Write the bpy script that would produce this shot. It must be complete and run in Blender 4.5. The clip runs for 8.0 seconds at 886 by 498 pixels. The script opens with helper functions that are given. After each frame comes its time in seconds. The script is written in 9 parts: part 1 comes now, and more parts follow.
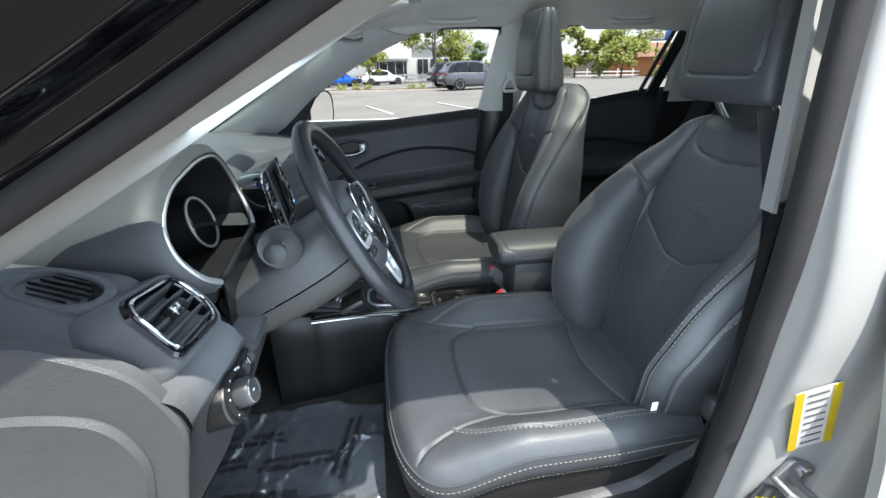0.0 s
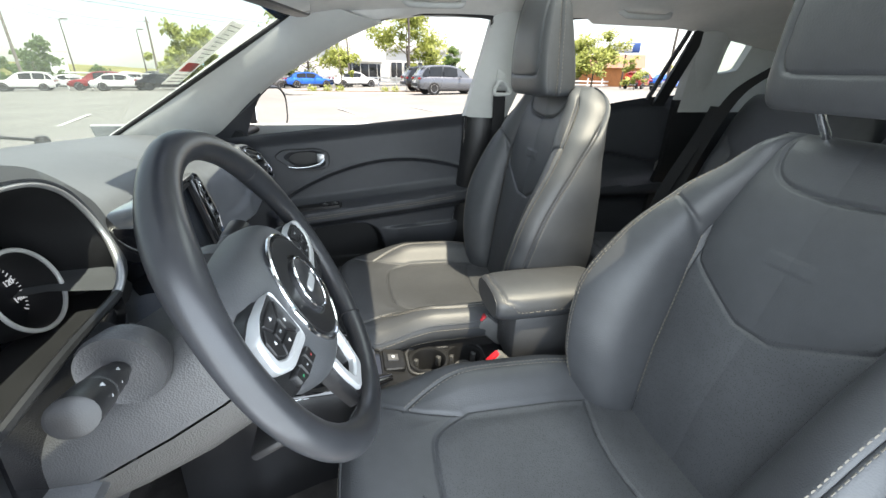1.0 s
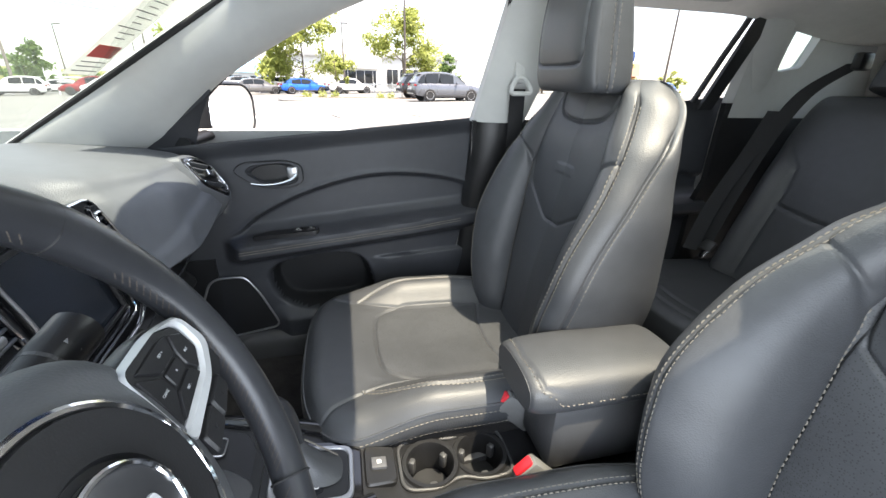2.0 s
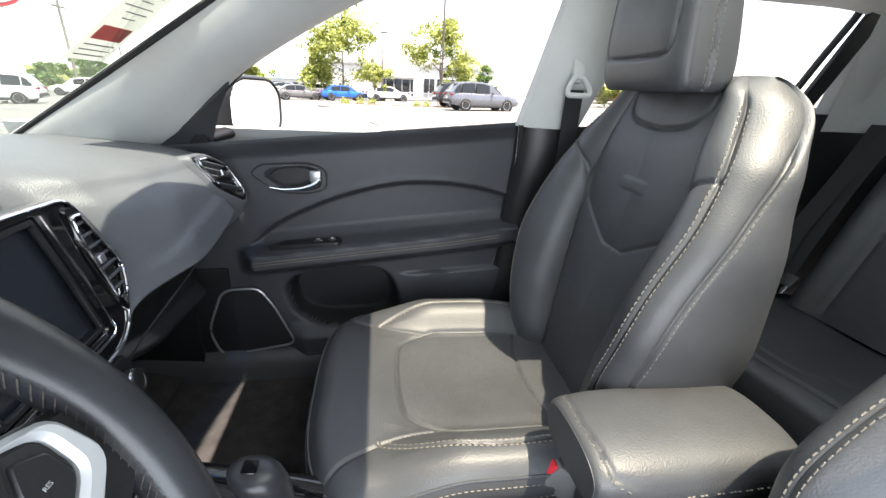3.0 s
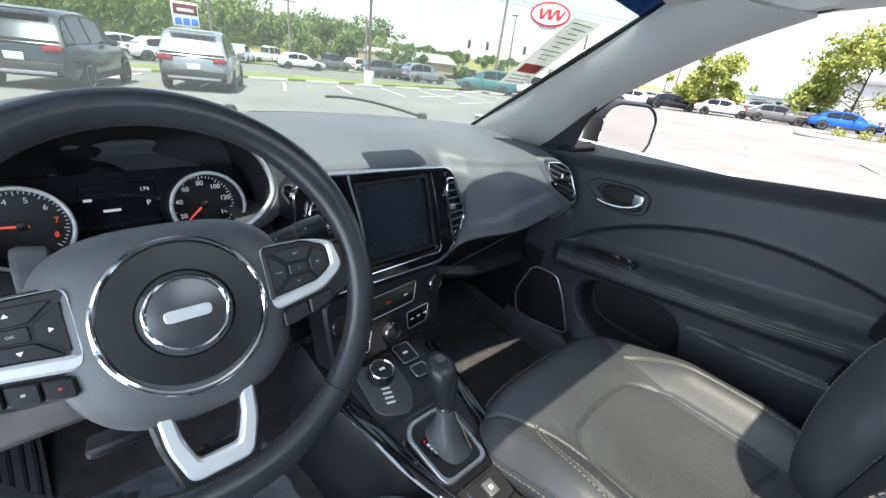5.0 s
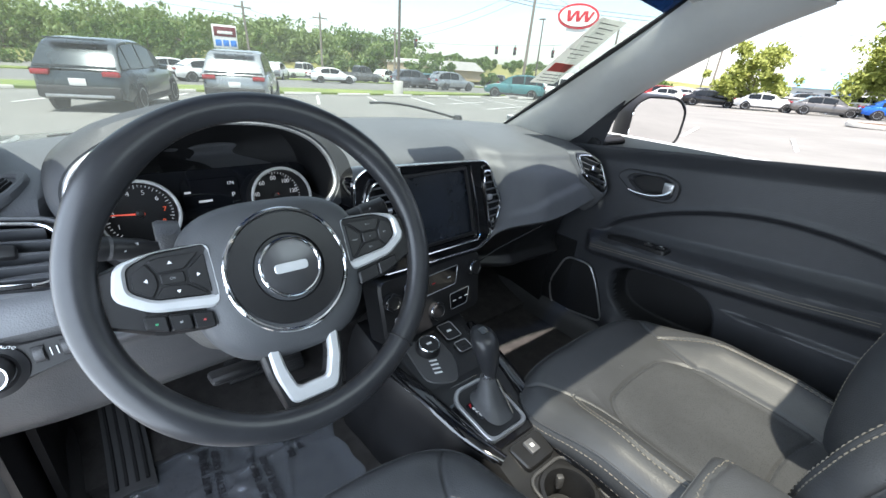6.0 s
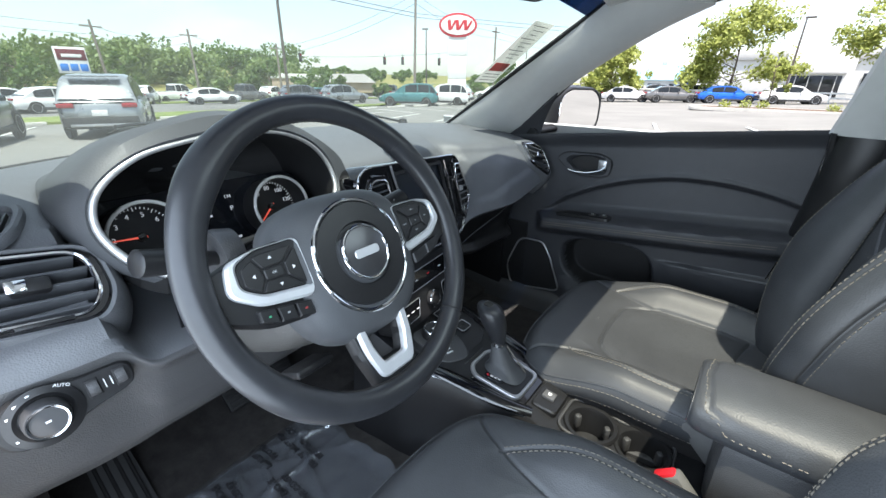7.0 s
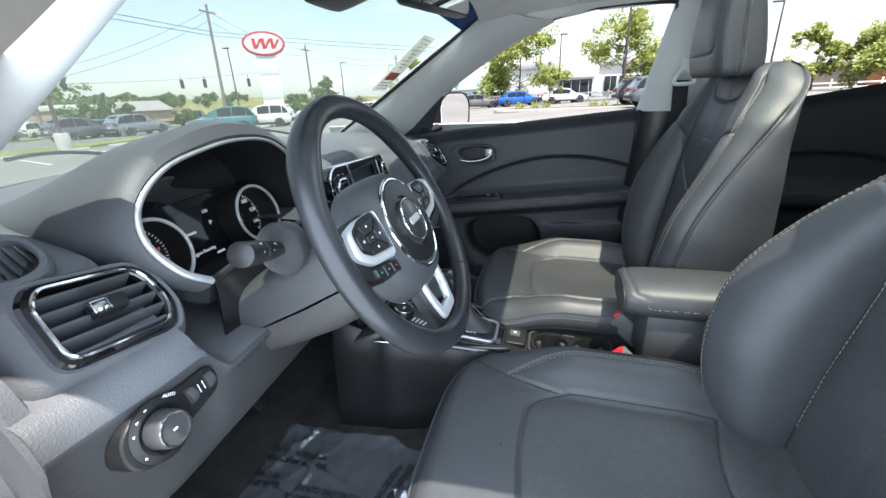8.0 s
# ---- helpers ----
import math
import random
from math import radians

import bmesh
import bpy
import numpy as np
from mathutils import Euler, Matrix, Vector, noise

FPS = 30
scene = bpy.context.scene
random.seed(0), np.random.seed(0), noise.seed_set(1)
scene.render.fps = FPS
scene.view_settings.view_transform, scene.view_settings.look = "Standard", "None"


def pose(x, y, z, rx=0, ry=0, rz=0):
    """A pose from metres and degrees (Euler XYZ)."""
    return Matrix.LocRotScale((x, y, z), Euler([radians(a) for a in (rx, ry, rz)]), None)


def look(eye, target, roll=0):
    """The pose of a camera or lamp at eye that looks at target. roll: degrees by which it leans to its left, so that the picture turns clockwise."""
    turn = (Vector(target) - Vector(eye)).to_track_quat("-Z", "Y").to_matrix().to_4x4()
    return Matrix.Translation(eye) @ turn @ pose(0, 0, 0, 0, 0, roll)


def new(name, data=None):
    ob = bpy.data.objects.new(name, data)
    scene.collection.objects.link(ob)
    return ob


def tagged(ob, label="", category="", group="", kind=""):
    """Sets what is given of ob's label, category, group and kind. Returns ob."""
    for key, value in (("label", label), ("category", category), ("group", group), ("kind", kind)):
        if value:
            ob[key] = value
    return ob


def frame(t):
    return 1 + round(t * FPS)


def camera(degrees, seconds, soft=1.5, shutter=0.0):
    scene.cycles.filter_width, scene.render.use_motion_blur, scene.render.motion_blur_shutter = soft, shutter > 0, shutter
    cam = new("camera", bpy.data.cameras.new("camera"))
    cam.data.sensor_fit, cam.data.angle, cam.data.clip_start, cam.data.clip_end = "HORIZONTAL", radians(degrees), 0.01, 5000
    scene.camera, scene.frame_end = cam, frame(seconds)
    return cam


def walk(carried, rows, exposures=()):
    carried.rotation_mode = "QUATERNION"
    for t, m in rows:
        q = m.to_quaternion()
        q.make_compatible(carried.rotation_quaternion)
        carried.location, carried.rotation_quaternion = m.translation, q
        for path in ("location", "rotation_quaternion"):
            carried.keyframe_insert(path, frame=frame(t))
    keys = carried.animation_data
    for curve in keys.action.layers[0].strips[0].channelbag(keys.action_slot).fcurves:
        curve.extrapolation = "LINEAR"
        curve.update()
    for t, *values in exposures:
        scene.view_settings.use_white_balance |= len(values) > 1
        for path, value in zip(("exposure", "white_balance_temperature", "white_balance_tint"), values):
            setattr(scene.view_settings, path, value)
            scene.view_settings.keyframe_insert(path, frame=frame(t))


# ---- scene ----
cam = camera(94.7, 8.0)
PATH = [
    (0, (0.024, -1.128, 1.283), (0.314, 0.675, 0.468), -0.8),
    (0.5, (0.037, -0.972, 1.266), (0.387, 0.824, 0.459), 0.2),
    (1, (0.063, -0.805, 1.256), (0.485, 0.98, 0.459), 1.2),
    (1.5, (0.105, -0.639, 1.239), (0.556, 1.144, 0.454), 1.5),
    (2.8, (0.117, -0.369, 1.194), (0.495, 1.452, 0.457), 2.8),
    (3, (0.124, -0.357, 1.191), (0.438, 1.477, 0.457), 2.8),
    (3.5, (0.151, -0.342, 1.191), (0.147, 1.52, 0.459), 3.3),
    (4, (0.209, -0.343, 1.197), (-0.287, 1.442, 0.444), 5.1),
    (4.5, (0.292, -0.370, 1.233), (-0.694, 1.172, 0.417), 6.9),
    (5, (0.373, -0.401, 1.252), (-0.919, 0.881, 0.409), 7.0),
    (5.2, (0.404, -0.41, 1.256), (-0.954, 0.788, 0.400), 6.6),
    (6.3, (0.432, -0.526, 1.238), (-0.949, 0.671, 0.425), 3.2),
    (6.5, (0.418, -0.562, 1.237), (-0.906, 0.703, 0.432), 2.7),
    (7, (0.361, -0.659, 1.218), (-0.754, 0.812, 0.448), 0.8),
    (7.5, (0.284, -0.761, 1.199), (-0.511, 0.917, 0.454), -1.0),
    (8, (0.198, -0.902, 1.195), (-0.283, 0.902, 0.478), -2.5),
]
EXPOSURES = [(0.0, 1.0, 6400, 9), (0.5, 1.45, 6900, 12), (1.0, 1.75, 7000, 13), (1.5, 2.0, 6950, 15), (3.5, 2.08, 7050, 17), (4.5, 1.68, 6500, 13), (5.0, 1.62, 6500, 14), (8.0, 1.40, 6400, 12)]
walk(cam, [(t, look(eye, target, roll)) for t, eye, target, roll in PATH], EXPOSURES)

# ---- light ----
SUN_WAY = Vector((-0.22, 0.28, -1.0)).normalized()
world = bpy.data.worlds.new("sky")
scene.world = world
world.use_nodes = True
wn = world.node_tree
sky = wn.nodes.new("ShaderNodeTexSky")
sky.sky_type = "NISHITA"
sky.sun_disc = False
sky.sun_elevation = math.asin(-SUN_WAY.z)
sky.sun_rotation = math.atan2(-SUN_WAY.x, -SUN_WAY.y)
sky.air_density, sky.dust_density, sky.ozone_density = 1.0, 1.2, 1.0
# thin clouds over the sky
wc, wz, wr, wm, wv = wn.nodes.new("ShaderNodeTexCoord"), wn.nodes.new("ShaderNodeTexNoise"), wn.nodes.new("ShaderNodeValToRGB"), wn.nodes.new("ShaderNodeMix"), wn.nodes.new("ShaderNodeMapping")
wv.inputs["Scale"].default_value = (1, 1, 3.2)
wz.inputs["Scale"].default_value, wz.inputs["Detail"].default_value, wz.inputs["Roughness"].default_value = 3.4, 7, 0.55
wr.color_ramp.elements[0].position, wr.color_ramp.elements[1].position = 0.50, 0.72
wr.color_ramp.elements[0].color, wr.color_ramp.elements[1].color = (0.30, 0.30, 0.30, 1), (0.75, 0.75, 0.75, 1)
wm.data_type = "RGBA"
for a, b in ((wc.outputs["Generated"], wv.inputs[0]), (wv.outputs[0], wz.inputs["Vector"]), (wz.outputs[0], wr.inputs[0]), (wr.outputs[0], wm.inputs["Factor"])):
    wn.links.new(a, b)
wn.links.new(sky.outputs[0], [i for i in wm.inputs if i.name == "A" and i.type == "RGBA"][0])
[i for i in wm.inputs if i.name == "B" and i.type == "RGBA"][0].default_value = (5.2, 5.4, 5.5, 1)
wn.links.new([o for o in wm.outputs if o.type == "RGBA"][0], wn.nodes["Background"].inputs[0])
wn.nodes["Background"].inputs[1].default_value = 0.126
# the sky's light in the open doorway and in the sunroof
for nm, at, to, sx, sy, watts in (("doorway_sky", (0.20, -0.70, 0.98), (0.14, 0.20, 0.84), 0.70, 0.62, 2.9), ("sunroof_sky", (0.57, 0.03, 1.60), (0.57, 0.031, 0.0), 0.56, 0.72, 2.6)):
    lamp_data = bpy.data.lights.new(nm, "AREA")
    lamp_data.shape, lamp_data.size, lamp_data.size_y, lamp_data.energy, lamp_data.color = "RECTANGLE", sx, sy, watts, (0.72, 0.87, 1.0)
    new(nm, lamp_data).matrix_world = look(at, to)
sun = new("sun", bpy.data.lights.new("sun", "SUN"))
sun.data.energy, sun.data.angle, sun.data.color = 4.5, radians(0.6), (1.0, 0.95, 0.87)
sun.matrix_world = look((1, -4, 14), Vector((1, -4, 14)) + SUN_WAY)


# ---- materials ----
def mat(name, color, rough=0.5, metal=0.0, vary=0.12, scale=8.0, grain=0.0, grain_scale=600.0, spec=0.5, coat=0.0, tint=None, per=0.0, rough_vary=0.08, trans=0.0, ior=1.45, voronoi=False):
    """A surface with colour drift at two scales, roughness drift and a fine relief. tint: a second colour for patches; per: spread between alike objects."""
    m = bpy.data.materials.new(name)
    m.use_nodes = True
    nt = m.node_tree
    b = nt.nodes["Principled BSDF"]
    b.inputs["Roughness"].default_value, b.inputs["Metallic"].default_value = rough, metal
    b.inputs["Specular IOR Level"].default_value, b.inputs["Coat Weight"].default_value = spec, coat
    b.inputs["Coat Roughness"].default_value = 0.04
    b.inputs["Transmission Weight"].default_value, b.inputs["IOR"].default_value = trans, ior
    co = nt.nodes.new("ShaderNodeTexCoord")
    n1, n2 = nt.nodes.new("ShaderNodeTexNoise"), nt.nodes.new("ShaderNodeTexNoise")
    for n, s, d in ((n1, scale, 4), (n2, scale * 9, 3)):
        n.inputs["Scale"].default_value, n.inputs["Detail"].default_value = s, d
        nt.links.new(co.outputs["Object"], n.inputs["Vector"])
    add = nt.nodes.new("ShaderNodeMath")
    add.operation = "MULTIPLY_ADD"
    add.inputs[1].default_value = 0.35
    nt.links.new(n2.outputs[0], add.inputs[0])
    nt.links.new(n1.outputs[0], add.inputs[2])
    ramp = nt.nodes.new("ShaderNodeValToRGB")
    ramp.color_ramp.elements[0].position, ramp.color_ramp.elements[1].position = 0.45, 0.9
    lo = [c * (1 - vary) for c in color]
    hi = [min(1.0, c * (1 + vary)) for c in (tint or color)]
    ramp.color_ramp.elements[0].color, ramp.color_ramp.elements[1].color = (*lo, 1), (*hi, 1)
    nt.links.new(add.outputs[0], ramp.inputs[0])
    out = ramp.outputs[0]
    if per:
        info, hsv, ml = nt.nodes.new("ShaderNodeObjectInfo"), nt.nodes.new("ShaderNodeHueSaturation"), nt.nodes.new("ShaderNodeMapRange")
        ml.inputs[3].default_value, ml.inputs[4].default_value = 1 - per, 1 + per
        nt.links.new(info.outputs["Random"], ml.inputs[0])
        nt.links.new(ml.outputs[0], hsv.inputs["Value"])
        nt.links.new(out, hsv.inputs["Color"])
        out = hsv.outputs[0]
    nt.links.new(out, b.inputs["Base Color"])
    mr = nt.nodes.new("ShaderNodeMapRange")
    mr.inputs[3].default_value, mr.inputs[4].default_value = max(0.0, rough - rough_vary), min(1.0, rough + rough_vary)
    nt.links.new(n1.outputs[0], mr.inputs[0])
    nt.links.new(mr.outputs[0], b.inputs["Roughness"])
    if grain:
        g = nt.nodes.new("ShaderNodeTexVoronoi" if voronoi else "ShaderNodeTexNoise")
        g.inputs["Scale"].default_value = grain_scale
        nt.links.new(co.outputs["Object"], g.inputs["Vector"])
        bump = nt.nodes.new("ShaderNodeBump")
        bump.inputs["Strength"].default_value, bump.inputs["Distance"].default_value = grain, 0.002
        nt.links.new(g.outputs[0], bump.inputs["Height"])
        nt.links.new(bump.outputs[0], b.inputs["Normal"])
    return m


def glow(name, color, strength):
    m = bpy.data.materials.new(name)
    m.use_nodes = True
    b = m.node_tree.nodes["Principled BSDF"]
    b.inputs["Base Color"].default_value = (*[c * 0.5 for c in color], 1)
    b.inputs["Emission Color"].default_value, b.inputs["Emission Strength"].default_value = (*color, 1), strength
    return m


def glass(name, color=(1, 1, 1), gloss=1.0, dust=0.0):
    """Thin window glass: lets light through with its tint, mirrors at a slant, and carries a thin film of dust."""
    m = bpy.data.materials.new(name)
    m.use_nodes = True
    nt = m.node_tree
    nt.nodes.remove(nt.nodes["Principled BSDF"])
    tr, gl, mix, lw = nt.nodes.new("ShaderNodeBsdfTransparent"), nt.nodes.new("ShaderNodeBsdfGlossy"), nt.nodes.new("ShaderNodeMixShader"), nt.nodes.new("ShaderNodeLayerWeight")
    tr.inputs[0].default_value, gl.inputs["Roughness"].default_value = (*color, 1), 0.0
    gl.inputs[0].default_value = (gloss, gloss, gloss, 1)
    lw.inputs[0].default_value = 0.5
    pw, ml = nt.nodes.new("ShaderNodeMath"), nt.nodes.new("ShaderNodeMath")
    pw.operation, ml.operation = "POWER", "MULTIPLY_ADD"
    pw.inputs[1].default_value, ml.inputs[1].default_value, ml.inputs[2].default_value = 5.0, 0.8, 0.022
    nt.links.new(lw.outputs["Facing"], pw.inputs[0])
    nt.links.new(pw.outputs[0], ml.inputs[0])
    fr = ml
    nt.links.new(fr.outputs[0], mix.inputs[0])
    nt.links.new(tr.outputs[0], mix.inputs[1])
    nt.links.new(gl.outputs[0], mix.inputs[2])
    out = mix.outputs[0]
    if dust:
        haze, film = nt.nodes.new("ShaderNodeBsdfTranslucent"), nt.nodes.new("ShaderNodeMixShader")
        spots, area, co = nt.nodes.new("ShaderNodeTexNoise"), nt.nodes.new("ShaderNodeMapRange"), nt.nodes.new("ShaderNodeTexCoord")
        haze.inputs[0].default_value = (0.80, 0.84, 0.80, 1)
        spots.inputs["Scale"].default_value, spots.inputs["Detail"].default_value = 5.0, 6
        area.inputs[3].default_value, area.inputs[4].default_value = dust * 0.6, dust * 1.4
        nt.links.new(co.outputs["Object"], spots.inputs["Vector"])
        nt.links.new(spots.outputs[0], area.inputs[0])
        nt.links.new(area.outputs[0], film.inputs[0])
        nt.links.new(out, film.inputs[1])
        nt.links.new(haze.outputs[0], film.inputs[2])
        out = film.outputs[0]
    nt.links.new(out, nt.nodes["Material Output"].inputs[0])
    return m


LEATHER = mat("black_leather", (0.047, 0.049, 0.053), 0.46, vary=0.16, scale=5, grain=0.14, grain_scale=420, voronoi=True, spec=0.6)
# seat valance, its black deepened to hold the shade of the upright flank
SEAT_SIDE = mat("shaded_side_vinyl", (0.016, 0.015, 0.015), 0.6, vary=0.2, scale=8, grain=0.2, grain_scale=480, voronoi=True)
LEATHER_SOFT = mat("black_perforated_leather", (0.054, 0.056, 0.060), 0.47, vary=0.14, scale=6, grain=0.12, grain_scale=330, voronoi=True)
_nt = LEATHER_SOFT.node_tree
_v, _r, _m, _c = _nt.nodes.new("ShaderNodeTexVoronoi"), _nt.nodes.new("ShaderNodeMapRange"), _nt.nodes.new("ShaderNodeMix"), _nt.nodes.new("ShaderNodeTexCoord")
_v.inputs["Scale"].default_value, _v.inputs["Randomness"].default_value = 300, 0.8
_r.inputs[1].default_value, _r.inputs[2].default_value, _r.inputs[3].default_value, _r.inputs[4].default_value = 0.20, 0.34, 0.55, 1.0
_m.data_type, _m.blend_type = "RGBA", "MULTIPLY"
_m.inputs["Factor"].default_value = 1.0
_b = _nt.nodes["Principled BSDF"]
_src = _b.inputs["Base Color"].links[0].from_socket
_ab = [i for i in _m.inputs if i.type == "RGBA"]
_nt.links.new(_c.outputs["Object"], _v.inputs["Vector"])
_nt.links.new(_v.outputs["Distance"], _r.inputs[0])
_nt.links.new(_src, _ab[0])
_nt.links.new(_r.outputs[0], _ab[1])
_nt.links.new([o for o in _m.outputs if o.type == "RGBA"][0], _b.inputs["Base Color"])
WHEEL_SKIN = mat("steering_leather", (0.024, 0.025, 0.028), 0.31, vary=0.2, scale=9, grain=0.03, grain_scale=700, voronoi=True)
PLASTIC = mat("grained_black_plastic", (0.058, 0.058, 0.060), 0.42, vary=0.15, scale=5, grain=0.2, grain_scale=520, voronoi=True)
PLASTIC_DARK = mat("smooth_black_plastic", (0.014, 0.014, 0.015), 0.38, vary=0.2, scale=12, grain=0.08, grain_scale=800)
DASH_SKIN = mat("soft_dash_skin", (0.110, 0.114, 0.122), 0.48, vary=0.12, scale=4, grain=0.22, grain_scale=460, voronoi=True)
PIANO = mat("piano_black", (0.006, 0.006, 0.007), 0.07, vary=0.1, scale=6, spec=0.6, coat=0.6, rough_vary=0.03)
SILVER = mat("silver_paint", (0.54, 0.55, 0.56), 0.34, metal=0.35, vary=0.05, scale=14, rough_vary=0.05)
DULL_RED = mat("dull_red_print", (0.30, 0.04, 0.04), 0.5, vary=0.05, scale=30)
GREEN_INK = mat("green_print", (0.04, 0.26, 0.13), 0.5, vary=0.05, scale=30)
SILVER_EDGE = mat("silver_edge", (0.60, 0.60, 0.60), 0.36, metal=0.75, vary=0.05, scale=14, rough_vary=0.05)
CHROME = mat("bright_chrome", (0.82, 0.83, 0.85), 0.12, metal=1.0, vary=0.05, scale=10, rough_vary=0.05)
SATIN = mat("satin_silver", (0.42, 0.42, 0.43), 0.34, metal=0.75, vary=0.06, scale=14, rough_vary=0.05)
TRIM_GREY = mat("pale_grey_trim", (0.47, 0.475, 0.465), 0.7, vary=0.06, scale=5, grain=0.12, grain_scale=900)
HEADLINER = mat("headliner_cloth", (0.70, 0.69, 0.67), 0.95, vary=0.08, scale=6, grain=0.5, grain_scale=1200)
CARPET = mat("black_carpet", (0.036, 0.033, 0.032), 0.95, vary=0.4, scale=30, grain=0.9, grain_scale=900)
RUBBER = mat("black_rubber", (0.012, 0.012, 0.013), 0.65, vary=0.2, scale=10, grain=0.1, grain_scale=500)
WHITE_PAINT = mat("white_car_paint", (0.50, 0.51, 0.50), 0.3, vary=0.03, scale=3, coat=0.6, rough_vary=0.05)
BLACK_PAINT = mat("black_gloss_paint", (0.004, 0.004, 0.006), 0.06, vary=0.2, scale=6, spec=0.35, coat=0.15, rough_vary=0.04)
RED_PLASTIC = mat("red_plastic", (0.62, 0.02, 0.03), 0.4, vary=0.08, scale=20)
THREAD = mat("tan_thread", (0.150, 0.136, 0.114), 0.8, vary=0.15, scale=60)
THREAD_GREY = mat("dark_brown_thread", (0.060, 0.050, 0.042), 0.8, vary=0.15, scale=60)
SCREEN = mat("dark_screen_glass", (0.008, 0.009, 0.012), 0.05, vary=0.2, scale=6, rough_vary=0.02)
TOUCH_GLASS = mat("touch_screen_glass", (0.020, 0.024, 0.032), 0.22, vary=0.25, scale=9, spec=0.9, rough_vary=0.06)
BELT = mat("black_belt_webbing", (0.018, 0.018, 0.020), 0.7, vary=0.15, scale=40, grain=0.5, grain_scale=900)
MIRROR = mat("mirror_glass", (0.9, 0.9, 0.9), 0.01, metal=1.0, vary=0.01, scale=4, rough_vary=0.0)
GLASS = glass("clear_glass", (0.80, 0.85, 0.83))
SCREEN_GLASS = glass("windscreen_glass", (0.80, 0.85, 0.83), dust=0.016)
ROOF_GLASS = glass("tinted_roof_glass", (0.78, 0.785, 0.735))
DOOR_SKIN = mat("black_door_skin", (0.042, 0.044, 0.050), 0.42, vary=0.15, scale=5, grain=0.2, grain_scale=520, voronoi=True)
PAPER = mat("white_paper", (0.78, 0.77, 0.75), 0.7, vary=0.03, scale=10)
INK = mat("printed_ink", (0.10, 0.10, 0.11), 0.6, vary=0.2, scale=60)
BLACK_INK = mat("black_ink", (0.02, 0.02, 0.024), 0.6, vary=0.2, scale=60)
GREY_INK = mat("grey_print", (0.30, 0.31, 0.32), 0.5, vary=0.05, scale=30)
WHITE_INK = mat("white_print", (0.75, 0.76, 0.77), 0.5, vary=0.05, scale=30)
RED_INK = mat("red_print", (0.70, 0.12, 0.10), 0.55, vary=0.06, scale=30)


# ---- building tools ----
def part(name, bm, material, parent, label="", smooth=True, bevel=0.0):
    """Links a bmesh as one mesh object under a thing or a part."""
    me = bpy.data.meshes.new(name)
    if bevel:
        edges = [e for e in bm.edges if e.is_manifold and e.calc_face_angle(0) > 0.6]
        bmesh.ops.bevel(bm, geom=edges, offset=bevel, segments=2, affect="EDGES", profile=0.6, clamp_overlap=True)
    bmesh.ops.recalc_face_normals(bm, faces=bm.faces)
    bm.to_mesh(me)
    bm.free()
    if smooth:
        me.shade_smooth()
        me.set_sharp_from_angle(angle=radians(42))
    ob = new(name, me)
    me.materials.append(material)
    if parent:
        ob.parent = parent
    if label:
        ob["label"] = label
    return ob


def thing(name, label, category, group="", kind="", at=(0, 0, 0)):
    ob = new(name)
    ob.location = at
    ob.empty_display_size = 0.05
    return tagged(ob, label, category, group, kind)


def spline(pts, n=8, closed=False):
    """A smooth curve through the points, n steps to each span."""
    p = [Vector(q) for q in pts]
    out, m = [], len(p)
    for i in range(m if closed else m - 1):
        a, b, c, d = (p[(i + k) % m] if closed else p[max(0, min(m - 1, i + k))] for k in (-1, 0, 1, 2))
        for j in range(n):
            t = j / n
            out.append(0.5 * (2 * b + (c - a) * t + (2 * a - 5 * b + 4 * c - d) * t * t + (3 * b - a - 3 * c + d) * t**3))
    if not closed:
        out.append(p[-1])
    return out


def skin(rows, close_u=False, close_v=False, caps=False, bm=None):
    """A surface over rows of points, all rows equally long. close_u: along a row; close_v: from the last row to the first."""
    bm = bm or bmesh.new()
    vs = [[bm.verts.new(p) for p in r] for r in rows]
    n, m = len(vs), len(vs[0])
    for i in range(n if close_v else n - 1):
        for j in range(m if close_u else m - 1):
            a, b, c, d = vs[i][j], vs[i][(j + 1) % m], vs[(i + 1) % n][(j + 1) % m], vs[(i + 1) % n][j]
            if len({a, b, c, d}) == 4:
                bm.faces.new((a, b, c, d))
    if caps:
        bm.faces.new(vs[0])
        bm.faces.new(vs[-1][::-1])
    return bm


def tube(pts, r, n=10, closed=False, flat=1.0, up=(0, 0, 1), bm=None):
    """A round bar along points; r: radius or one for each point; flat: its height over its width."""
    p = [Vector(q) for q in pts]
    rs = r if isinstance(r, (list, tuple)) else [r] * len(p)
    rows, ref = [], Vector(up)
    for i, q in enumerate(p):
        a, b = (p[(i + 1) % len(p)], p[i - 1]) if closed else (p[min(i + 1, len(p) - 1)], p[max(i - 1, 0)])
        d = (a - b).normalized()
        s = d.cross(ref)
        s = s.normalized() if s.length > 1e-4 else d.orthogonal().normalized()
        u = s.cross(d).normalized()
        rows.append([q + s * (math.cos(k * math.tau / n) * rs[i]) + u * (math.sin(k * math.tau / n) * rs[i] * flat) for k in range(n)])
    return skin(rows, close_u=True, close_v=closed, caps=not closed, bm=bm)


def box(cx, cy, cz, sx, sy, sz, bevel=0.0, m=None, bm=None, segments=2):
    own = bmesh.new()
    bmesh.ops.create_cube(own, size=1.0, matrix=Matrix.Translation((cx, cy, cz)) @ Matrix.Diagonal((sx, sy, sz, 1)))
    if bevel:
        bmesh.ops.bevel(own, geom=own.edges[:], offset=bevel, segments=segments, affect="EDGES", profile=0.5, clamp_overlap=True)
    if m:
        bmesh.ops.transform(own, matrix=m, verts=own.verts)
    return merge(bm, own)


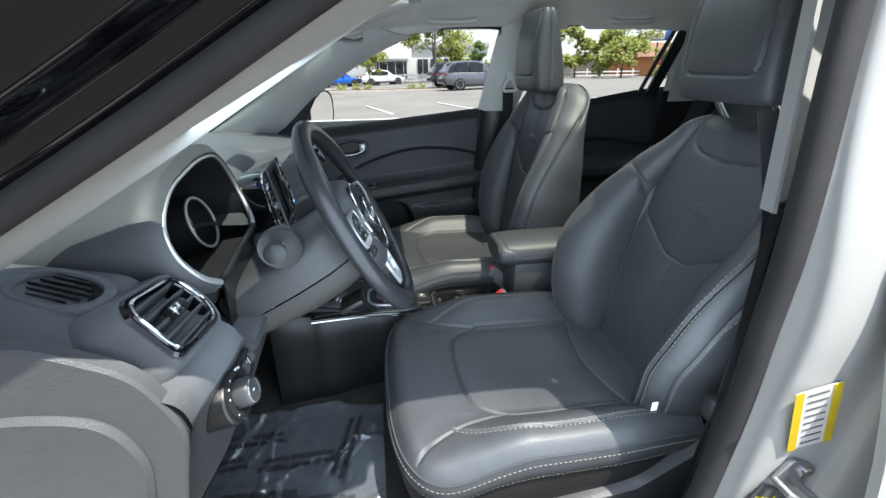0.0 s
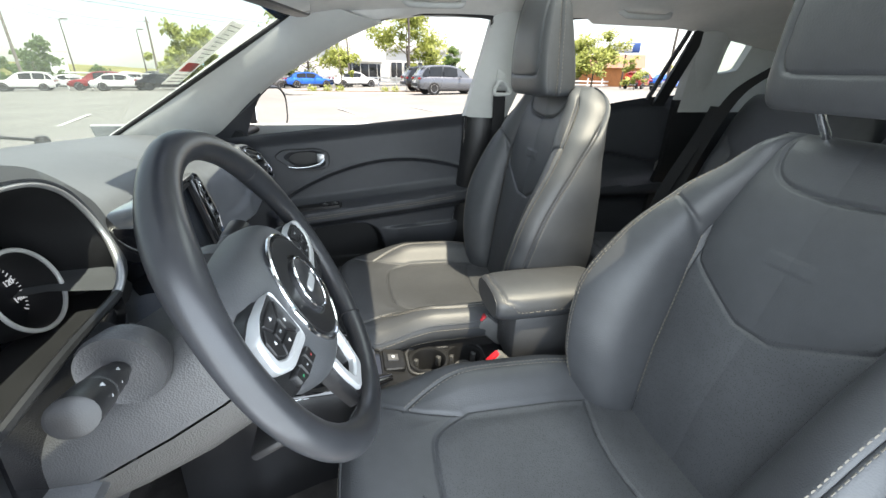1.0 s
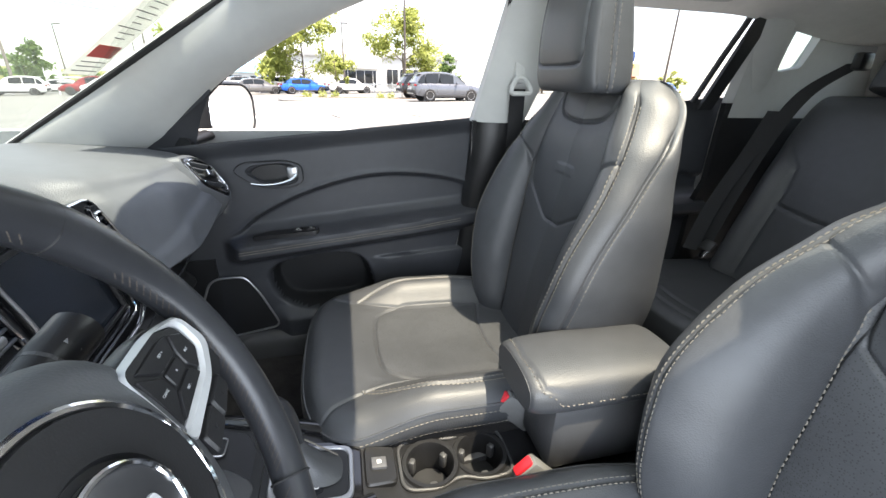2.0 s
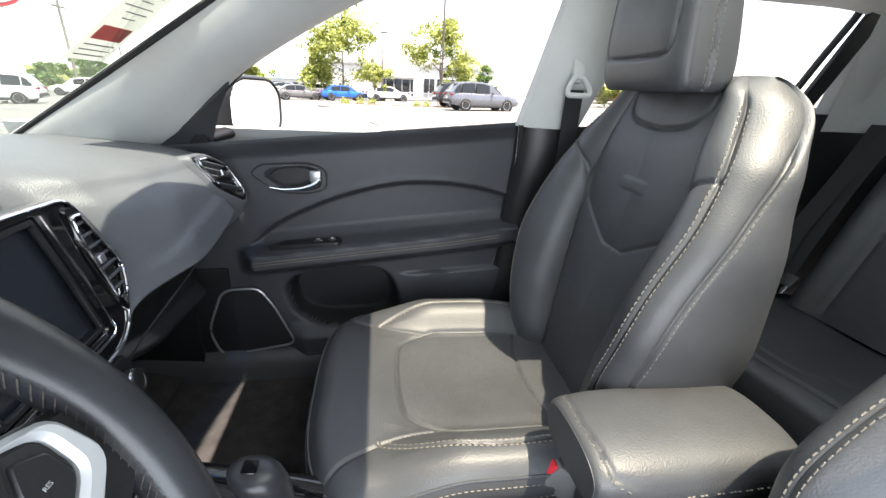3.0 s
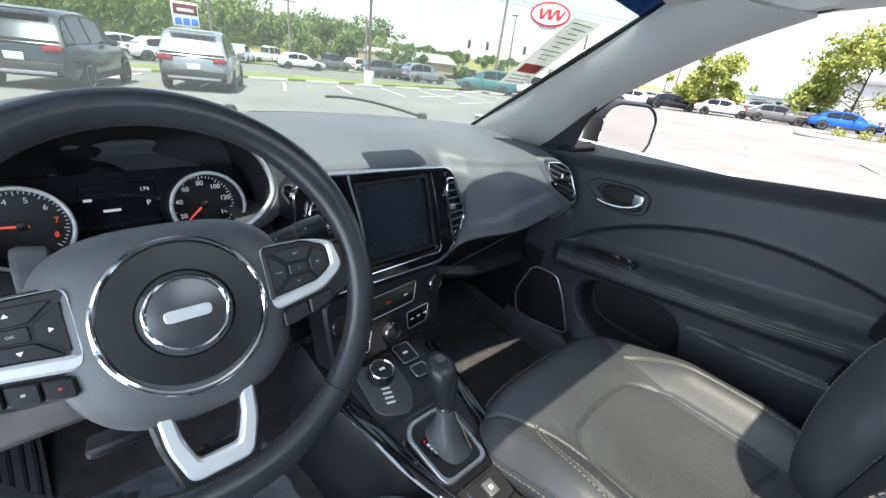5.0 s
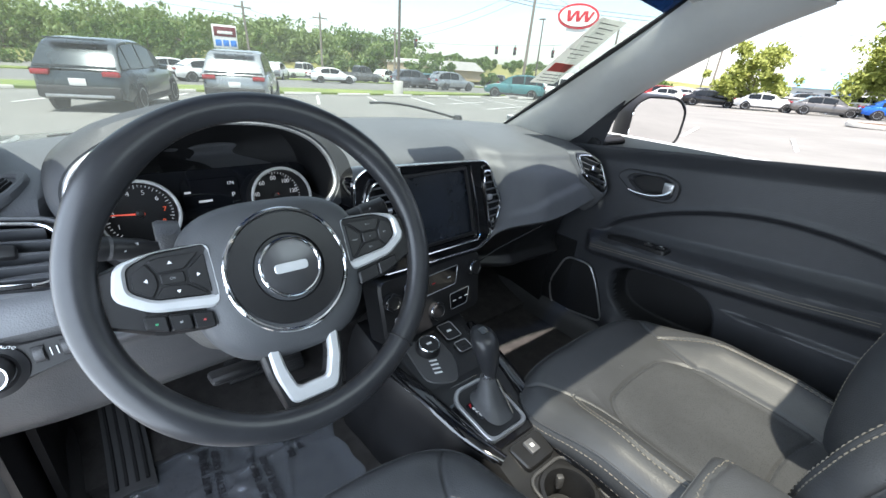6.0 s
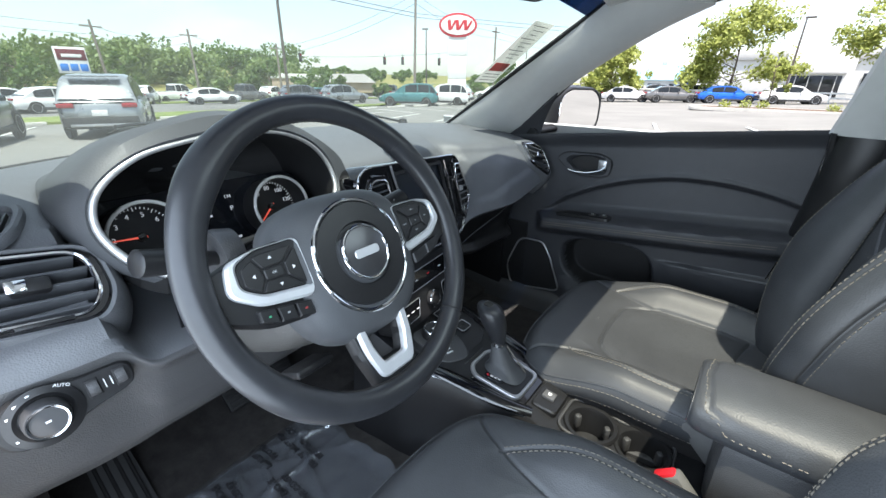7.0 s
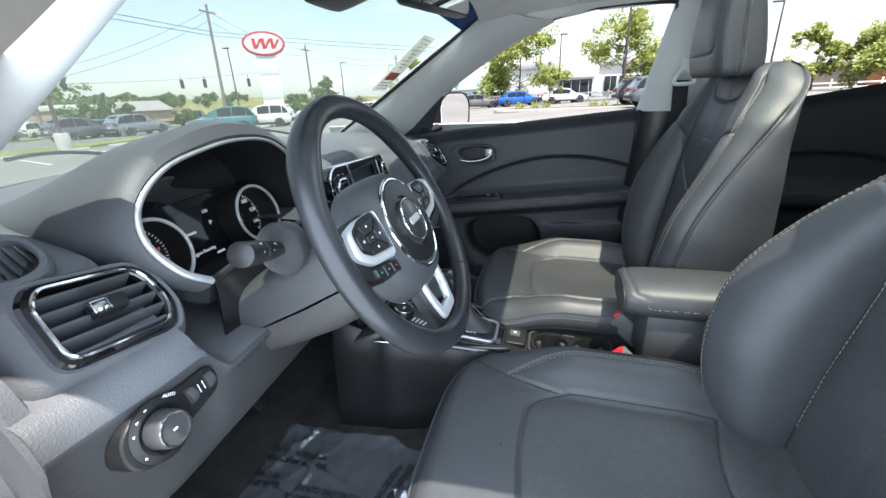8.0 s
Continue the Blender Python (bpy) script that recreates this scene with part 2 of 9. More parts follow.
def merge(bm, own):
    if bm is None:
        return own
    me = bpy.data.meshes.new("join")
    own.to_mesh(me)
    own.free()
    bm.from_mesh(me)
    bpy.data.meshes.remove(me)
    return bm


def lathe(profile, m=None, n=32, bm=None, cap=True):
    """A turned body round the z axis of m: profile rows of radius, height."""
    rows = [[Vector((r * math.cos(k * math.tau / n), r * math.sin(k * math.tau / n), z)) for k in range(n)] for r, z in profile]
    own = skin(rows, close_u=True, caps=cap)
    if m:
        bmesh.ops.transform(own, matrix=m, verts=own.verts)
    return merge(bm, own)


def round_poly(pts, r, n=4):
    """A 2D polygon with its corners rounded by r (one number, or one for each corner)."""
    out, m = [], len(pts)
    for i in range(m):
        p, a, b = Vector(pts[i]), Vector(pts[i - 1]), Vector(pts[(i + 1) % m])
        rr = r[i] if isinstance(r, (list, tuple)) else r
        da, db = (a - p), (b - p)
        k = min(rr, da.length * 0.48, db.length * 0.48)
        s, e = p + da.normalized() * k, p + db.normalized() * k
        for j in range(n + 1):
            t = j / n
            out.append((1 - t) ** 2 * s + 2 * t * (1 - t) * p + t * t * e)
    return out


def slab(outline, depth, m=None, bevel=0.0, bm=None, hole=None, front=0.0):
    """A plate from a 2D outline (x, y of m), from height front down to front - depth; hole: an outline of as many points, cut through it."""
    own = bmesh.new()
    if hole:
        rows = [[Vector((p[0], p[1], z)) for p in o] for o, z in ((outline, front - depth), (outline, front - bevel), ([Vector(p[:2]).lerp(Vector(q[:2]), min(0.45, bevel / max(1e-6, (Vector(p[:2]) - Vector(q[:2])).length))) for p, q in zip(outline, hole)], front), ([Vector(q[:2]).lerp(Vector(p[:2]), min(0.45, bevel / max(1e-6, (Vector(p[:2]) - Vector(q[:2])).length))) for p, q in zip(outline, hole)], front), (hole, front - bevel), (hole, front - depth))]
        own = skin(rows, close_u=True, close_v=True)
    else:
        c = sum((Vector(p[:2]) for p in outline), Vector((0, 0))) / len(outline)
        inset = [Vector(p[:2]) + (c - Vector(p[:2])).normalized() * bevel for p in outline]
        rows = [[Vector((p[0], p[1], z)) for p in o] for o, z in ((outline, front - depth), (outline, front - bevel), (inset, front))]
        own = skin(rows, close_u=True, caps=True)
    if m:
        bmesh.ops.transform(own, matrix=m, verts=own.verts)
    return merge(bm, own)


def basis(o, ex, ey):
    """A pose with its origin at o, x along ex, y near ey."""
    ex = Vector(ex).normalized()
    ez = ex.cross(Vector(ey)).normalized()
    ey = ez.cross(ex)
    return Matrix.Translation(o) @ Matrix((ex, ey, ez)).transposed().to_4x4()


def lerp(a, b, t):
    return a + (b - a) * t


def step(a, b, x):
    t = max(0.0, min(1.0, (x - a) / (b - a)))
    return t * t * (3 - 2 * t)


def interp(x, table):
    """A value from rows of x, value, smooth between rows."""
    for (x0, v0), (x1, v1) in zip(table, table[1:]):
        if x <= x1:
            return lerp(v0, v1, step(x0, x1, x))
    return table[-1][1]


def thick(rows, t, close_u=False):
    """A sheet over rows of points, t thick, turned to the side its normals point away from."""
    bm = skin(rows, close_u=close_u)
    bmesh.ops.recalc_face_normals(bm, faces=bm.faces)
    bmesh.ops.solidify(bm, geom=bm.faces[:], thickness=t)
    return bm


# ---- upholstery ----
def ring_points(hw, hd, power, n):
    """A rounded rectangle of half sizes hw, hd as n points at even steps, from the middle of its front side."""
    k = np.linspace(0, math.tau, 721)[:-1]
    a, b = np.sin(k), np.cos(k)
    s = hw * np.sign(a) * np.abs(a) ** (2 / power)
    d = hd * np.sign(b) * np.abs(b) ** (2 / power)
    p = np.stack([np.append(s, s[0]), np.append(d, d[0])], 1)
    run = np.append(0, np.cumsum(np.linalg.norm(np.diff(p, axis=0), axis=1)))
    at = np.linspace(0, run[-1], n + 1)[:-1]
    return np.stack([np.interp(at, run, p[:, 0]), np.interp(at, run, p[:, 1])], 1)


def sheet_mesh(name, grid, material, parent, label="", closed=True):
    """A mesh over a grid of points; closed: each row is a ring, and both ends are capped."""
    nv, nu, _ = grid.shape
    i, j = np.meshgrid(np.arange(nv - 1), np.arange(nu if closed else nu - 1), indexing="ij")
    j2 = (j + 1) % nu
    faces = np.stack([i * nu + j, i * nu + j2, (i + 1) * nu + j2, (i + 1) * nu + j], -1).reshape(-1, 4).tolist()
    if closed:
        faces += [list(range(nu))[::-1], list(range((nv - 1) * nu, nv * nu))]
    me = bpy.data.meshes.new(name)
    me.from_pydata(grid.reshape(-1, 3).tolist(), [], faces)
    bm = bmesh.new()
    bm.from_mesh(me)
    bmesh.ops.recalc_face_normals(bm, faces=bm.faces)
    bm.to_mesh(me)
    bm.free()
    me.shade_smooth()
    me.set_sharp_from_angle(angle=radians(50))
    me.materials.append(material)
    ob = new(name, me)
    ob.parent = parent
    if label:
        ob["label"] = label
    return ob


def perforate(ob, mask, closed=True, valance=None):
    """Give the faces of a grid mesh that lie inside mask the perforated leather, and the rows from valance on the side
    cloth darkened for shade.
    """
    ob.data.materials.append(LEATHER_SOFT)
    ob.data.materials.append(SEAT_SIDE)
    m = (mask[:-1] if closed else mask[:-1, :-1]).astype(np.int32)
    if valance:
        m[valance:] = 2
    idx = np.zeros(len(ob.data.polygons), dtype=np.int32)
    idx[: m.size] = m.reshape(-1)
    ob.data.polygons.foreach_set("material_index", idx)


def seam_gap(flat, lines):
    """For points in a plane, the distance to the nearest of the seam lines."""
    best = np.full(flat.shape[:-1], 1.0)
    for line in lines:
        p = np.array(line, float)
        for a, b in zip(p, p[1:]):
            ab = b - a
            t = np.clip(((flat - a) @ ab) / max(1e-9, ab @ ab), 0, 1)
            best = np.minimum(best, np.linalg.norm(flat - a - t[..., None] * ab, axis=-1))
    return best


def soft_line(pts, n=10):
    return [(p.x, p.y) for p in spline([(x, y, 0) for x, y in pts], n)]


def both(line):
    return [line, [(-x, y) for x, y in line]]


def stitches(name, grid, flat, face, lines, parent, material, gap=0.0105, long=0.0065, offsets=(0.005,)):
    """Short threads along seam lines, laid on the points of grid; flat: each point's place in the plane of the lines; face: which points may carry them."""
    pts, keys = grid[face], flat[face]
    nu = np.cross(np.gradient(grid, axis=0), np.gradient(grid, axis=1))
    nu /= np.linalg.norm(nu, axis=-1, keepdims=True) + 1e-9
    nrm = nu[face]
    mid = grid.reshape(-1, 3).mean(0)
    verts, faces = [], []
    for line in lines:
        p = np.array(line, float)
        run = np.append(0, np.cumsum(np.linalg.norm(np.diff(p, axis=0), axis=1)))
        at = np.arange(0.006, run[-1] - 0.004, gap)
        q = np.stack([np.interp(at, run, p[:, 0]), np.interp(at, run, p[:, 1])], 1)
        tang = np.gradient(q, axis=0)
        tang /= np.linalg.norm(tang, axis=1, keepdims=True) + 1e-9
        side = np.stack([-tang[:, 1], tang[:, 0]], 1)
        for off in offsets:
            ends = []
            for k in (-0.5, 0.5):
                w = q + side * off + tang * long * k
                idx = np.argmin(((keys[None] - w[:, None]) ** 2).sum(-1), 1)
                ends.append((pts[idx] , nrm[idx], w, keys[idx]))
            for e in range(len(at)):
                a, b, n = ends[0][0][e], ends[1][0][e], ends[0][1][e].copy()
                if n @ (a - mid) < 0:
                    n = -n
                d = b - a
                if np.linalg.norm(d) < 0.002 or np.linalg.norm(d) > 0.015:
                    continue
                d /= np.linalg.norm(d)
                c, sd = (a + b) / 2, np.cross(n, d)
                base = len(verts)
                for x, y, z in ((-0.5, -1, 0), (0.5, -1, 0), (0.5, 1, 0), (-0.5, 1, 0), (-0.3, 0, 1), (0.3, 0, 1)):
                    verts.append((c + d * x * long + sd * y * 0.0008 + n * (z * 0.0016 - 0.0002)).tolist())
                faces += [[base + i for i in f] for f in ((0, 1, 5, 4), (2, 3, 4, 5), (1, 2, 5), (3, 0, 4))]
    me = bpy.data.meshes.new(name)
    me.from_pydata(verts, [], faces)
    me.materials.append(material)
    ob = tagged(new(name, me), kind="stuff")
    ob.parent = parent
    return ob


def vstep(a, b, x):
    t = np.clip((x - a) / (b - a), 0, 1)
    return t * t * (3 - 2 * t)


def threads(name, paths, parent, material, gap=0.0095, long=0.0066, wide=0.00085, high=0.0015):
    """Short sewn threads along paths; each path: points and outward normals of as many rows."""
    verts, faces = [], []
    for pts, nrm in paths:
        run = np.append(0, np.cumsum(np.linalg.norm(np.diff(pts, axis=0), axis=1)))
        if run[-1] < 0.03:
            continue
        at = np.arange(0.006, run[-1] - 0.006, gap)
        put = lambda a, src: np.stack([np.interp(a, run, src[:, q]) for q in range(3)], 1)
        c, n = put(at, pts), put(at, nrm)
        d = put(at + 0.003, pts) - put(at - 0.003, pts)
        d /= np.linalg.norm(d, axis=1, keepdims=True) + 1e-9
        n /= np.linalg.norm(n, axis=1, keepdims=True) + 1e-9
        sd = np.cross(n, d)
        for e in range(len(at)):
            b = len(verts)
            for x, y, z in ((-0.5, -1, 0), (0.5, -1, 0), (0.5, 1, 0), (-0.5, 1, 0), (-0.3, 0, 1), (0.3, 0, 1)):
                verts.append((c[e] + d[e] * x * long + sd[e] * y * wide + n[e] * (z * high - 0.0002)).tolist())
            faces += [[b + i for i in f] for f in ((0, 1, 5, 4), (2, 3, 4, 5), (1, 2, 5), (3, 0, 4))]
    me = bpy.data.meshes.new(name)
    me.from_pydata(verts, [], faces)
    me.materials.append(material)
    ob = tagged(new(name, me), kind="stuff")
    ob.parent = parent
    return ob


def ring_normals(grid, closed=True):
    """Outward normals of a grid whose rows are rings."""
    du = np.roll(grid, -1, 1) - np.roll(grid, 1, 1) if closed else np.gradient(grid, axis=1)
    n = np.cross(du, np.gradient(grid, axis=0))
    n /= np.linalg.norm(n, axis=-1, keepdims=True) + 1e-9
    if ((grid - grid.mean(1, keepdims=True)) * n).sum(-1).mean() < 0:
        n = -n
    return n


def seat_cushion(parent, length, wide, raise_front=0.02):
    """Local: x from -length (front) to the back crease at 0, y across, z 0 at the top of the middle."""
    half, nose, power, fr = 0.245 * wide, 0.135, 3.0, -length
    side_half = lambda x: half * (1 - 0.05 * vstep(-0.15, 0.05, x))
    insert = soft_line([(0.138 * wide, 0.03), (0.141 * wide, fr + 0.30), (0.134 * wide, fr + 0.235), (0.100 * wide, fr + 0.178), (0.05, fr + 0.166), (0.0, fr + 0.164)])
    wing = soft_line([(0.196 * wide, 0.03), (0.205 * wide, fr + 0.34), (0.198 * wide, fr + 0.24), (0.180 * wide, fr + 0.17), (0.158 * wide, fr + 0.125)])
    inner = soft_line([(0.135 * wide, fr + 0.24), (0.150 * wide, fr + 0.16), (0.178 * wide, fr + 0.085), (0.205 * wide, fr + 0.045)])
    cross = soft_line([(0.138 * wide, -0.040), (0.07, -0.062), (0.0, -0.068)])
    lines = both(insert) + both(wing) + both(inner) + both(cross)

    def top_z(x, y):
        """Height of the upper side."""
        t = np.abs(y) / half
        bol = 0.050 * vstep(0.50, 0.82, t) * vstep(fr + 0.07, fr + 0.27, x)
        r = np.where(x < fr + nose, (np.abs((x - fr - nose) / nose) ** power + t ** power) ** (1 / power), np.abs(y) / side_half(x))
        edge = np.where(x < fr + nose, (1 - r) * np.hypot(x - fr - nose, y) / np.maximum(r, 0.05), side_half(x) - np.abs(y))
        roll = 0.026 * (1 - np.clip(edge / 0.055, 0, 1)) ** 2.4
        z = bol - roll + raise_front * (x / length) ** 2 - 0.014 * vstep(-0.12, 0.05, x) - 0.012 * np.exp(-((y / (0.5 * half)) ** 2)) * vstep(-0.42, -0.2, x)
        gap = seam_gap(np.stack([y, x], -1), lines)
        live = np.clip(edge / 0.02, 0, 1)
        folds = 0.0010 * np.sin(x * 61 + 3 * np.sin(y * 23)) * np.exp(-((x - fr - 0.10) / 0.06) ** 2) * vstep(0.4, 0.7, t)
        return z + live * (folds - 0.0044 * np.exp(-((gap / 0.0034) ** 2)) + 0.0036 * (1 - np.exp(-((gap / 0.026) ** 2))))

    ang = np.linspace(0, math.pi / 2, 150)
    qx = fr + nose - nose * np.sin(ang) ** (2 / power)
    qy = half * np.cos(ang) ** (2 / power)
    xs = np.linspace(0.05, fr + nose, 160)[:-1]
    plan = [(x, side_half(x)) for x in xs] + list(zip(qx, qy))
    plan = np.array(plan + [(x, -y) for x, y in plan[-2::-1]])
    run = np.append(0, np.cumsum(np.linalg.norm(np.diff(plan, axis=0), axis=1)))
    at = np.linspace(0, run[-1], 620)
    plan = np.stack([np.interp(at, run, plan[:, 0]), np.interp(at, run, plan[:, 1])], 1)
    mid = np.stack([np.clip(plan[:, 0], fr + nose, 0.05), np.zeros(len(plan))], 1)
    out = plan - mid
    tang = np.gradient(plan, axis=0)
    out = np.stack([tang[:, 1], -tang[:, 0]], 1)
    out /= np.linalg.norm(out, axis=1, keepdims=True) + 1e-9
    out *= np.where((out * (plan - mid)).sum(1, keepdims=True) < 0, -1, 1)
    rows = []
    for r in np.linspace(0.0, 1, 141):
        q = mid + (plan - mid) * r
        rows.append(np.stack([q[:, 0], q[:, 1], top_z(q[:, 0], q[:, 1])], 1))
    rim = rows[-1].copy()
    n_top = len(rows)
    drop = (0.003, 0.007, 0.012, 0.018, 0.025, 0.032, 0.038, 0.042, 0.045, 0.0475, 0.050, 0.0525, 0.056, 0.062, 0.07, 0.08, 0.092, 0.105, 0.118, 0.128, 0.135)
    low = np.minimum(rim[:, 2], 0.012)
    for d in drop:
        k = d / 0.135
        puff = 0.007 * math.sin(min(1, d / 0.050) * math.pi) + 0.004 * math.sin(max(0, (d - 0.05) / 0.085) * math.pi) - 0.016 * k * k - 0.0034 * math.exp(-(((d - 0.042) / 0.0035) ** 2))
        q = plan + out * puff
        z = rim[:, 2] - d - (rim[:, 2] - low) * min(1, d / 0.05) * 0.6
        rows.append(np.stack([q[:, 0], q[:, 1], z], 1))
    grid = np.array(rows)
    cushion = sheet_mesh("cushion", grid, LEATHER, parent, "black leather cushion with sewn-in insert", closed=False)
    flat = grid[..., [1, 0]]
    asd, ax = np.abs(flat[..., 0]), flat[..., 1]
    inside = (asd < np.interp(ax, (fr + 0.164, fr + 0.178, fr + 0.235, fr + 0.30), (0.02, 0.100 * wide, 0.134 * wide, 0.139 * wide))) & (ax > fr + 0.165)
    inside[n_top:] = False
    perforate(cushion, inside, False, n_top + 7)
    paths = []
    for line in both(wing):
        p = np.array(line)
        tg = np.gradient(p, axis=0)
        tg /= np.linalg.norm(tg, axis=1, keepdims=True)
        for off in (-0.0055, 0.0055):
            x, y = p[:, 1] + tg[:, 0] * off, p[:, 0] - tg[:, 1] * off
            e = 0.004
            nx, ny = -(top_z(x + e, y) - top_z(x - e, y)) / (2 * e), -(top_z(x, y + e) - top_z(x, y - e)) / (2 * e)
            paths.append((np.stack([x, y, top_z(x, y)], 1), np.stack([nx, ny, np.ones(len(x))], 1)))
    side_n = np.stack([out[:, 0], out[:, 1], np.full(len(out), 0.15)], 1)
    paths.append((grid[n_top + 2], side_n))
    paths.append((grid[n_top + 6], side_n))
    threads("stitching", paths, parent, THREAD)
    part("piping", tube([tuple(q) for q in rim[::4]], 0.0024, 6), LEATHER_SOFT, parent)
    return grid


def seat_back(parent, wide, lean, bolster, shift, tall=0.605, shape=((0, 0.205), (0.08, 0.225), (0.24, 0.25), (0.36, 0.250), (0.47, 0.231), (0.545, 0.198), (0.585, 0.170), (0.605, 0.135))):
    """Local: from the crease upwards, leaning back; y across. Panels meet in sewn seams: middle, inner bolster, outer bolster, side."""
    nv = 260
    counts = (92, 34, 26, 24, 12)
    half_n = sum(counts)
    ws = np.concatenate([np.linspace(-0.04, tall - 0.04, nv - 36), tall - 0.04 + 0.04 * np.sin(np.linspace(0, math.pi / 2, 37))[1:]])
    outline = np.array([interp(w, shape) for w in np.linspace(-0.04, tall, 200)]) * wide
    outline = np.convolve(np.pad(outline, 14, mode="edge"), np.hanning(29) / np.hanning(29).sum(), mode="valid")
    grid, flat, arc = np.zeros((nv, 2 * half_n, 3)), np.zeros((nv, 2 * half_n, 2)), np.zeros((nv, 2 * half_n))
    for i, w in enumerate(ws):
        hw = float(np.interp(w, np.linspace(-0.04, tall, 200), outline))
        cap = max(0.02, 1 - max(0, (w - tall + 0.04) / 0.04) ** 2.2) ** 0.5
        deep = lerp(0.125, 0.062, step(0.05, 0.50, w))
        b = (bolster * step(-0.26, 0.16, w) * (1 - step(0.20, 0.58, w)) + 0.012) * (1 - step(0.47, 0.6, w))
        si = min(float(np.interp(w, (0.0, 0.15, 0.32, 0.415, 0.6), (0.112, 0.134, 0.146, 0.143, 0.10))) * wide, hw * 0.72)
        sc = hw * lerp(0.88, 0.80, step(0.40, 0.58, w))
        back = 0.012 * step(0.44, tall, w) ** 1.5
        knots = [(0.0, 0.0), (si, 0.003), (sc, b), (hw, b - 0.036 - 0.02 * step(0.35, 0.55, w)), (hw * 0.985, -deep), (0.0, -deep - 0.012)]
        lift = (0.003, 0.015 + 0.10 * b, 0.008, 0.010, 0.004)
        half = []
        for (a, c), n, up in zip(zip(knots, knots[1:]), counts, lift):
            u = np.arange(n) / n
            t = np.sin(u * math.pi / 2) if not half else 0.5 - 0.5 * np.cos(u * math.pi)
            a, c = np.array(a), np.array(c)
            d = c - a
            nrm = np.array([-d[1], d[0]]) / (np.linalg.norm(d) + 1e-9)
            half.append(a + d * t[:, None] + nrm * (up * np.sin(t * math.pi) ** 0.8)[:, None])
        half = np.concatenate(half + [np.array([knots[-1]])])
        run = np.append(0, np.cumsum(np.linalg.norm(np.diff(half, axis=0), axis=1)))
        s = np.concatenate([half[:, 0], -half[-2:0:-1, 0]])
        d = np.concatenate([half[:, 1], half[-2:0:-1, 1]])
        belly = 0.012 * np.exp(-(((w - 0.14) / 0.1) ** 2)) * np.exp(-((s / 0.1) ** 2)) * (d > -0.03)
        md = (b - deep) / 2
        d = md + (d + belly - md) * cap - back
        s = s * (0.90 + 0.10 * cap)
        grid[i] = np.stack([-d, s, np.full(len(s), w)], 1)
        flat[i] = np.stack([s / wide, np.full(len(s), w)], 1)
        arc[i] = np.concatenate([run, run[-2:0:-1]])
    cols = [sum(counts[: k + 1]) for k in range(3)]
    col = np.minimum(np.arange(2 * half_n), 2 * half_n - np.arange(2 * half_n))
    face = np.broadcast_to(col <= cols[1], (nv, 2 * half_n))
    yoke = soft_line([(0.225, 0.462), (0.195, 0.452), (0.170, 0.440), (0.152, 0.420), (0.143, 0.385), (0.137, 0.355), (0.122, 0.338), (0.040, 0.287), (0.022, 0.281), (0.0, 0.280)])
    bib = soft_line([(0.096, 0.604), (0.096, 0.558), (0.084, 0.532), (0.055, 0.517), (0.0, 0.511)])
    gapd = seam_gap(flat, both(yoke) + both(bib))
    nrm = ring_normals(grid)
    dent = np.where(face, 0.0046 * np.exp(-((gapd / 0.0034) ** 2)) - 0.0030 * (1 - np.exp(-((gapd / 0.024) ** 2))), 0)
    for c, hi in zip(cols, (0.425, 0.585, 0.53)):
        da = np.abs(arc - arc[:, c : c + 1])
        dent += 0.0048 * np.exp(-((da / 0.0034) ** 2)) * (1 - vstep(hi - 0.03, hi, ws))[:, None]
    mark = np.exp(-((flat[..., 0] / 0.036) ** 8) - ((flat[..., 1] - 0.405) / 0.011) ** 8)
    dent -= np.where(face, 0.0016 * mark, 0)
    live = np.clip((tall - ws) / 0.03, 0, 1)[:, None]
    grid = grid - nrm * (dent * live)[..., None]
    turn = np.array(Matrix.Rotation(radians(lean), 3, "Y"))
    grid = grid @ turn.T + np.array(shift)
    nrm = nrm @ turn.T
    body = sheet_mesh("backrest", grid, LEATHER, parent, "black leather backrest with raised bolsters")
    aw, asd = flat[..., 1], np.abs(flat[..., 0])
    side = np.interp(aw, (0.0, 0.15, 0.32, 0.415), (0.112, 0.134, 0.146, 0.143))
    yk = np.interp(asd, (0, 0.055, 0.12, 0.14, 0.155), (0.282, 0.300, 0.340, 0.400, 0.43))
    perforate(body, (col < cols[0]) & (asd < side) & (aw < yk))
    paths = []
    for c, offs, w0, w1 in ((cols[0], (0.0055,), 0.04, 0.40), (cols[1], (-0.0055, 0.0055), 0.0, 0.565), (cols[2], (0.006,), 0.0, 0.51)):
        r = np.where((ws > w0) & (ws < w1))[0]
        for sgn in (1, -1):
            for off in offs:
                pts, ns = [], []
                for i in r:
                    half_run = arc[i, : half_n + 1]
                    j = int(np.argmin(np.abs(half_run - (half_run[c] + off))))
                    j = j if sgn > 0 else (2 * half_n - j) % (2 * half_n)
                    pts.append(grid[i, j])
                    ns.append(nrm[i, j])
                p, ns = np.array(pts), np.array(ns)
                ker = np.ones(7) / 7
                p = np.stack([np.convolve(np.pad(p[:, a], 3, mode="edge"), ker, mode="valid") for a in range(3)], 1)
                paths.append((p + ns * 0.0004, ns))
    threads("stitching", paths, parent, THREAD)


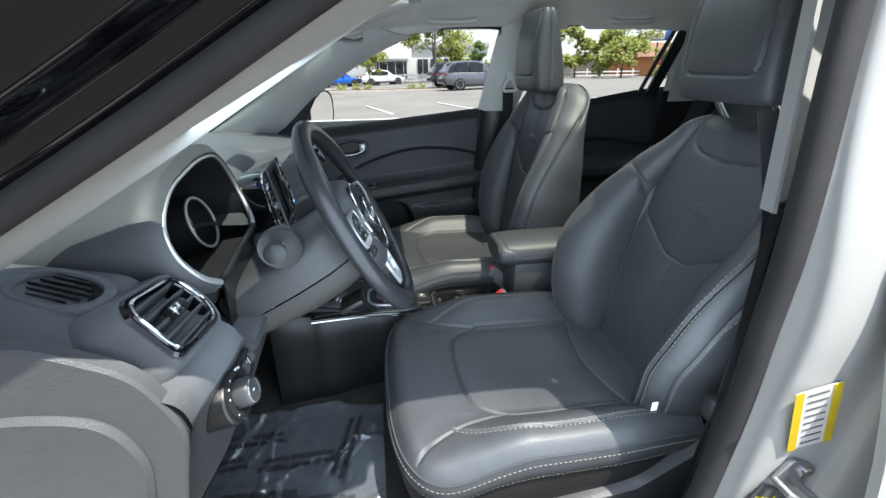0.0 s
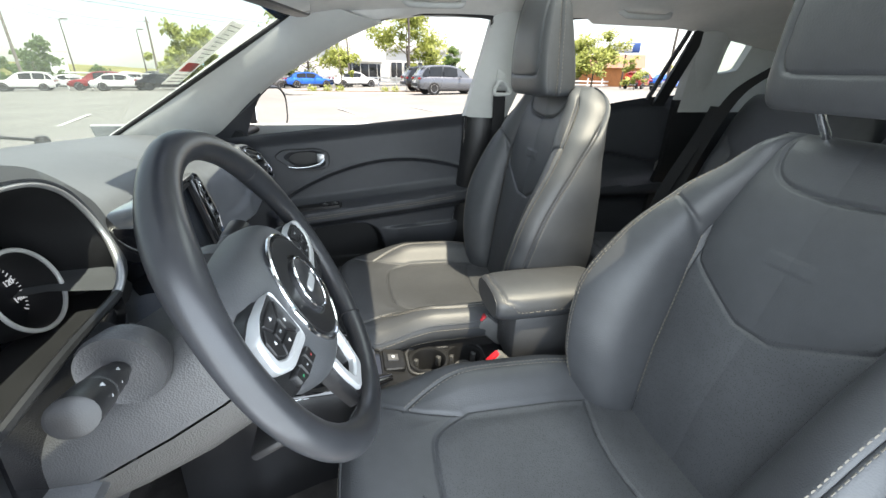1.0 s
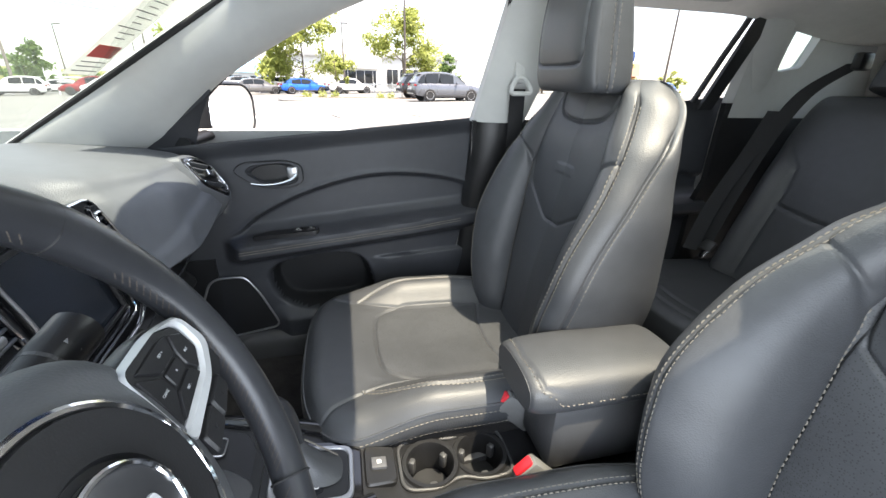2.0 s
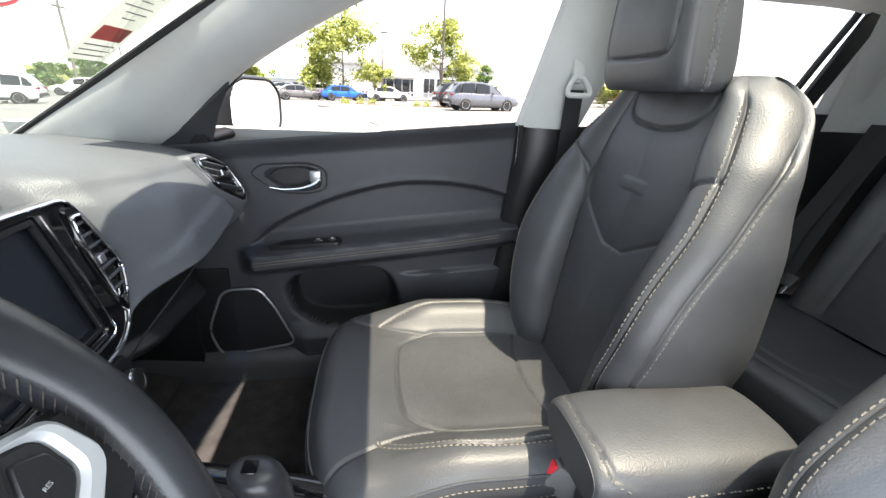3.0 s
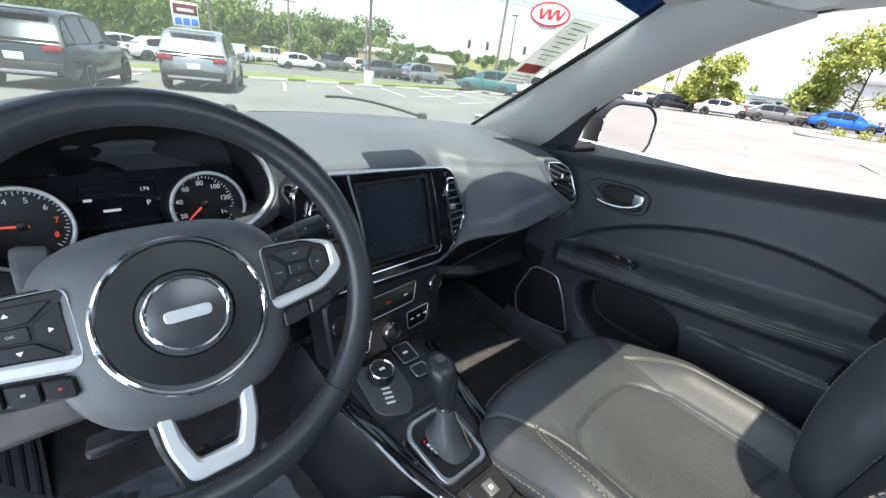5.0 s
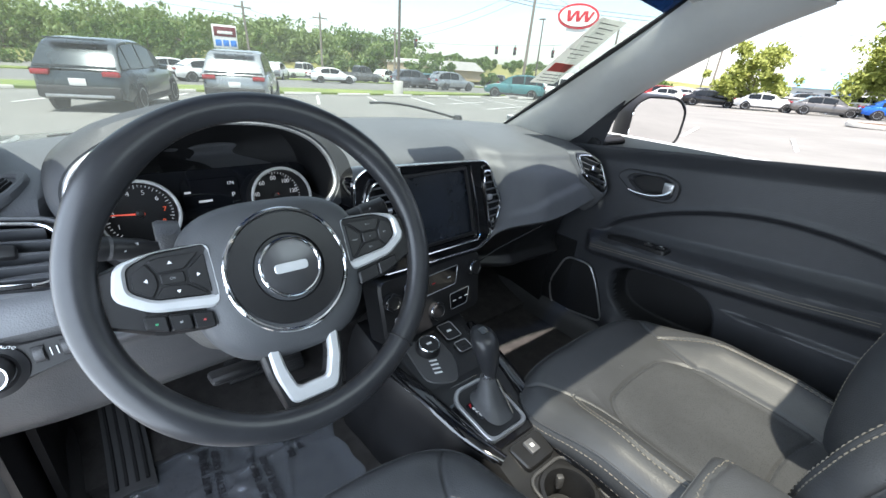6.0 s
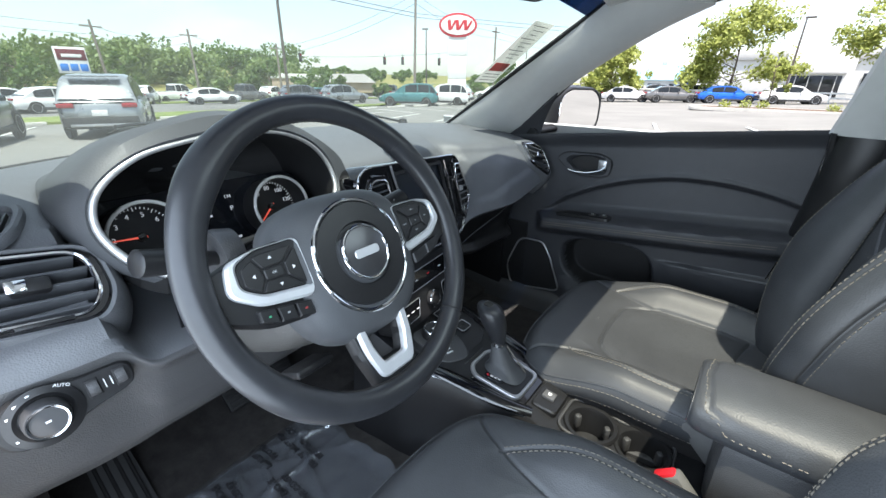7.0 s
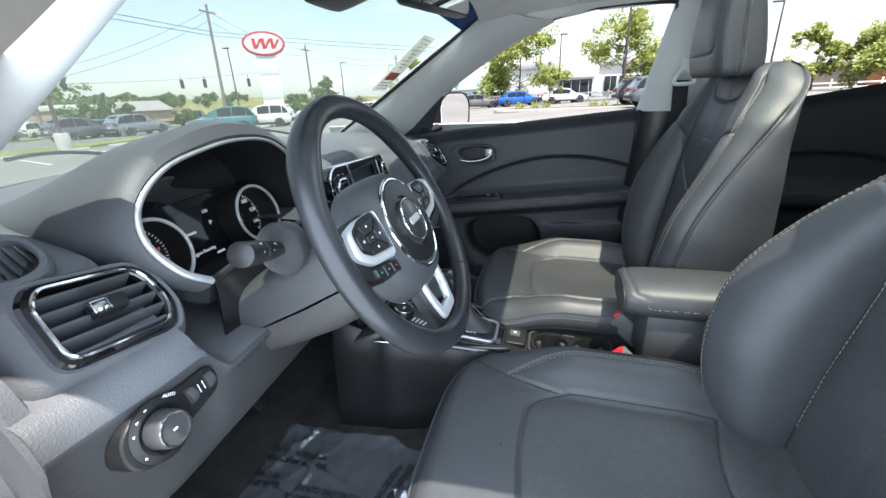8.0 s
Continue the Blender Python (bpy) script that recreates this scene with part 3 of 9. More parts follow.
def headrest(parent, at, top, wide):
    """at: the front face's foot; top: where the posts enter the backrest."""
    rows = []
    for v in 0.5 - 0.5 * np.cos(np.linspace(0, math.pi, 120)):
        e = max(0.0, 1 - abs(2 * v - 1) ** 6) ** (1 / 4)
        hw = (0.112 - 0.014 * v) * (0.80 + 0.2 * e) * wide
        front, rear = -0.010 * math.sin(v * math.pi) + 0.016 * v * v, 0.112 - 0.05 * v ** 1.6
        hd = (rear - front) / 2 * (0.55 + 0.45 * e)
        r = ring_points(hw, hd, 4.6, 260)
        rows.append(np.stack([(front + rear) / 2 - r[:, 1], r[:, 0], np.full(260, 0.245 * v)], 1))
    grid = np.array(rows)
    flat = grid[..., 1:3].copy()
    nrm = ring_normals(grid)
    face = nrm[..., 0] < -0.35
    seam = soft_line([(0.078 * wide, 0.235), (0.084 * wide, 0.09), (0.080 * wide, 0.060), (0.066 * wide, 0.050), (0.0, 0.048)])
    gapd = seam_gap(flat, both(seam))
    dent = np.where(face, 0.0042 * np.exp(-((gapd / 0.0032) ** 2)) - 0.002 * (1 - np.exp(-((gapd / 0.02) ** 2))), 0)
    dx = np.abs(grid[..., 0] - (0.050 - 0.012 * flat[..., 1] / 0.245))
    dent += np.where(np.abs(nrm[..., 1]) > 0.5, 0.0042 * np.exp(-((dx / 0.0032) ** 2)), 0)
    grid = grid - nrm * dent[..., None] + np.array(at)
    head = sheet_mesh("headrest", grid, LEATHER, parent, "black leather headrest")
    paths = []
    for sgn in (1, -1):
        for off in (-0.006, 0.006):
            pts, ns = [], []
            for i in range(12, 110):
                want = (0.050 - 0.012 * flat[i, 0, 1] / 0.245) + off + at[0]
                ok = np.where((nrm[i, :, 1] * sgn > 0.5))[0]
                if len(ok):
                    j = ok[np.argmin(np.abs(grid[i, ok, 0] - want))]
                    pts.append(grid[i, j])
                    ns.append(nrm[i, j])
            p = np.array(pts)
            p[:, 0] = np.convolve(np.pad(p[:, 0], 4, mode="edge"), np.ones(9) / 9, mode="valid")
            paths.append((p, np.array(ns)))
    threads("stitching", paths, head, THREAD)
    for y in (-0.07, 0.07):
        part("post", tube([(top.x, y, top.z - 0.02), (at[0] + 0.055, y, at[2] + 0.02)], 0.0065, 14), CHROME, head, "chrome headrest post")
        part("collar", lathe([(0.0, -0.012), (0.02, -0.012), (0.021, -0.004), (0.016, 0.003), (0.009, 0.006), (0.0, 0.006)], Matrix.Translation((top.x, y, top.z)) @ Matrix.Diagonal((0.8, 1.25, 1, 1)), 20), PLASTIC_DARK, head)


def front_seat(label, at, lean, wide, length, back, head, bolster):
    seat = thing("front_seat", label, "car seat", "front seats", at=at)
    seat_cushion(seat, length, wide)
    seat_back(seat, wide - 0.05, lean, bolster, back)
    headrest(seat, head, Matrix.Translation(back) @ Matrix.Rotation(radians(lean), 4, "Y") @ Vector((0.05, 0, 0.598)), wide - 0.05)
    # base: side covers, rails
    hw = 0.245 * wide
    for sgn in (-1, 1):
        out = round_poly([(-length + 0.07, -0.135), (-0.26, -0.105), (-0.08, -0.075), (0.02, -0.01), (0.10, 0.035), (0.135, 0.0), (0.12, -0.13), (0.02, -0.20), (-length + 0.12, -0.205)], 0.03)
        part("side_cover", slab(out, 0.035, basis((0, sgn * (hw + 0.012) if sgn < 0 else hw - 0.023, 0), (1, 0, 0), (0, 0, 1)), 0.010), PLASTIC, seat, "black plastic seat side cover")
        part("seat_rail", box(-0.20, sgn * 0.17, -0.205, 0.46, 0.045, 0.03, 0.004), PLASTIC_DARK, seat)
        part("recliner_cover", lathe([(0, 0), (0.042, 0), (0.042, 0.012), (0.034, 0.018), (0, 0.019)], Matrix.Translation((0.075, sgn * (hw - 0.012), -0.012)) @ Matrix.Rotation(-sgn * math.pi / 2, 4, "X"), 28), PLASTIC_DARK, seat)
    part("seat_pan", box(-0.2, 0, -0.165, 0.40, 2 * hw - 0.06, 0.09, 0.02), PLASTIC_DARK, seat)
    return seat


DRIVER_AT, DRIVER_LEAN = (0.565, -0.371, 0.619), 14.5
PASSENGER_AT, PASSENGER_LEAN = (0.50, 0.333, 0.626), 9.5


# ---- lettering ----
def words(name, text, size, m, material, parent, label="", lift=0.0006, bold=0.0):
    """Raised lettering in the built-in font, centred on m."""
    cu = bpy.data.curves.new(name, "FONT")
    cu.body, cu.size, cu.align_x, cu.align_y = text, size, "CENTER", "CENTER"
    cu.extrude, cu.offset = lift, bold
    tmp = bpy.data.objects.new(name, cu)
    scene.collection.objects.link(tmp)
    me = bpy.data.meshes.new_from_object(tmp.evaluated_get(bpy.context.evaluated_depsgraph_get()))
    bpy.data.objects.remove(tmp)
    me.name = name
    me.materials.clear()
    me.materials.append(material)
    ob = new(name, me)
    ob.parent, ob.matrix_basis = parent, m
    if label:
        ob["label"] = label
    return ob


def mv(x, y, z=0.0):
    return Matrix.Translation((x, y, z))


# ---- seats ----
FLOOR_Z = 0.385
front_driver = front_seat("black leather driver's seat with tan double stitching", DRIVER_AT, DRIVER_LEAN, 1.15, 0.555, (0.056, 0, -0.022), (0.122, 0, 0.594), 0.150)
front_passenger = front_seat("black leather front passenger seat with tan double stitching, set forward", PASSENGER_AT, PASSENGER_LEAN, 1.11, 0.505, (0.035, 0, 0.012), (0.050, 0, 0.576), 0.088)

# ---- floor, tunnel ----
floor = part("floor", box(0.35, 0, FLOOR_Z - 0.02, 2.6, 1.5, 0.04), CARPET, None)
tagged(floor, "black carpeted car floor", "car floor", kind="structure")
rows = []
for y in np.linspace(-0.74, 0.74, 30):
    rows.append([(p.x, y, p.z) for p in spline([(-0.42, 0, FLOOR_Z + 0.002), (-0.60, 0, FLOOR_Z + 0.05), (-0.74, 0, 0.54), (-0.78, 0, 0.80)], 6)])
toe = part("toe_board", thick(rows, 0.02), CARPET, floor)
for sgn in (-1, 1):
    prof = [(0.74, 0.46), (0.70, 0.462), (0.675, 0.44), (0.665, 0.40), (0.662, FLOOR_Z)]
    rows = [[(x, sgn * p.x, p.z) for p in spline([(y, 0, z) for y, z in prof], 4)] for x in np.linspace(-0.60, 1.2, 20)]
    sill = part("sill_trim", thick(rows, 0.012), PLASTIC, None)
    tagged(sill, "black plastic door sill trim beside the carpet", "sill trim", kind="structure")
    rows = [[(x, sgn * (0.70 - 0.02 * math.cos(x * 3)), z) for z in np.linspace(0.40, 0.95, 12)] for x in np.linspace(-0.72, -0.36, 10)]
    kick = part("kick_panel", thick(rows, 0.012), PLASTIC_DARK, None)
    tagged(kick, "black kick panel beside the footwell", "trim panel", kind="structure")

# ---- dashboard ----
dash = thing("dashboard", "black soft-touch dashboard with silver-edged instrument hood and centre screen", "dashboard")


def dash_face(y):
    return interp(y, ((-0.735, -0.225), (-0.60, -0.212), (-0.2, -0.225), (0.0, -0.262), (0.2, -0.262), (0.31, -0.288), (0.45, -0.238), (0.64, -0.230), (0.735, -0.27)))


FOLD = ((0.27, 0.845), (0.36, 0.885), (0.48, 0.925), (0.60, 0.945), (0.735, 0.95))


def dash_rows():
    rows = []
    for y in np.linspace(-0.735, 0.735, 148):
        side = abs(y) / 0.735
        xe = dash_face(y)
        c = step(-0.575, -0.535, y) * (1 - step(-0.160, -0.135, y))
        d = step(-0.735, -0.60, y) * (1 - step(-0.56, -0.52, y)) + (1 - step(-0.735, -0.60, y))
        ztop = 1.078 - 0.035 * max(0, side - 0.35) ** 1.3
        rz = interp(y, ((-0.735, 0.91), (-0.22, 0.91), (0.2, 0.81), (0.45, 0.85), (0.70, 0.895), (0.735, 0.895)))
        rz -= 0.034 * c
        back = 0.16 * side**2.2
        g = -0.20 * c - 0.05 * step(-0.150, -0.12, y) * (1 - step(0.275, 0.335, y))
        low = 1 - step(-0.25, -0.15, y)
        lv = 0.055 * step(-0.53, -0.56, y)
        pts = [(-0.86 + back, 1.0), (-0.80 + back, ztop - 0.012), (-0.66 + back * 0.6, ztop), (-0.50, ztop - 0.004), (xe - 0.07 + g - lv, ztop - 0.030), (xe - 0.03 + g - lv, ztop - 0.060), (xe - 0.003 + g - lv * 0.75, ztop - 0.10 - 0.045 * c), (xe + 0.012 + lerp(0.4, 0.7, c) * g - lv * 0.2, rz + 0.03 - 0.022 * c), (xe + 0.010 + 0.004 * low, rz), (xe - 0.012 - 0.03 * step(-0.25, 0.2, y) + 0.018 * low, rz - 0.03), (xe - 0.03 - 0.05 * step(-0.25, 0.2, y) + 0.020 * low, rz - 0.09), (xe - 0.05 - 0.05 * step(-0.25, 0.2, y) + 0.016 * low, 0.71 + 0.022 * low), (xe - 0.10, 0.665 + 0.038 * low), (-0.62, 0.60 + 0.05 * low)]
        zc = interp(y, FOLD)
        fold = 0.008 * step(0.27, 0.40, y)
        rows.append([(p.x + fold * (step(zc + 0.012, zc - 0.010, p.z) - step(rz + 0.012, rz - 0.004, p.z)) * (p.x > -0.45), y, p.z) for p in spline([(x, 0, z) for x, z in pts], 16)])
    return rows


DASH_ROWS = dash_rows()
part("dash_body", skin([r[:130] for r in DASH_ROWS]), DASH_SKIN, dash)
part("driver_lower_panel", skin([r[129:] for r in DASH_ROWS if r[0][1] < -0.14]), PLASTIC, dash)
part("lower_panel", skin([r[129:] for r in DASH_ROWS if r[0][1] > -0.155]), PLASTIC_DARK, dash, "black plastic lower dash and glove box lid")
for sgn in (-1, 1):
    out = round_poly([(-0.60, 0.66), (-0.28, 0.655), (-0.245, 0.78), (-0.215, 0.90), (-0.25, 0.985), (-0.34, 1.035), (-0.62, 1.03)], 0.03, 5)
    cap = part("end_cap", slab(out, 0.02, basis((0, sgn * 0.737, 0), (1, 0, 0), (0, 0, 1)) if sgn < 0 else basis((0, 0.757, 0), (1, 0, 0), (0, 0, 1)), 0.004), DASH_SKIN, dash, "black fuse-box cover at the dashboard's end")
    out = round_poly([(-0.56, 0.70), (-0.32, 0.69), (-0.278, 0.79), (-0.262, 0.87), (-0.29, 0.935), (-0.37, 0.955), (-0.58, 0.94)], 0.045, 6)
    if sgn < 0:
        part("cover_plate", slab(out, 0.012, basis((0, -0.745, 0), (1, 0, 0), (0, 0, 1)), 0.006), DASH_SKIN, dash)

# instrument hood
HOOD = [(-0.488, 0.966), (-0.520, 0.992), (-0.540, 1.038), (-0.526, 1.082), (-0.475, 1.117), (-0.41, 1.132), (-0.34, 1.138), (-0.26, 1.130), (-0.200, 1.105), (-0.166, 1.068), (-0.156, 1.026), (-0.176, 0.998), (-0.212, 0.982), (-0.250, 0.978)]


def hood_x(y, z):
    return -0.262 - 0.30 * (z - 1.05) - 0.05 * ((y + 0.36) / 0.2) ** 2 * (0.4 if y < -0.36 else 0.75)


HOOD_SKIN = mat("padded_hood_skin", (0.066, 0.069, 0.074), 0.50, spec=0.45, vary=0.12, scale=5, grain=0.1, grain_scale=520, voronoi=True)
loop = [(p.x, p.y) for p in spline([(y, z, 0) for y, z in HOOD], 8)]
mid = (-0.365, 1.04)
rows_out, rows_in, lip = [], [], []
for y, z in loop:
    dy, dz = y - mid[0], z - mid[1]
    ln = math.hypot(dy, dz)
    cheek = 0.018 + 0.022 * max(0.0, dy / ln) ** 2 * step(1.12, 1.06, z)
    oy, oz = y + dy / ln * cheek, z + dz / ln * lerp(0.018, 0.026, step(1.0, 1.1, z))
    x = hood_x(y, z)
    fall = max(0.0, oz - 1.05)
    rows_out.append([(x, y, z), (x + 0.006, y + dy / ln * 0.008, z + dz / ln * 0.008), (x - 0.004, oy, oz), (x - 0.03, oy + dy / ln * 0.006, oz + dz / ln * 0.005), (x - 0.10, oy + dy / ln * 0.012, 1.05 + fall * 0.92 if oz > 1.05 else oz), (x - 0.20, oy, 1.05 + fall * 0.55 if oz > 1.05 else oz - 0.01), (x - 0.30, oy, 1.05 + fall * 0.15 if oz > 1.05 else oz - 0.02)])
    # the lining drops behind the lip in the lower corners
    f = step(1.035, 0.990, z)
    yy = min(y + 0.055 * f, max(y, -0.152)) if dy > 0 else y
    rows_in.append([(x, y, z), (x - lerp(0.03, 0.014, f), lerp(y - dy * 0.03, yy, f), z - dz * 0.03 - 0.040 * f), (x - 0.15, lerp(y - dy * 0.08, yy, f), z - dz * 0.10 * (1 - f) - 0.060 * f), (x - 0.20, mid[0] + dy * 0.3, mid[1] + dz * 0.3), (x - 0.20, mid[0], mid[1])])
    lip.append((x + 0.003, y, z))
part("instrument_hood", skin(rows_out), HOOD_SKIN, dash, "black padded instrument hood")
foot = [(lerp(loop[-1][0], loop[0][0], k), lerp(loop[-1][1], loop[0][1], k) + 0.010 * math.sin(k * math.pi)) for k in np.linspace(0, 1, 14)[1:-1]]
for y, z in foot:
    x = hood_x(y, z)
    rows_in.append([(x, y, z), (x - 0.014, y, z - 0.040), (x - 0.15, y, z - 0.060), (x - 0.20, mid[0] + (y - mid[0]) * 0.3, mid[1] - 0.03), (x - 0.20, mid[0], mid[1])])
rows_in.append(rows_in[0])
skirt = [(hood_x(y, z) + 0.002, y, z) for y, z in [loop[-1]] + foot + [loop[0]]]
part("hood_skirt", thick([[p, (p[0] + 0.002, p[1], p[2] - 0.014), (p[0] - 0.004, p[1], min(p[2] - 0.018, 0.872))] for p in skirt], 0.004), PIANO, dash, "gloss black strip under the gauges")
part("hood_lip", tube([(hood_x(y, z) + 0.004, y, z) for y, z in [loop[-1]] + foot + [loop[0]]], 0.006, 8), PLASTIC_DARK, dash)
part("hood_lining", skin(rows_in), mat("matt_black_lining", (0.010, 0.010, 0.011), 0.7, vary=0.2, scale=20), dash)
part("hood_trim", tube(lip, [0.0044 + 0.0012 * math.cos(i / len(lip) * math.tau) for i in range(len(lip))], 10), SILVER_EDGE, dash, "satin silver edge strip of the hood")

# gauges
GB = basis((-0.394, -0.352, 0.972), (0, 1, 0), (-0.26, 0, 0.966))
cluster = part("cluster_face", slab(round_poly([(-0.19, -0.06), (0.19, -0.06), (0.19, 0.07), (-0.19, 0.07)], 0.04), 0.01, GB, 0.003), SCREEN, dash, "dark glass instrument cluster")
RING_SILVER = mat("silver_ring_paint", (0.55, 0.55, 0.54), 0.42, metal=0.25, vary=0.05, scale=20)
NEEDLE = glow("lit_needle", (0.8, 0.12, 0.08), 0.3)
LIT = glow("lit_dial_marks", (0.7, 0.75, 0.8), 0.16)
AMBER = glow("lit_red_marks", (0.8, 0.13, 0.06), 0.25)
for cx, marks in ((-0.113, "12345678"), (0.113, ("20", "40", "60", "80", "100", "120", "140"))):
    gm = GB @ mv(cx, 0.004, 0.001) @ Matrix.Diagonal((0.89, 0.89, 1, 1))
    ring = [gm @ Vector((0.061 * math.cos(a), 0.061 * math.sin(a), 0.046)) for a in np.linspace(0, math.tau, 57)[:-1]]
    gauge = part("gauge", lathe([(0, 0.0), (0.056, 0.0), (0.058, 0.004), (0.060, 0.0), (0, -0.002)], gm, 48), mat("gauge_black", (0.010, 0.010, 0.012), 0.35, vary=0.2, scale=30), dash, "round black dial with white figures")
    part("gauge_tube", lathe([(0.0565, 0.0), (0.0590, 0.046), (0.0635, 0.046), (0.0625, -0.004)], gm, 56, cap=False), mat("matt_black_tube", (0.012, 0.012, 0.013), 0.6, vary=0.2, scale=20), gauge)
    part("gauge_ring", tube(ring, 0.0030, 8, closed=True), RING_SILVER, gauge, "silver dial ring")
    for i, t in enumerate(marks):
        a = radians(220 - 260 * (i + 0.35) / (len(marks) - 0.3))
        tm = gm @ mv(0.041 * math.cos(a), 0.041 * math.sin(a), 0.002)
        words("figure", t, 0.0125, tm, AMBER if cx < 0 and i > 5 else LIT, gauge)
    bm = bmesh.new()
    for i in range(41):
        a = radians(225 - 270 * i / 40)
        r0 = 0.048 if i % 5 == 0 else 0.051
        bm = slab([(-0.0006, r0), (0.0006, r0), (0.0006, 0.055), (-0.0006, 0.055)], 0.001, gm @ Matrix.Rotation(a - math.pi / 2, 4, "Z"), 0.0002, bm, front=0.002)
    tagged(part("dial_marks", bm, LIT, gauge, smooth=False), kind="stuff")
    a = radians(175 if cx < 0 else 222)
    part("needle", slab([(-0.0022, -0.008), (0.0022, -0.008), (0.0008, 0.046), (-0.0008, 0.046)], 0.0016, gm @ mv(0, 0, 0.005) @ Matrix.Rotation(a - math.pi / 2, 4, "Z"), 0.0004), NEEDLE, gauge, "red needle")
    part("needle_hub", lathe([(0, 0.0), (0.008, 0.0), (0.007, 0.006), (0, 0.007)], gm, 20), PLASTIC_DARK, gauge)
disp = part("info_display", slab(round_poly([(-0.048, -0.045), (0.048, -0.045), (0.048, 0.052), (-0.048, 0.052)], 0.008), 0.003, GB @ mv(0, 0, 0.004), 0.001), SCREEN, dash, "dark driver information screen")
words("display_text", "Engine Running", 0.0085, GB @ mv(-0.004, -0.024, 0.0048), LIT, disp)
words("display_text", "174", 0.0085, GB @ mv(0.034, 0.040, 0.0048), LIT, disp)
words("display_text", "P", 0.012, GB @ mv(0.036, 0.018, 0.0048), LIT, disp)
for k, (bx, by, bw) in enumerate(((-0.012, 0.012, 0.022), (0.03, -0.036, 0.018), (-0.038, 0.03, 0.010))):
    part("display_bar", slab([(-bw / 2, -0.002), (bw / 2, -0.002), (bw / 2, 0.002), (-bw / 2, 0.002)], 0.0006, GB @ mv(bx, by, 0.0048), 0.0001), LIT, disp)


SLAT = mat("vent_slat", (0.07, 0.073, 0.08), 0.42, vary=0.1, scale=12)


def vent(parent, m, w, h, slats, outer, lean=0.0, knob=True, label="black air vent with chrome rim"):
    """An air vent in the plane of m: gloss surround, chrome rim, slats over a near-black plate that paints the hollow's
    shade.
    """
    inner = [Vector(p[:2]) for p in outer]
    c = sum(inner, Vector((0, 0))) / len(inner)
    hole = [c + (p - c) * 0.80 for p in inner]
    v = part("air_vent", slab(outer, 0.05, m, 0.004, hole=hole), PIANO, parent, label)
    # back plate coloured near black for the shade deep behind the slats
    part("hollow", slab([c + (p - c) * 0.82 for p in inner], 0.004, m @ mv(0, 0, -0.046), 0.001), mat("vent_depth_shade", (0.004, 0.004, 0.004), 0.9), v)
    part("chrome_rim", tube([m @ Vector((p.x, p.y, 0.001)) for p in (c + (q - c) * 0.835 for q in inner)], 0.0022, 6, closed=True), CHROME, v)
    ys = [p.y for p in hole]
    lo, hi = min(ys), max(ys)
    for i in range(slats):
        y = lerp(lo, hi, (i + 0.5) / slats)
        xs = []
        for a, b in zip(hole, hole[1:] + hole[:1]):
            if (a.y - y) * (b.y - y) < 0:
                xs.append(lerp(a.x, b.x, (y - a.y) / (b.y - a.y)))
        if len(xs) >= 2:
            x0, x1 = min(xs), max(xs)
            part("slat", box((x0 + x1) / 2, y, -0.014, x1 - x0, (hi - lo) / slats * 0.24, 0.026, 0.001, m @ mv((x0 + x1) / 2, y, 0) @ Matrix.Rotation(radians(-16), 4, "X") @ mv(-(x0 + x1) / 2, -y, 0)), SLAT, v)
    if knob:
        k = part("vent_knob", box(c.x, c.y, 0.002, 0.036, 0.018, 0.018, 0.005, m), PLASTIC_DARK, v)
        part("knob_cap", box(c.x - 0.012, c.y, 0.0105, 0.018, 0.015, 0.006, 0.002, m), CHROME, k, "chrome knob cap")
    return v


# driver's vent: plane between its four corners
VD = basis((-0.252, -0.614, 0.994), (0.01, 1, -0.12), (-0.62, 0.05, 0.78))
out = round_poly([(-0.072, -0.046), (0.052, -0.052), (0.070, -0.02), (0.062, 0.044), (-0.055, 0.050), (-0.070, 0.03)], [0.02, 0.03, 0.02, 0.03, 0.02, 0.01], 5)
vd = vent(dash, VD, 0.13, 0.1, 5, out, label="gloss black driver's air vent with chrome rim")
rows = []
for grow, d in ((0.99, -0.004), (1.06, -0.003), (1.15, -0.010), (1.28, -0.028), (1.42, -0.060), (1.48, -0.090)):
    rows.append([VD @ Vector((p.x * grow, p.y * grow, d)) for p in out])
part("vent_cowl", skin(rows, close_u=True), DASH_SKIN, vd, "padded black cowl round the vent")
part("vent_slider", box(0.0, -0.044, 0.003, 0.05, 0.005, 0.003, 0.001, VD), PLASTIC_DARK, vd)
# side window demister in the dash's driver end
DM = basis((-0.366, -0.626, 1.046), (0.95, -0.32, -0.16), (-0.45, 0.85, 0.22))
ring = ring_points(0.052, 0.024, 2.4, 40)
dv = part("demister_vent", slab([Vector((q[0], q[1])) for q in ring_points(0.066, 0.034, 2.6, 40)], 0.012, DM, 0.003, hole=[Vector((q[0], q[1])) for q in ring]), DASH_SKIN, dash, "oval side window demister")
part("hollow", slab([Vector((q[0] * 1.02, q[1] * 1.02)) for q in ring], 0.003, DM @ mv(0, 0, -0.009), 0.0), RUBBER, dv)
for k in range(5):
    part("demister_slat", box(0, -0.017 + 0.0085 * k, -0.003, 0.088 - 0.018 * abs(k - 2), 0.0022, 0.006, 0.0006, DM), PLASTIC_DARK, dv)
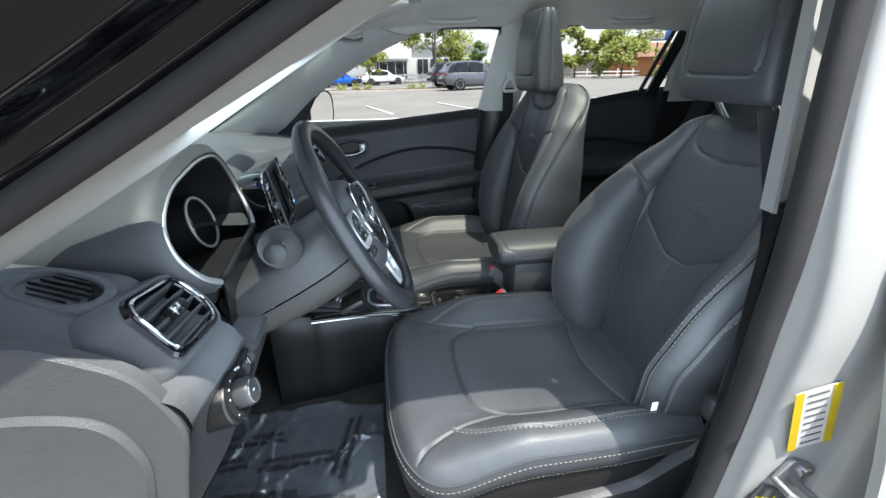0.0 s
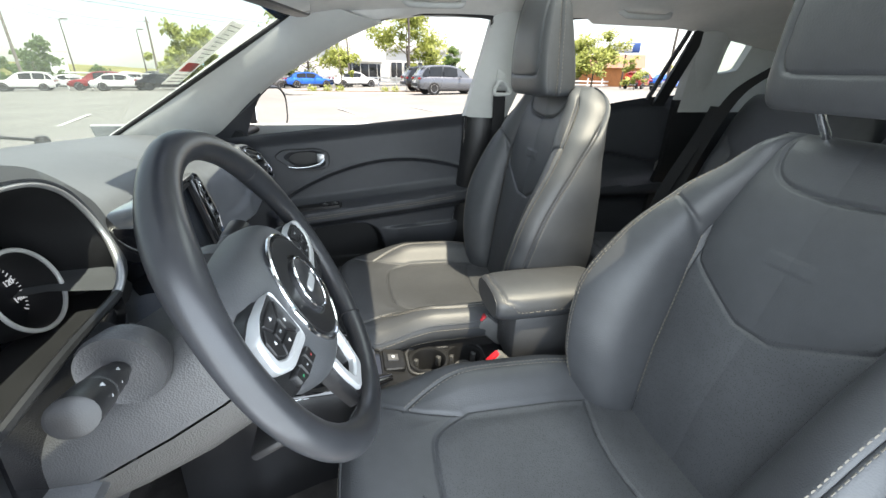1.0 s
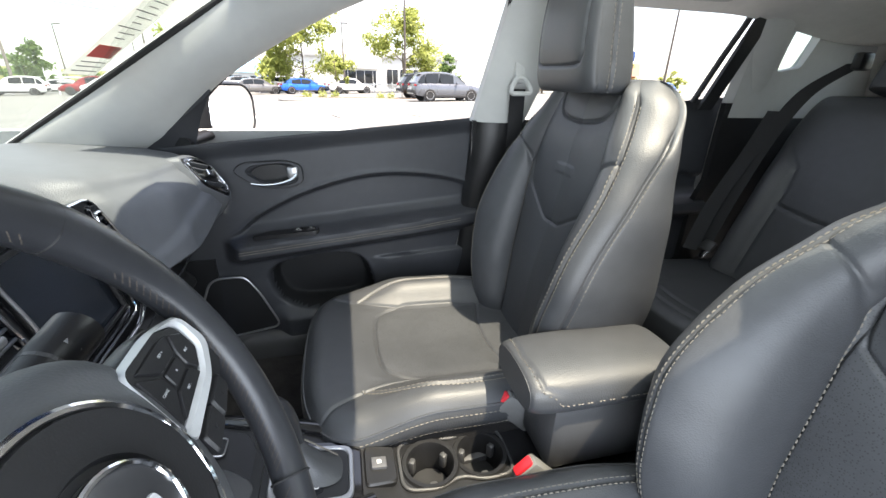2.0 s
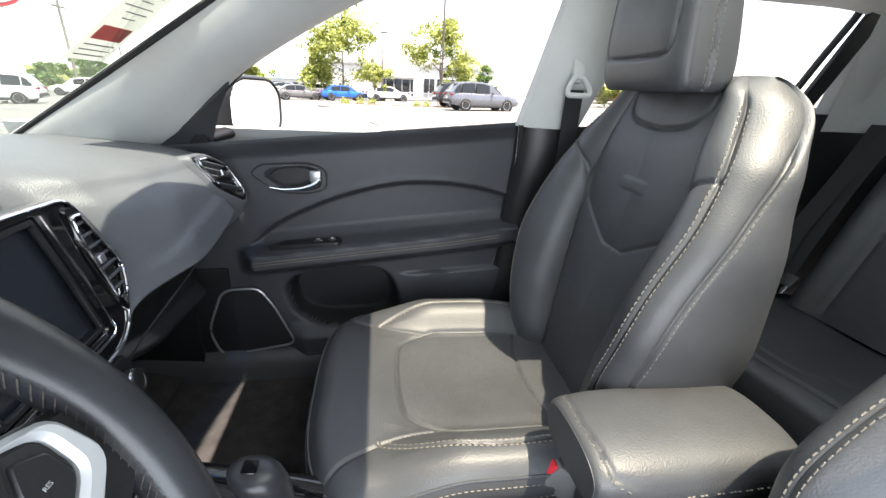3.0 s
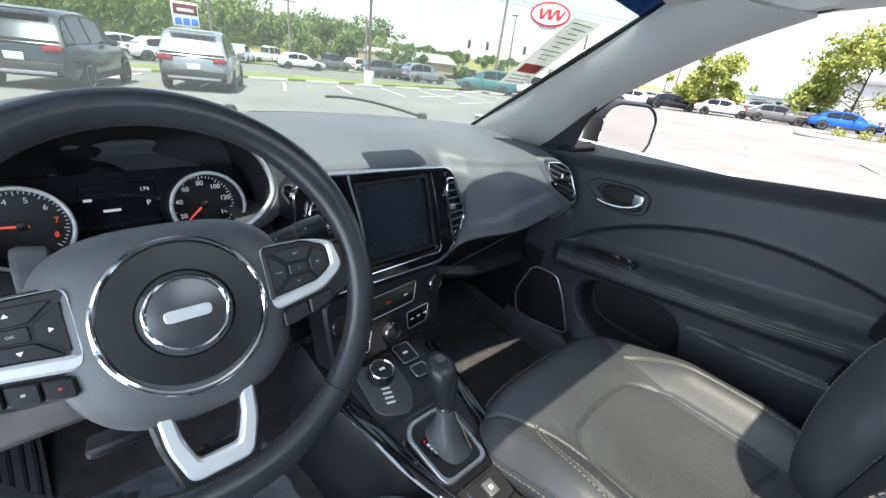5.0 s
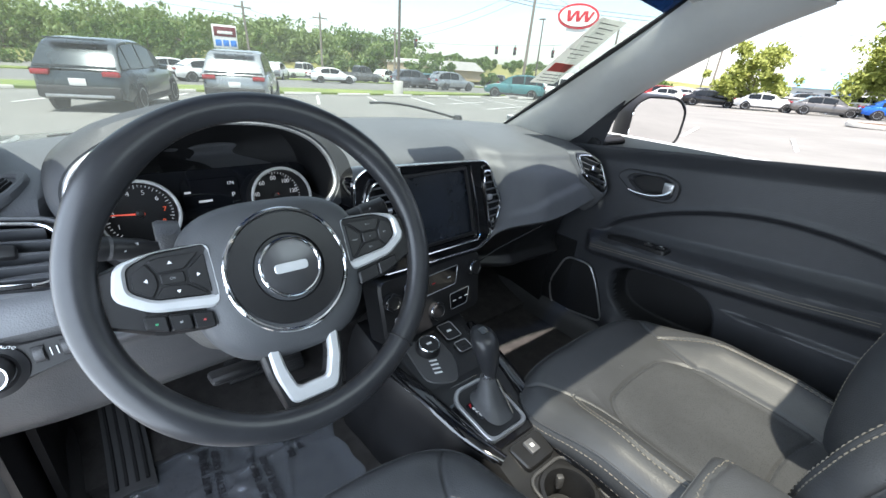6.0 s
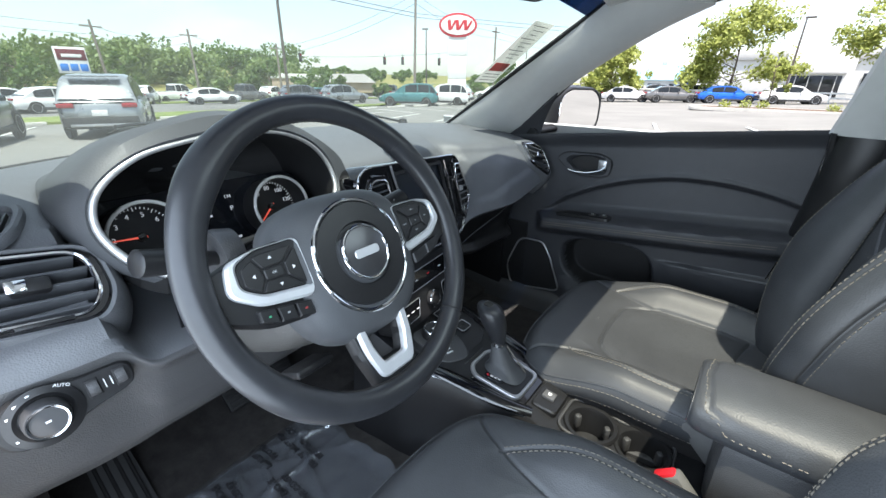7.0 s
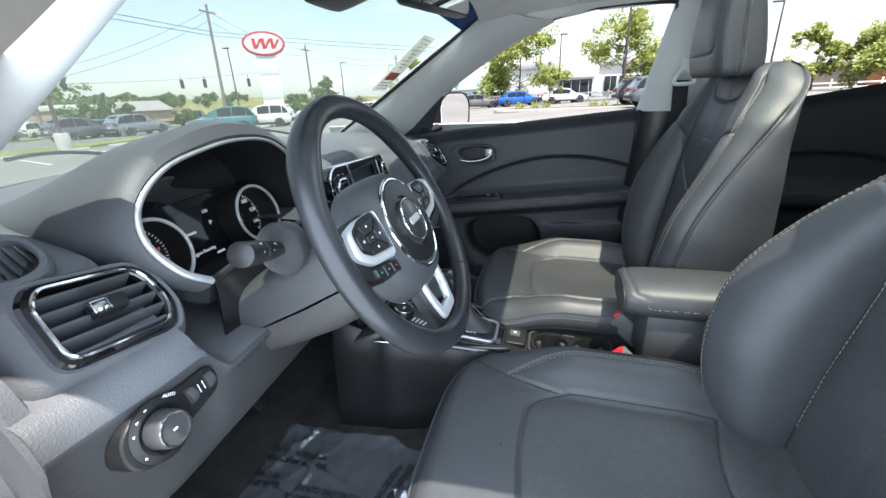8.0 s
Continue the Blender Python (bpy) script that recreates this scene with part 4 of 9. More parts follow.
# passenger's end vent
VP = basis((-0.222, 0.622, 0.982), (0.30, 0.88, -0.33), (-0.45, 0.35, 0.85))
out = round_poly([(-0.074, 0.034), (-0.02, 0.054), (0.040, 0.042), (0.072, -0.030), (0.056, -0.054), (-0.030, -0.030)], 0.016, 5)
vp = vent(dash, VP, 0.1, 0.08, 5, out, label="gloss black passenger's air vent with chrome slats")
rows = [[VP @ Vector((p.x * grow, p.y * grow, d)) for p in out] for grow, d in ((0.99, -0.004), (1.06, -0.004), (1.16, -0.012), (1.32, -0.034), (1.48, -0.070), (1.55, -0.100))]
part("vent_cowl", skin(rows, close_u=True), DASH_SKIN, vp, "padded black cowl round the vent")

# centre stack: bezel with screen and two side vents
CS = basis((-0.252, 0.052, 0.935), (-0.12, 1, 0), (-0.16, 0, 1))
bez = round_poly([(-0.155, -0.105), (0.165, -0.126), (0.208, -0.108), (0.256, -0.030), (0.250, 0.005), (0.200, 0.100), (-0.165, 0.122), (-0.195, 0.105), (-0.205, 0.02)], [0.02, 0.03, 0.02, 0.02, 0.02, 0.03, 0.02, 0.02, 0.02], 4)
hole = round_poly([(-0.052, -0.074), (0.148, -0.082), (0.149, -0.081), (0.140, -0.01), (0.136, 0.02), (0.122, 0.092), (-0.073, 0.096), (-0.074, 0.095), (-0.064, 0.0)], 0.004, 4)
stack = part("centre_bezel", slab(bez, 0.05, CS, 0.006, hole=hole), PIANO, dash, "piano black centre bezel")
part("bezel_outline", tube([CS @ Vector((p.x * 0.985, p.y * 0.975, 0.002)) for p in bez], 0.0022, 6, closed=True), CHROME, stack)
part("screen", slab(round_poly([(-0.062, -0.088), (0.156, -0.090), (0.136, 0.100), (-0.082, 0.104)], 0.004), 0.004, CS @ mv(0, 0, -0.010), 0.001), TOUCH_GLASS, stack, "switched-off dark touch screen")
part("screen_frame", slab(hole, 0.006, CS @ mv(0, 0, 0.001), 0.0015, hole=[Vector(((p.x - 0.037) * 0.93 + 0.037, p.y * 0.91)) for p in hole]), PLASTIC_DARK, stack)
for sgn in (-1, 1):
    cx = 0.208 if sgn > 0 else 0.0
    ov = round_poly([(0.004, -0.098), (0.026, -0.075), (0.044, -0.036), (0.040, -0.012), (-0.006, 0.082), (-0.032, 0.084), (-0.030, 0.03), (-0.010, -0.075)], 0.007, 4) if sgn > 0 else round_poly([(-0.168, -0.052), (-0.094, -0.056), (-0.076, -0.010), (-0.104, 0.092), (-0.160, 0.100), (-0.184, 0.050)], [0.014, 0.010, 0.02, 0.012, 0.022, 0.03], 4)
    vent(stack, CS @ mv(cx, 0.005, 0.004), 0.05, 0.12, 8, ov, knob=False, label="slim black centre air vent with chrome rim").parent = stack

part("vent_knob", box(-0.132, 0.030, 0.006, 0.034, 0.011, 0.012, 0.004, CS), SATIN, stack, "silver vent knob")
part("screen_trim", tube([CS @ Vector(p) for p in spline([(-0.088, 0.112, 0.006), (-0.086, 0.096, 0.006), (-0.068, 0.020, 0.006), (-0.060, -0.060, 0.006)], 6)], 0.0024, 8), SATIN, stack, "thin silver line beside the screen")
part("vent_knob", box(0.202, 0.004, 0.004, 0.016, 0.014, 0.010, 0.003, CS), SATIN, stack, "silver vent knob")
part("screen_trim", tube([CS @ Vector(p) for p in ((0.130, 0.092, 0.005), (0.150, 0.0, 0.005), (0.160, -0.088, 0.005), (0.152, -0.096, 0.005), (-0.05, -0.088, 0.005))], 0.0018, 6), CHROME, stack, "thin chrome line beside the screen")

# climate panel
HV = basis((-0.212, 0.050, 0.742), (-0.12, 1, 0), (-0.20, 0, 1))
hvac = part("climate_panel", slab(round_poly([(-0.155, -0.075), (0.15, -0.075), (0.165, 0.07), (-0.16, 0.085)], 0.02), 0.06, HV, 0.006), PLASTIC_DARK, dash, "black climate control panel")
for bx, by, bw, bh in ((-0.01, 0.035, 0.17, 0.045), (0.075, -0.03, 0.07, 0.04), (-0.095, -0.03, 0.07, 0.045)):
    ol = round_poly([(-bw / 2, -bh / 2), (bw / 2 - 0.012, -bh / 2), (bw / 2, bh / 2), (-bw / 2, bh / 2)], 0.006)
    bt = part("button_bank", slab(ol, 0.006, HV @ mv(bx, by, 0.004), 0.0015), PIANO, hvac)
    part("bank_outline", tube([HV @ mv(bx, by, 0.0035) @ Vector((p.x, p.y, 0)) for p in ol], 0.0012, 5, closed=True), SATIN, bt)
    for k in range(3):
        part("button_mark", box(bx + (k - 1) * bw * 0.3, by, 0.0045, 0.010, 0.0025, 0.0012, 0.0003, HV), RED_PLASTIC if (k == 1 and bw > 0.1) else WHITE_INK, bt)
for kx, ky, kr in ((0.128, 0.035, 0.019), (-0.01, -0.032, 0.022), (-0.135, 0.035, 0.019)):
    kn = part("control_knob", lathe([(0, 0), (kr, 0), (kr, 0.012), (kr * 0.92, 0.016), (kr * 0.7, 0.0165), (kr * 0.65, 0.015), (0, 0.015)], HV @ mv(kx, ky, 0.002), 32), PLASTIC_DARK, hvac, "round black control knob")
    part("knob_ring", lathe([(kr * 0.98, 0.010), (kr * 1.04, 0.011), (kr * 1.0, 0.014)], HV @ mv(kx, ky, 0.002), 32, cap=False), CHROME, kn)

# glove box seam and lip
gl = [(-0.245, 0.70, 0.878), (-0.205, 0.62, 0.905), (-0.200, 0.52, 0.895), (-0.205, 0.42, 0.865), (-0.225, 0.30, 0.825), (-0.24, 0.24, 0.79)]
part("glove_box_seam", tube([(x - 0.035, y, z - 0.035) for x, y, z in spline(gl, 8)], 0.002, 6), RUBBER, dash)

# light switch panel
LS = basis((-0.192, -0.632, 0.874), (0.0, 1, 0.05), (-0.22, 0, 1)) @ Matrix.Scale(0.80, 4)
plate = part("switch_plate", slab(round_poly([(-0.075, -0.03), (-0.03, -0.048), (0.015, -0.03), (0.085, -0.018), (0.085, 0.022), (0.01, 0.028), (-0.03, 0.042), (-0.072, 0.02)], 0.025, 5), 0.05, LS, 0.003), PLASTIC_DARK, dash, "black light switch plate")
part("switch_surround", lathe([(0.030, 0), (0.043, 0.0), (0.043, 0.004), (0.033, 0.007), (0.028, 0.003)], LS @ mv(-0.022, -0.003, 0), 40, cap=False), PLASTIC_DARK, plate)
knob = part("light_knob", lathe([(0.0, 0), (0.026, 0), (0.025, 0.020), (0.0225, 0.026), (0.020, 0.0275), (0.019, 0.0255), (0, 0.0255)], LS @ mv(-0.022, -0.003, 0.003), 40), mat("grey_knob", (0.045, 0.045, 0.047), 0.4, vary=0.08, scale=30), plate, "grey rotary light knob")
part("knob_rim", lathe([(0.021, 0.026), (0.0228, 0.0262), (0.0222, 0.0285), (0.020, 0.028)], LS @ mv(-0.022, -0.003, 0.003), 40, cap=False), CHROME, knob)
part("lamp_mark", box(-0.022, -0.003, 0.0287, 0.006, 0.003, 0.0006, 0.0, LS), WHITE_INK, knob)
words("switch_word", "AUTO", 0.0065, LS @ mv(0.006, 0.029, 0.0055) @ Matrix.Rotation(-0.5, 4, "Z"), WHITE_INK, plate)
for a in (100, 125, 150, 205):
    part("switch_mark", box(-0.022 + 0.037 * math.cos(radians(a)), -0.003 + 0.037 * math.sin(radians(a)), 0.0055, 0.0042, 0.003, 0.0008, 0.0, LS), WHITE_INK, plate)
for k in range(2):
    part("wheel_slot", box(0.034 + k * 0.034, 0.003, 0.0015, 0.016, 0.028, 0.002, 0.001, LS), RUBBER, plate)
    part("thumb_wheel", lathe([(0, -0.006), (0.012, -0.006), (0.013, 0), (0.012, 0.006), (0, 0.006)], LS @ mv(0.034 + k * 0.034, 0.003, -0.003) @ Matrix.Rotation(math.pi / 2, 4, "Y"), 24), PLASTIC, plate, "ribbed thumb wheel")
    part("wheel_mark", box(0.048 + k * 0.008, 0.003, 0.0022, 0.0012, 0.014, 0.0008, 0.0, LS), WHITE_INK, plate)

# knee panel edge and lower cover below the column
kp = [[(p.x, y, p.z) for p in spline([(-0.250, 0, 0.80), (-0.258, 0, 0.755), (-0.30, 0, 0.712), (-0.42, 0, 0.685)], 5)] for y in np.linspace(-0.52, -0.19, 14)]
part("knee_panel", thick(kp, 0.01), PLASTIC, dash, "black knee panel under the steering column")

# ---- steering ----
SW = basis((0.007, -0.348, 1.021), (0, 1, 0), (-0.454, 0, 0.891))
wheel = thing("steering_wheel", "black leather steering wheel with silver spokes and round chrome-ringed hub", "steering wheel")
RIM_R, RIM_Y, RIM_Z = 0.186, 0.006, -0.022
rows = []
for a in np.linspace(0, math.tau, 145)[:-1]:
    grip = 0.0022 * (math.exp(-((abs(abs(math.degrees(a if a < math.pi else a - math.tau)) - 135) / 16) ** 2)) + 0.8 * math.exp(-(((math.degrees(a) - 38) / 14) ** 2)) + 0.8 * math.exp(-(((math.degrees(a) - 142) / 14) ** 2)))
    rr, rz = 0.0166 + grip, 0.0150 + grip
    rows.append([Vector(((RIM_R + rr * math.cos(b)) * math.cos(a), RIM_Y + (RIM_R + rr * math.cos(b)) * math.sin(a), RIM_Z + rz * math.sin(b))) for b in np.linspace(0, math.tau, 25)[:-1]])
rim = part("rim", skin(rows, close_u=True, close_v=True), WHEEL_SKIN, wheel, "black leather-wrapped rim")
rim.matrix_basis = SW
for deg in (43, 137, 228, 312):
    a = radians(deg)
    pts = [((RIM_R + 0.0176 * math.cos(b)) * math.cos(a), RIM_Y + (RIM_R + 0.0176 * math.cos(b)) * math.sin(a), RIM_Z + 0.0154 * math.sin(b)) for b in np.linspace(0, math.tau, 25)[:-1]]
    part("rim_seam", tube([SW @ Vector(p) for p in pts], 0.0012, 5, closed=True), RUBBER, rim).matrix_basis = SW.inverted()
verts, faces = [], []
for lo, hi in ((-44, 46), (132, 228), (230, 310), (48, 130)):
    for a in np.arange(lo, hi, 2.0):
        for side in (-1, 1):
            a0, a1 = radians(a), radians(a + 1.2 * side)
            base = len(verts)
            for aa, b in ((a0, 2.95), (a0 + 0.006, 2.95), (a1 + 0.006, 2.95 - 0.22 * side), (a1, 2.95 - 0.22 * side)):
                r = RIM_R + 0.0178 * math.cos(b)
                verts.append((r * math.cos(aa), RIM_Y + r * math.sin(aa), RIM_Z + 0.0154 * math.sin(b)))
            faces.append((base, base + 1, base + 2, base + 3))
me = bpy.data.meshes.new("rim_stitching")
me.from_pydata(verts, [], faces)
me.materials.append(THREAD_GREY)
st = tagged(new("rim_stitching", me), kind="stuff")
st.parent, st.matrix_basis = wheel, SW
# hub pad
pad = []
for v in np.linspace(0, 1, 14):
    e = (1 - v**3.2) ** (1 / 3.2) if v < 1 else 0.02
    ring = ring_points(0.104 * max(0.05, e), 0.096 * max(0.05, e), 2.9, 72)
    pad.append([SW @ Vector((p[0] * (1 + 0.12 * (p[1] / 0.096)), p[1] - 0.009, -0.060 + 0.056 * v)) for p in ring])
hub = part("hub_pad", skin(pad, close_u=True, caps=True), HOOD_SKIN, wheel, "grained black airbag cover")
hub_ring = [SW @ Vector((0.067 * math.cos(a), 0.070 * math.sin(a) - 0.002, -0.0075)) for a in np.linspace(0, math.tau, 73)[:-1]]
part("hub_ring", tube(hub_ring, 0.0028, 8, closed=True), CHROME, hub, "chrome ring round the hub")
part("hub_disc", lathe([(0, -0.012), (0.066, -0.012), (0.064, -0.0045), (0.04, -0.0035), (0.038, -0.0065), (0, -0.0055)], SW, 56), PLASTIC_DARK, hub)
emb = part("emblem", lathe([(0, -0.008), (0.0335, -0.008), (0.033, 0.0), (0.030, 0.0014), (0, 0.002)], SW, 48), mat("dark_silver_badge", (0.10, 0.10, 0.105), 0.3, metal=0.7, vary=0.05, scale=30), hub, "round dark badge with a plain raised bar")
part("emblem_ring", tube([SW @ Vector((0.033 * math.cos(a), 0.033 * math.sin(a), 0.0005)) for a in np.linspace(0, math.tau, 49)[:-1]], 0.002, 8, closed=True), CHROME, emb)
part("emblem_bar", slab(round_poly([(-0.019, -0.0055), (0.019, -0.0055), (0.019, 0.0055), (-0.019, 0.0055)], 0.005), 0.002, SW @ mv(0, 0, 0.0032), 0.0008), SILVER, emb)
for sgn in (-1, 1):
    arm = round_poly([(0.06, -0.048), (0.130, -0.040), (0.182, -0.014), (0.182, 0.030), (0.130, 0.046), (0.06, 0.048)], 0.012, 4)
    fl = (lambda pts: [Vector((p[0] * sgn, p[1])) for p in (pts if sgn > 0 else pts[::-1])])
    spoke = part("side_spoke", slab(fl(arm), 0.018, SW @ mv(0, 0, -0.020), 0.004), PLASTIC_DARK, wheel, "black wheel spoke with buttons")
    band_o = round_poly([(0.076, -0.024), (0.135, -0.014), (0.163, 0.006), (0.156, 0.038), (0.125, 0.045), (0.076, 0.045)], 0.010, 4)
    band_i = round_poly([(0.074, -0.011), (0.130, -0.003), (0.149, 0.010), (0.1475, 0.034), (0.1235, 0.0438), (0.074, 0.0438)], 0.007, 4)
    part("spoke_inlay", slab(fl(band_o), 0.012, SW @ mv(0, 0.0, -0.011), 0.0028, hole=fl(band_i)), SILVER, spoke, "satin silver spoke inlay")
    part("button_pad", slab(fl(band_i), 0.010, SW @ mv(0, 0, -0.014), 0.002), RUBBER, spoke)
    keys = (((0.1003, 0.0085), (0.1222, 0.0105), (0.1222, 0.0215), (0.1003, 0.0215)),
            ((0.083, 0.0375), (0.0992, 0.0225), (0.1228, 0.0225), (0.130, 0.0365), (0.120, 0.0385)),
            ((0.0992, 0.0073), (0.083, -0.0085), (0.130, -0.0015), (0.1230, 0.0093)),
            ((0.080, 0.0360), (0.080, -0.0085), (0.0982, 0.0078), (0.0982, 0.0220)),
            ((0.1238, 0.0098), (0.131, -0.0005), (0.1455, 0.011), (0.144, 0.028), (0.131, 0.0355), (0.1238, 0.0220)))
    for k, poly in enumerate(keys):
        c = sum((Vector(q) for q in poly), Vector((0, 0))) / len(poly)
        b = part("wheel_button", slab(fl(round_poly([tuple(c + (Vector(q) - c) * 0.95) for q in poly], 0.002, 3)), 0.004, SW @ mv(0, 0, -0.0118), 0.001), PLASTIC_DARK, spoke)
        if sgn < 0 and k > 0:
            turn = (0, 0.0, math.pi, -math.pi / 2, math.pi / 2)[k]
            tip = [Matrix.Rotation(turn, 2) @ Vector(q) for q in ((-0.0021, -0.0012), (0.0021, -0.0012), (0.0, 0.0020))]
            part("button_mark", slab(tip, 0.0006, SW @ mv(c.x * sgn, c.y, -0.0112), 0.0), WHITE_INK, b)
        else:
            words("button_mark", "OK" if sgn < 0 else ("0", "SET +", "SET -", "CANC", "RES")[k], 0.0036 if sgn < 0 else 0.0028, SW @ mv(c.x * sgn, c.y, -0.0116), GREY_INK, b, lift=0.0003)
    n = 3 if sgn < 0 else 2
    for k in range(n):
        x0, x1 = 0.084 + 0.060 * k / n, 0.084 + 0.060 * (k + 1) / n - 0.001
        top = lambda x: -0.0265 + (x - 0.084) * 0.18
        poly = [(x0, top(x0) - 0.017), (x1, top(x1) - 0.017 + (0.004 if k == n - 1 else 0)), (x1, top(x1)), (x0, top(x0))]
        b = part("wheel_button", slab(fl(round_poly(poly, 0.0025, 3)), 0.010, SW @ mv(0, 0, -0.0125), 0.002), PLASTIC_DARK, spoke)
        part("button_mark", box((x0 + x1) / 2 * sgn, top((x0 + x1) / 2) - 0.008, -0.0118, 0.0026, 0.0020, 0.0006, 0.0, SW), (DULL_RED, GREY_INK, GREEN_INK)[k] if sgn < 0 else RUBBER, b)
low_o = round_poly([(-0.052, -0.060), (0.052, -0.060), (0.046, -0.120), (0.032, -0.174), (-0.032, -0.174), (-0.046, -0.120)], 0.008, 4)
low_i = round_poly([(-0.030, -0.085), (0.030, -0.085), (0.026, -0.115), (0.018, -0.140), (-0.018, -0.140), (-0.026, -0.115)], 0.006, 4)
part("lower_spoke", slab(low_o, 0.02, SW @ mv(0, 0, -0.026), 0.004, hole=low_i), PLASTIC_DARK, wheel, "black lower wheel spoke")
so = round_poly([(-0.043, -0.070), (0.043, -0.070), (0.040, -0.120), (0.028, -0.158), (-0.028, -0.158), (-0.040, -0.120)], 0.010, 4)
part("lower_inlay", slab(so, 0.010, SW @ mv(0, 0, -0.020), 0.003, hole=[Vector((p.x, p.y)) for p in low_i]), SILVER, wheel, "satin silver V-shaped spoke inlay")

# column shroud and stalks
column = thing("steering_column", "dark plastic steering column cover with two stalks", "steering column")
COLUMN_GREY = mat("grey_column_plastic", (0.060, 0.058, 0.055), 0.5, vary=0.1, scale=8, grain=0.3, grain_scale=520, voronoi=True)
halves = {1: [], -1: []}
for d, hw, hu, hl in ((-0.034, 0.064, 0.058, 0.064), (-0.050, 0.072, 0.060, 0.070), (-0.075, 0.092, 0.062, 0.080), (-0.11, 0.102, 0.060, 0.086), (-0.17, 0.108, 0.054, 0.090), (-0.24, 0.112, 0.048, 0.086), (-0.30, 0.112, 0.042, 0.080)):
    r = ring_points(hw, 1.0, 3.6, 96)
    for sgn in (1, -1):
        ks = sorted([p for p in r if (p[1] + 0.30) * sgn >= 0], key=lambda p: math.atan2(p[0], (p[1] + 0.30) * sgn + 1e-6))
        halves[sgn].append([SW @ Vector((p[0] * (1.0 if sgn > 0 else 0.985), p[1] * (hu if p[1] > 0 else hl) - 0.008, d)) for p in ks])
for sgn, lab in ((1, "grey-black grained upper column cover"), (-1, "grey-black lower column cover")):
    rows = halves[sgn]
    n = min(len(r) for r in rows)
    part("column_cover", skin([r[:n] for r in rows]), PLASTIC if sgn > 0 else COLUMN_GREY, column, lab)
part("column_collar", lathe([(0.0, -0.04), (0.070, -0.04), (0.074, -0.034), (0.072, -0.024), (0.0, -0.022)], SW, 48), PLASTIC_DARK, column)
part("tilt_lever", box(-0.07, -0.115, -0.115, 0.055, 0.012, 0.05, 0.005, SW), PLASTIC_DARK, column, "black column adjusting lever")
for sgn in (-1, 1):
    root, end = (Vector((-0.099, 0.056, -0.150)), Vector((-0.197, 0.075, -0.121))) if sgn < 0 else (Vector((0.090, 0.042, -0.126)), Vector((0.191, 0.057, -0.099)))
    pts = [root.lerp(end, t) for t in (0, 0.2, 0.3, 0.55, 0.62, 0.66, 0.98, 1.0)]
    stalk = part("stalk", tube([SW @ p for p in pts], [r * (0.86 if sgn < 0 else 1.0) for r in (0.011, 0.012, 0.0155, 0.0172, 0.0172, 0.0190, 0.0195, 0.0160)], 20, flat=0.92), PLASTIC_DARK, column, "black control stalk")
    part("stalk_collar", tube([SW @ root.lerp(end, t) for t in (0.6, 0.635)], 0.0176 if sgn > 0 else 0.0154, 20, flat=0.92), PLASTIC, stalk)
    for k, (along, up, wide) in enumerate(((0.36, 0.004, 0.007), (0.48, -0.004, 0.005), (0.72, 0.005, 0.008), (0.74, -0.005, 0.006), (0.88, 0.001, 0.006))):
        q = root.lerp(end, along)
        part("stalk_mark", box(q.x, q.y + up, q.z + (0.86 if sgn < 0 else 1.0) * interp(along, ((0.3, 0.0142), (0.6, 0.0158), (0.66, 0.0172), (1.0, 0.0176))) - 6 * up * up, wide, 0.0032, 0.0012, 0.0, SW), GREY_INK, stalk)
for sgn in (-1, 1):
    part("stalk_boot", lathe([(0.012, 0.004), (0.026, 0.002), (0.036, 0.006), (0.038, 0.0), (0.034, -0.02)], SW @ (mv(-0.106, 0.056, -0.146) if sgn < 0 else mv(0.098, 0.040, -0.122)) @ Matrix.Rotation(sgn * math.pi / 2, 4, "Y") @ Matrix.Rotation(0.25 * sgn, 4, "Z"), 32), PLASTIC, column, "round stalk collar")


# ---- centre console ----
console = thing("center_console", "black centre console with gear lever, cup holders and padded armrest", "centre console")
CY = 0.018
CUPS = ((0.226, CY - 0.004, 0.043), (0.322, CY + 0.004, 0.043))
rows = []
for x in np.linspace(-0.30, 0.72, 240):
    z = interp(x, ((-0.30, 0.675), (-0.18, 0.640), (-0.06, 0.628), (0.10, 0.602), (0.18, 0.585), (0.40, 0.572), (0.72, 0.56)))
    hw = interp(x, ((-0.30, 0.145), (-0.18, 0.135), (0.0, 0.100), (0.12, 0.088), (0.35, 0.085), (0.72, 0.085)))
    prof = [(-hw - 0.03, FLOOR_Z - 0.01), (-hw - 0.012, z - 0.06), (-hw, z - 0.018)] + [(k * (hw - 0.012), z) for k in np.linspace(-1, 1, 33)] + [(hw, z - 0.018), (hw + 0.012, z - 0.06), (hw + 0.03, FLOOR_Z - 0.01)]
    rows.append([(x, CY + y, zz) for y, zz in prof])
bm = skin(rows)
bm.normal_update()
wells = [f for f in bm.faces if f.normal.z ** 2 > 0.8 and any(math.hypot(f.calc_center_median().x - cx, f.calc_center_median().y - cy) < r + 0.001 for cx, cy, r in CUPS)]
bmesh.ops.delete(bm, geom=wells, context="FACES")
part("console_body", bm, PLASTIC_DARK, console, bevel=0.0)
# gloss side rails
for sgn in (-1, 1):
    pts = spline([(-0.19, CY + sgn * 0.130, 0.640), (-0.06, CY + sgn * 0.106, 0.628), (0.06, CY + sgn * 0.084, 0.610), (0.125, CY + sgn * 0.062, 0.601)], 8)
    part("gloss_rail", tube(pts, [0.012 + 0.006 * math.sin(i / 24 * math.pi) for i in range(25)], 12, flat=0.55), PIANO, console, "piano black console rail")
    part("chrome_line", tube([(p.x, p.y + sgn * 0.012, p.z - 0.006) for p in pts], 0.0016, 6), CHROME, console)
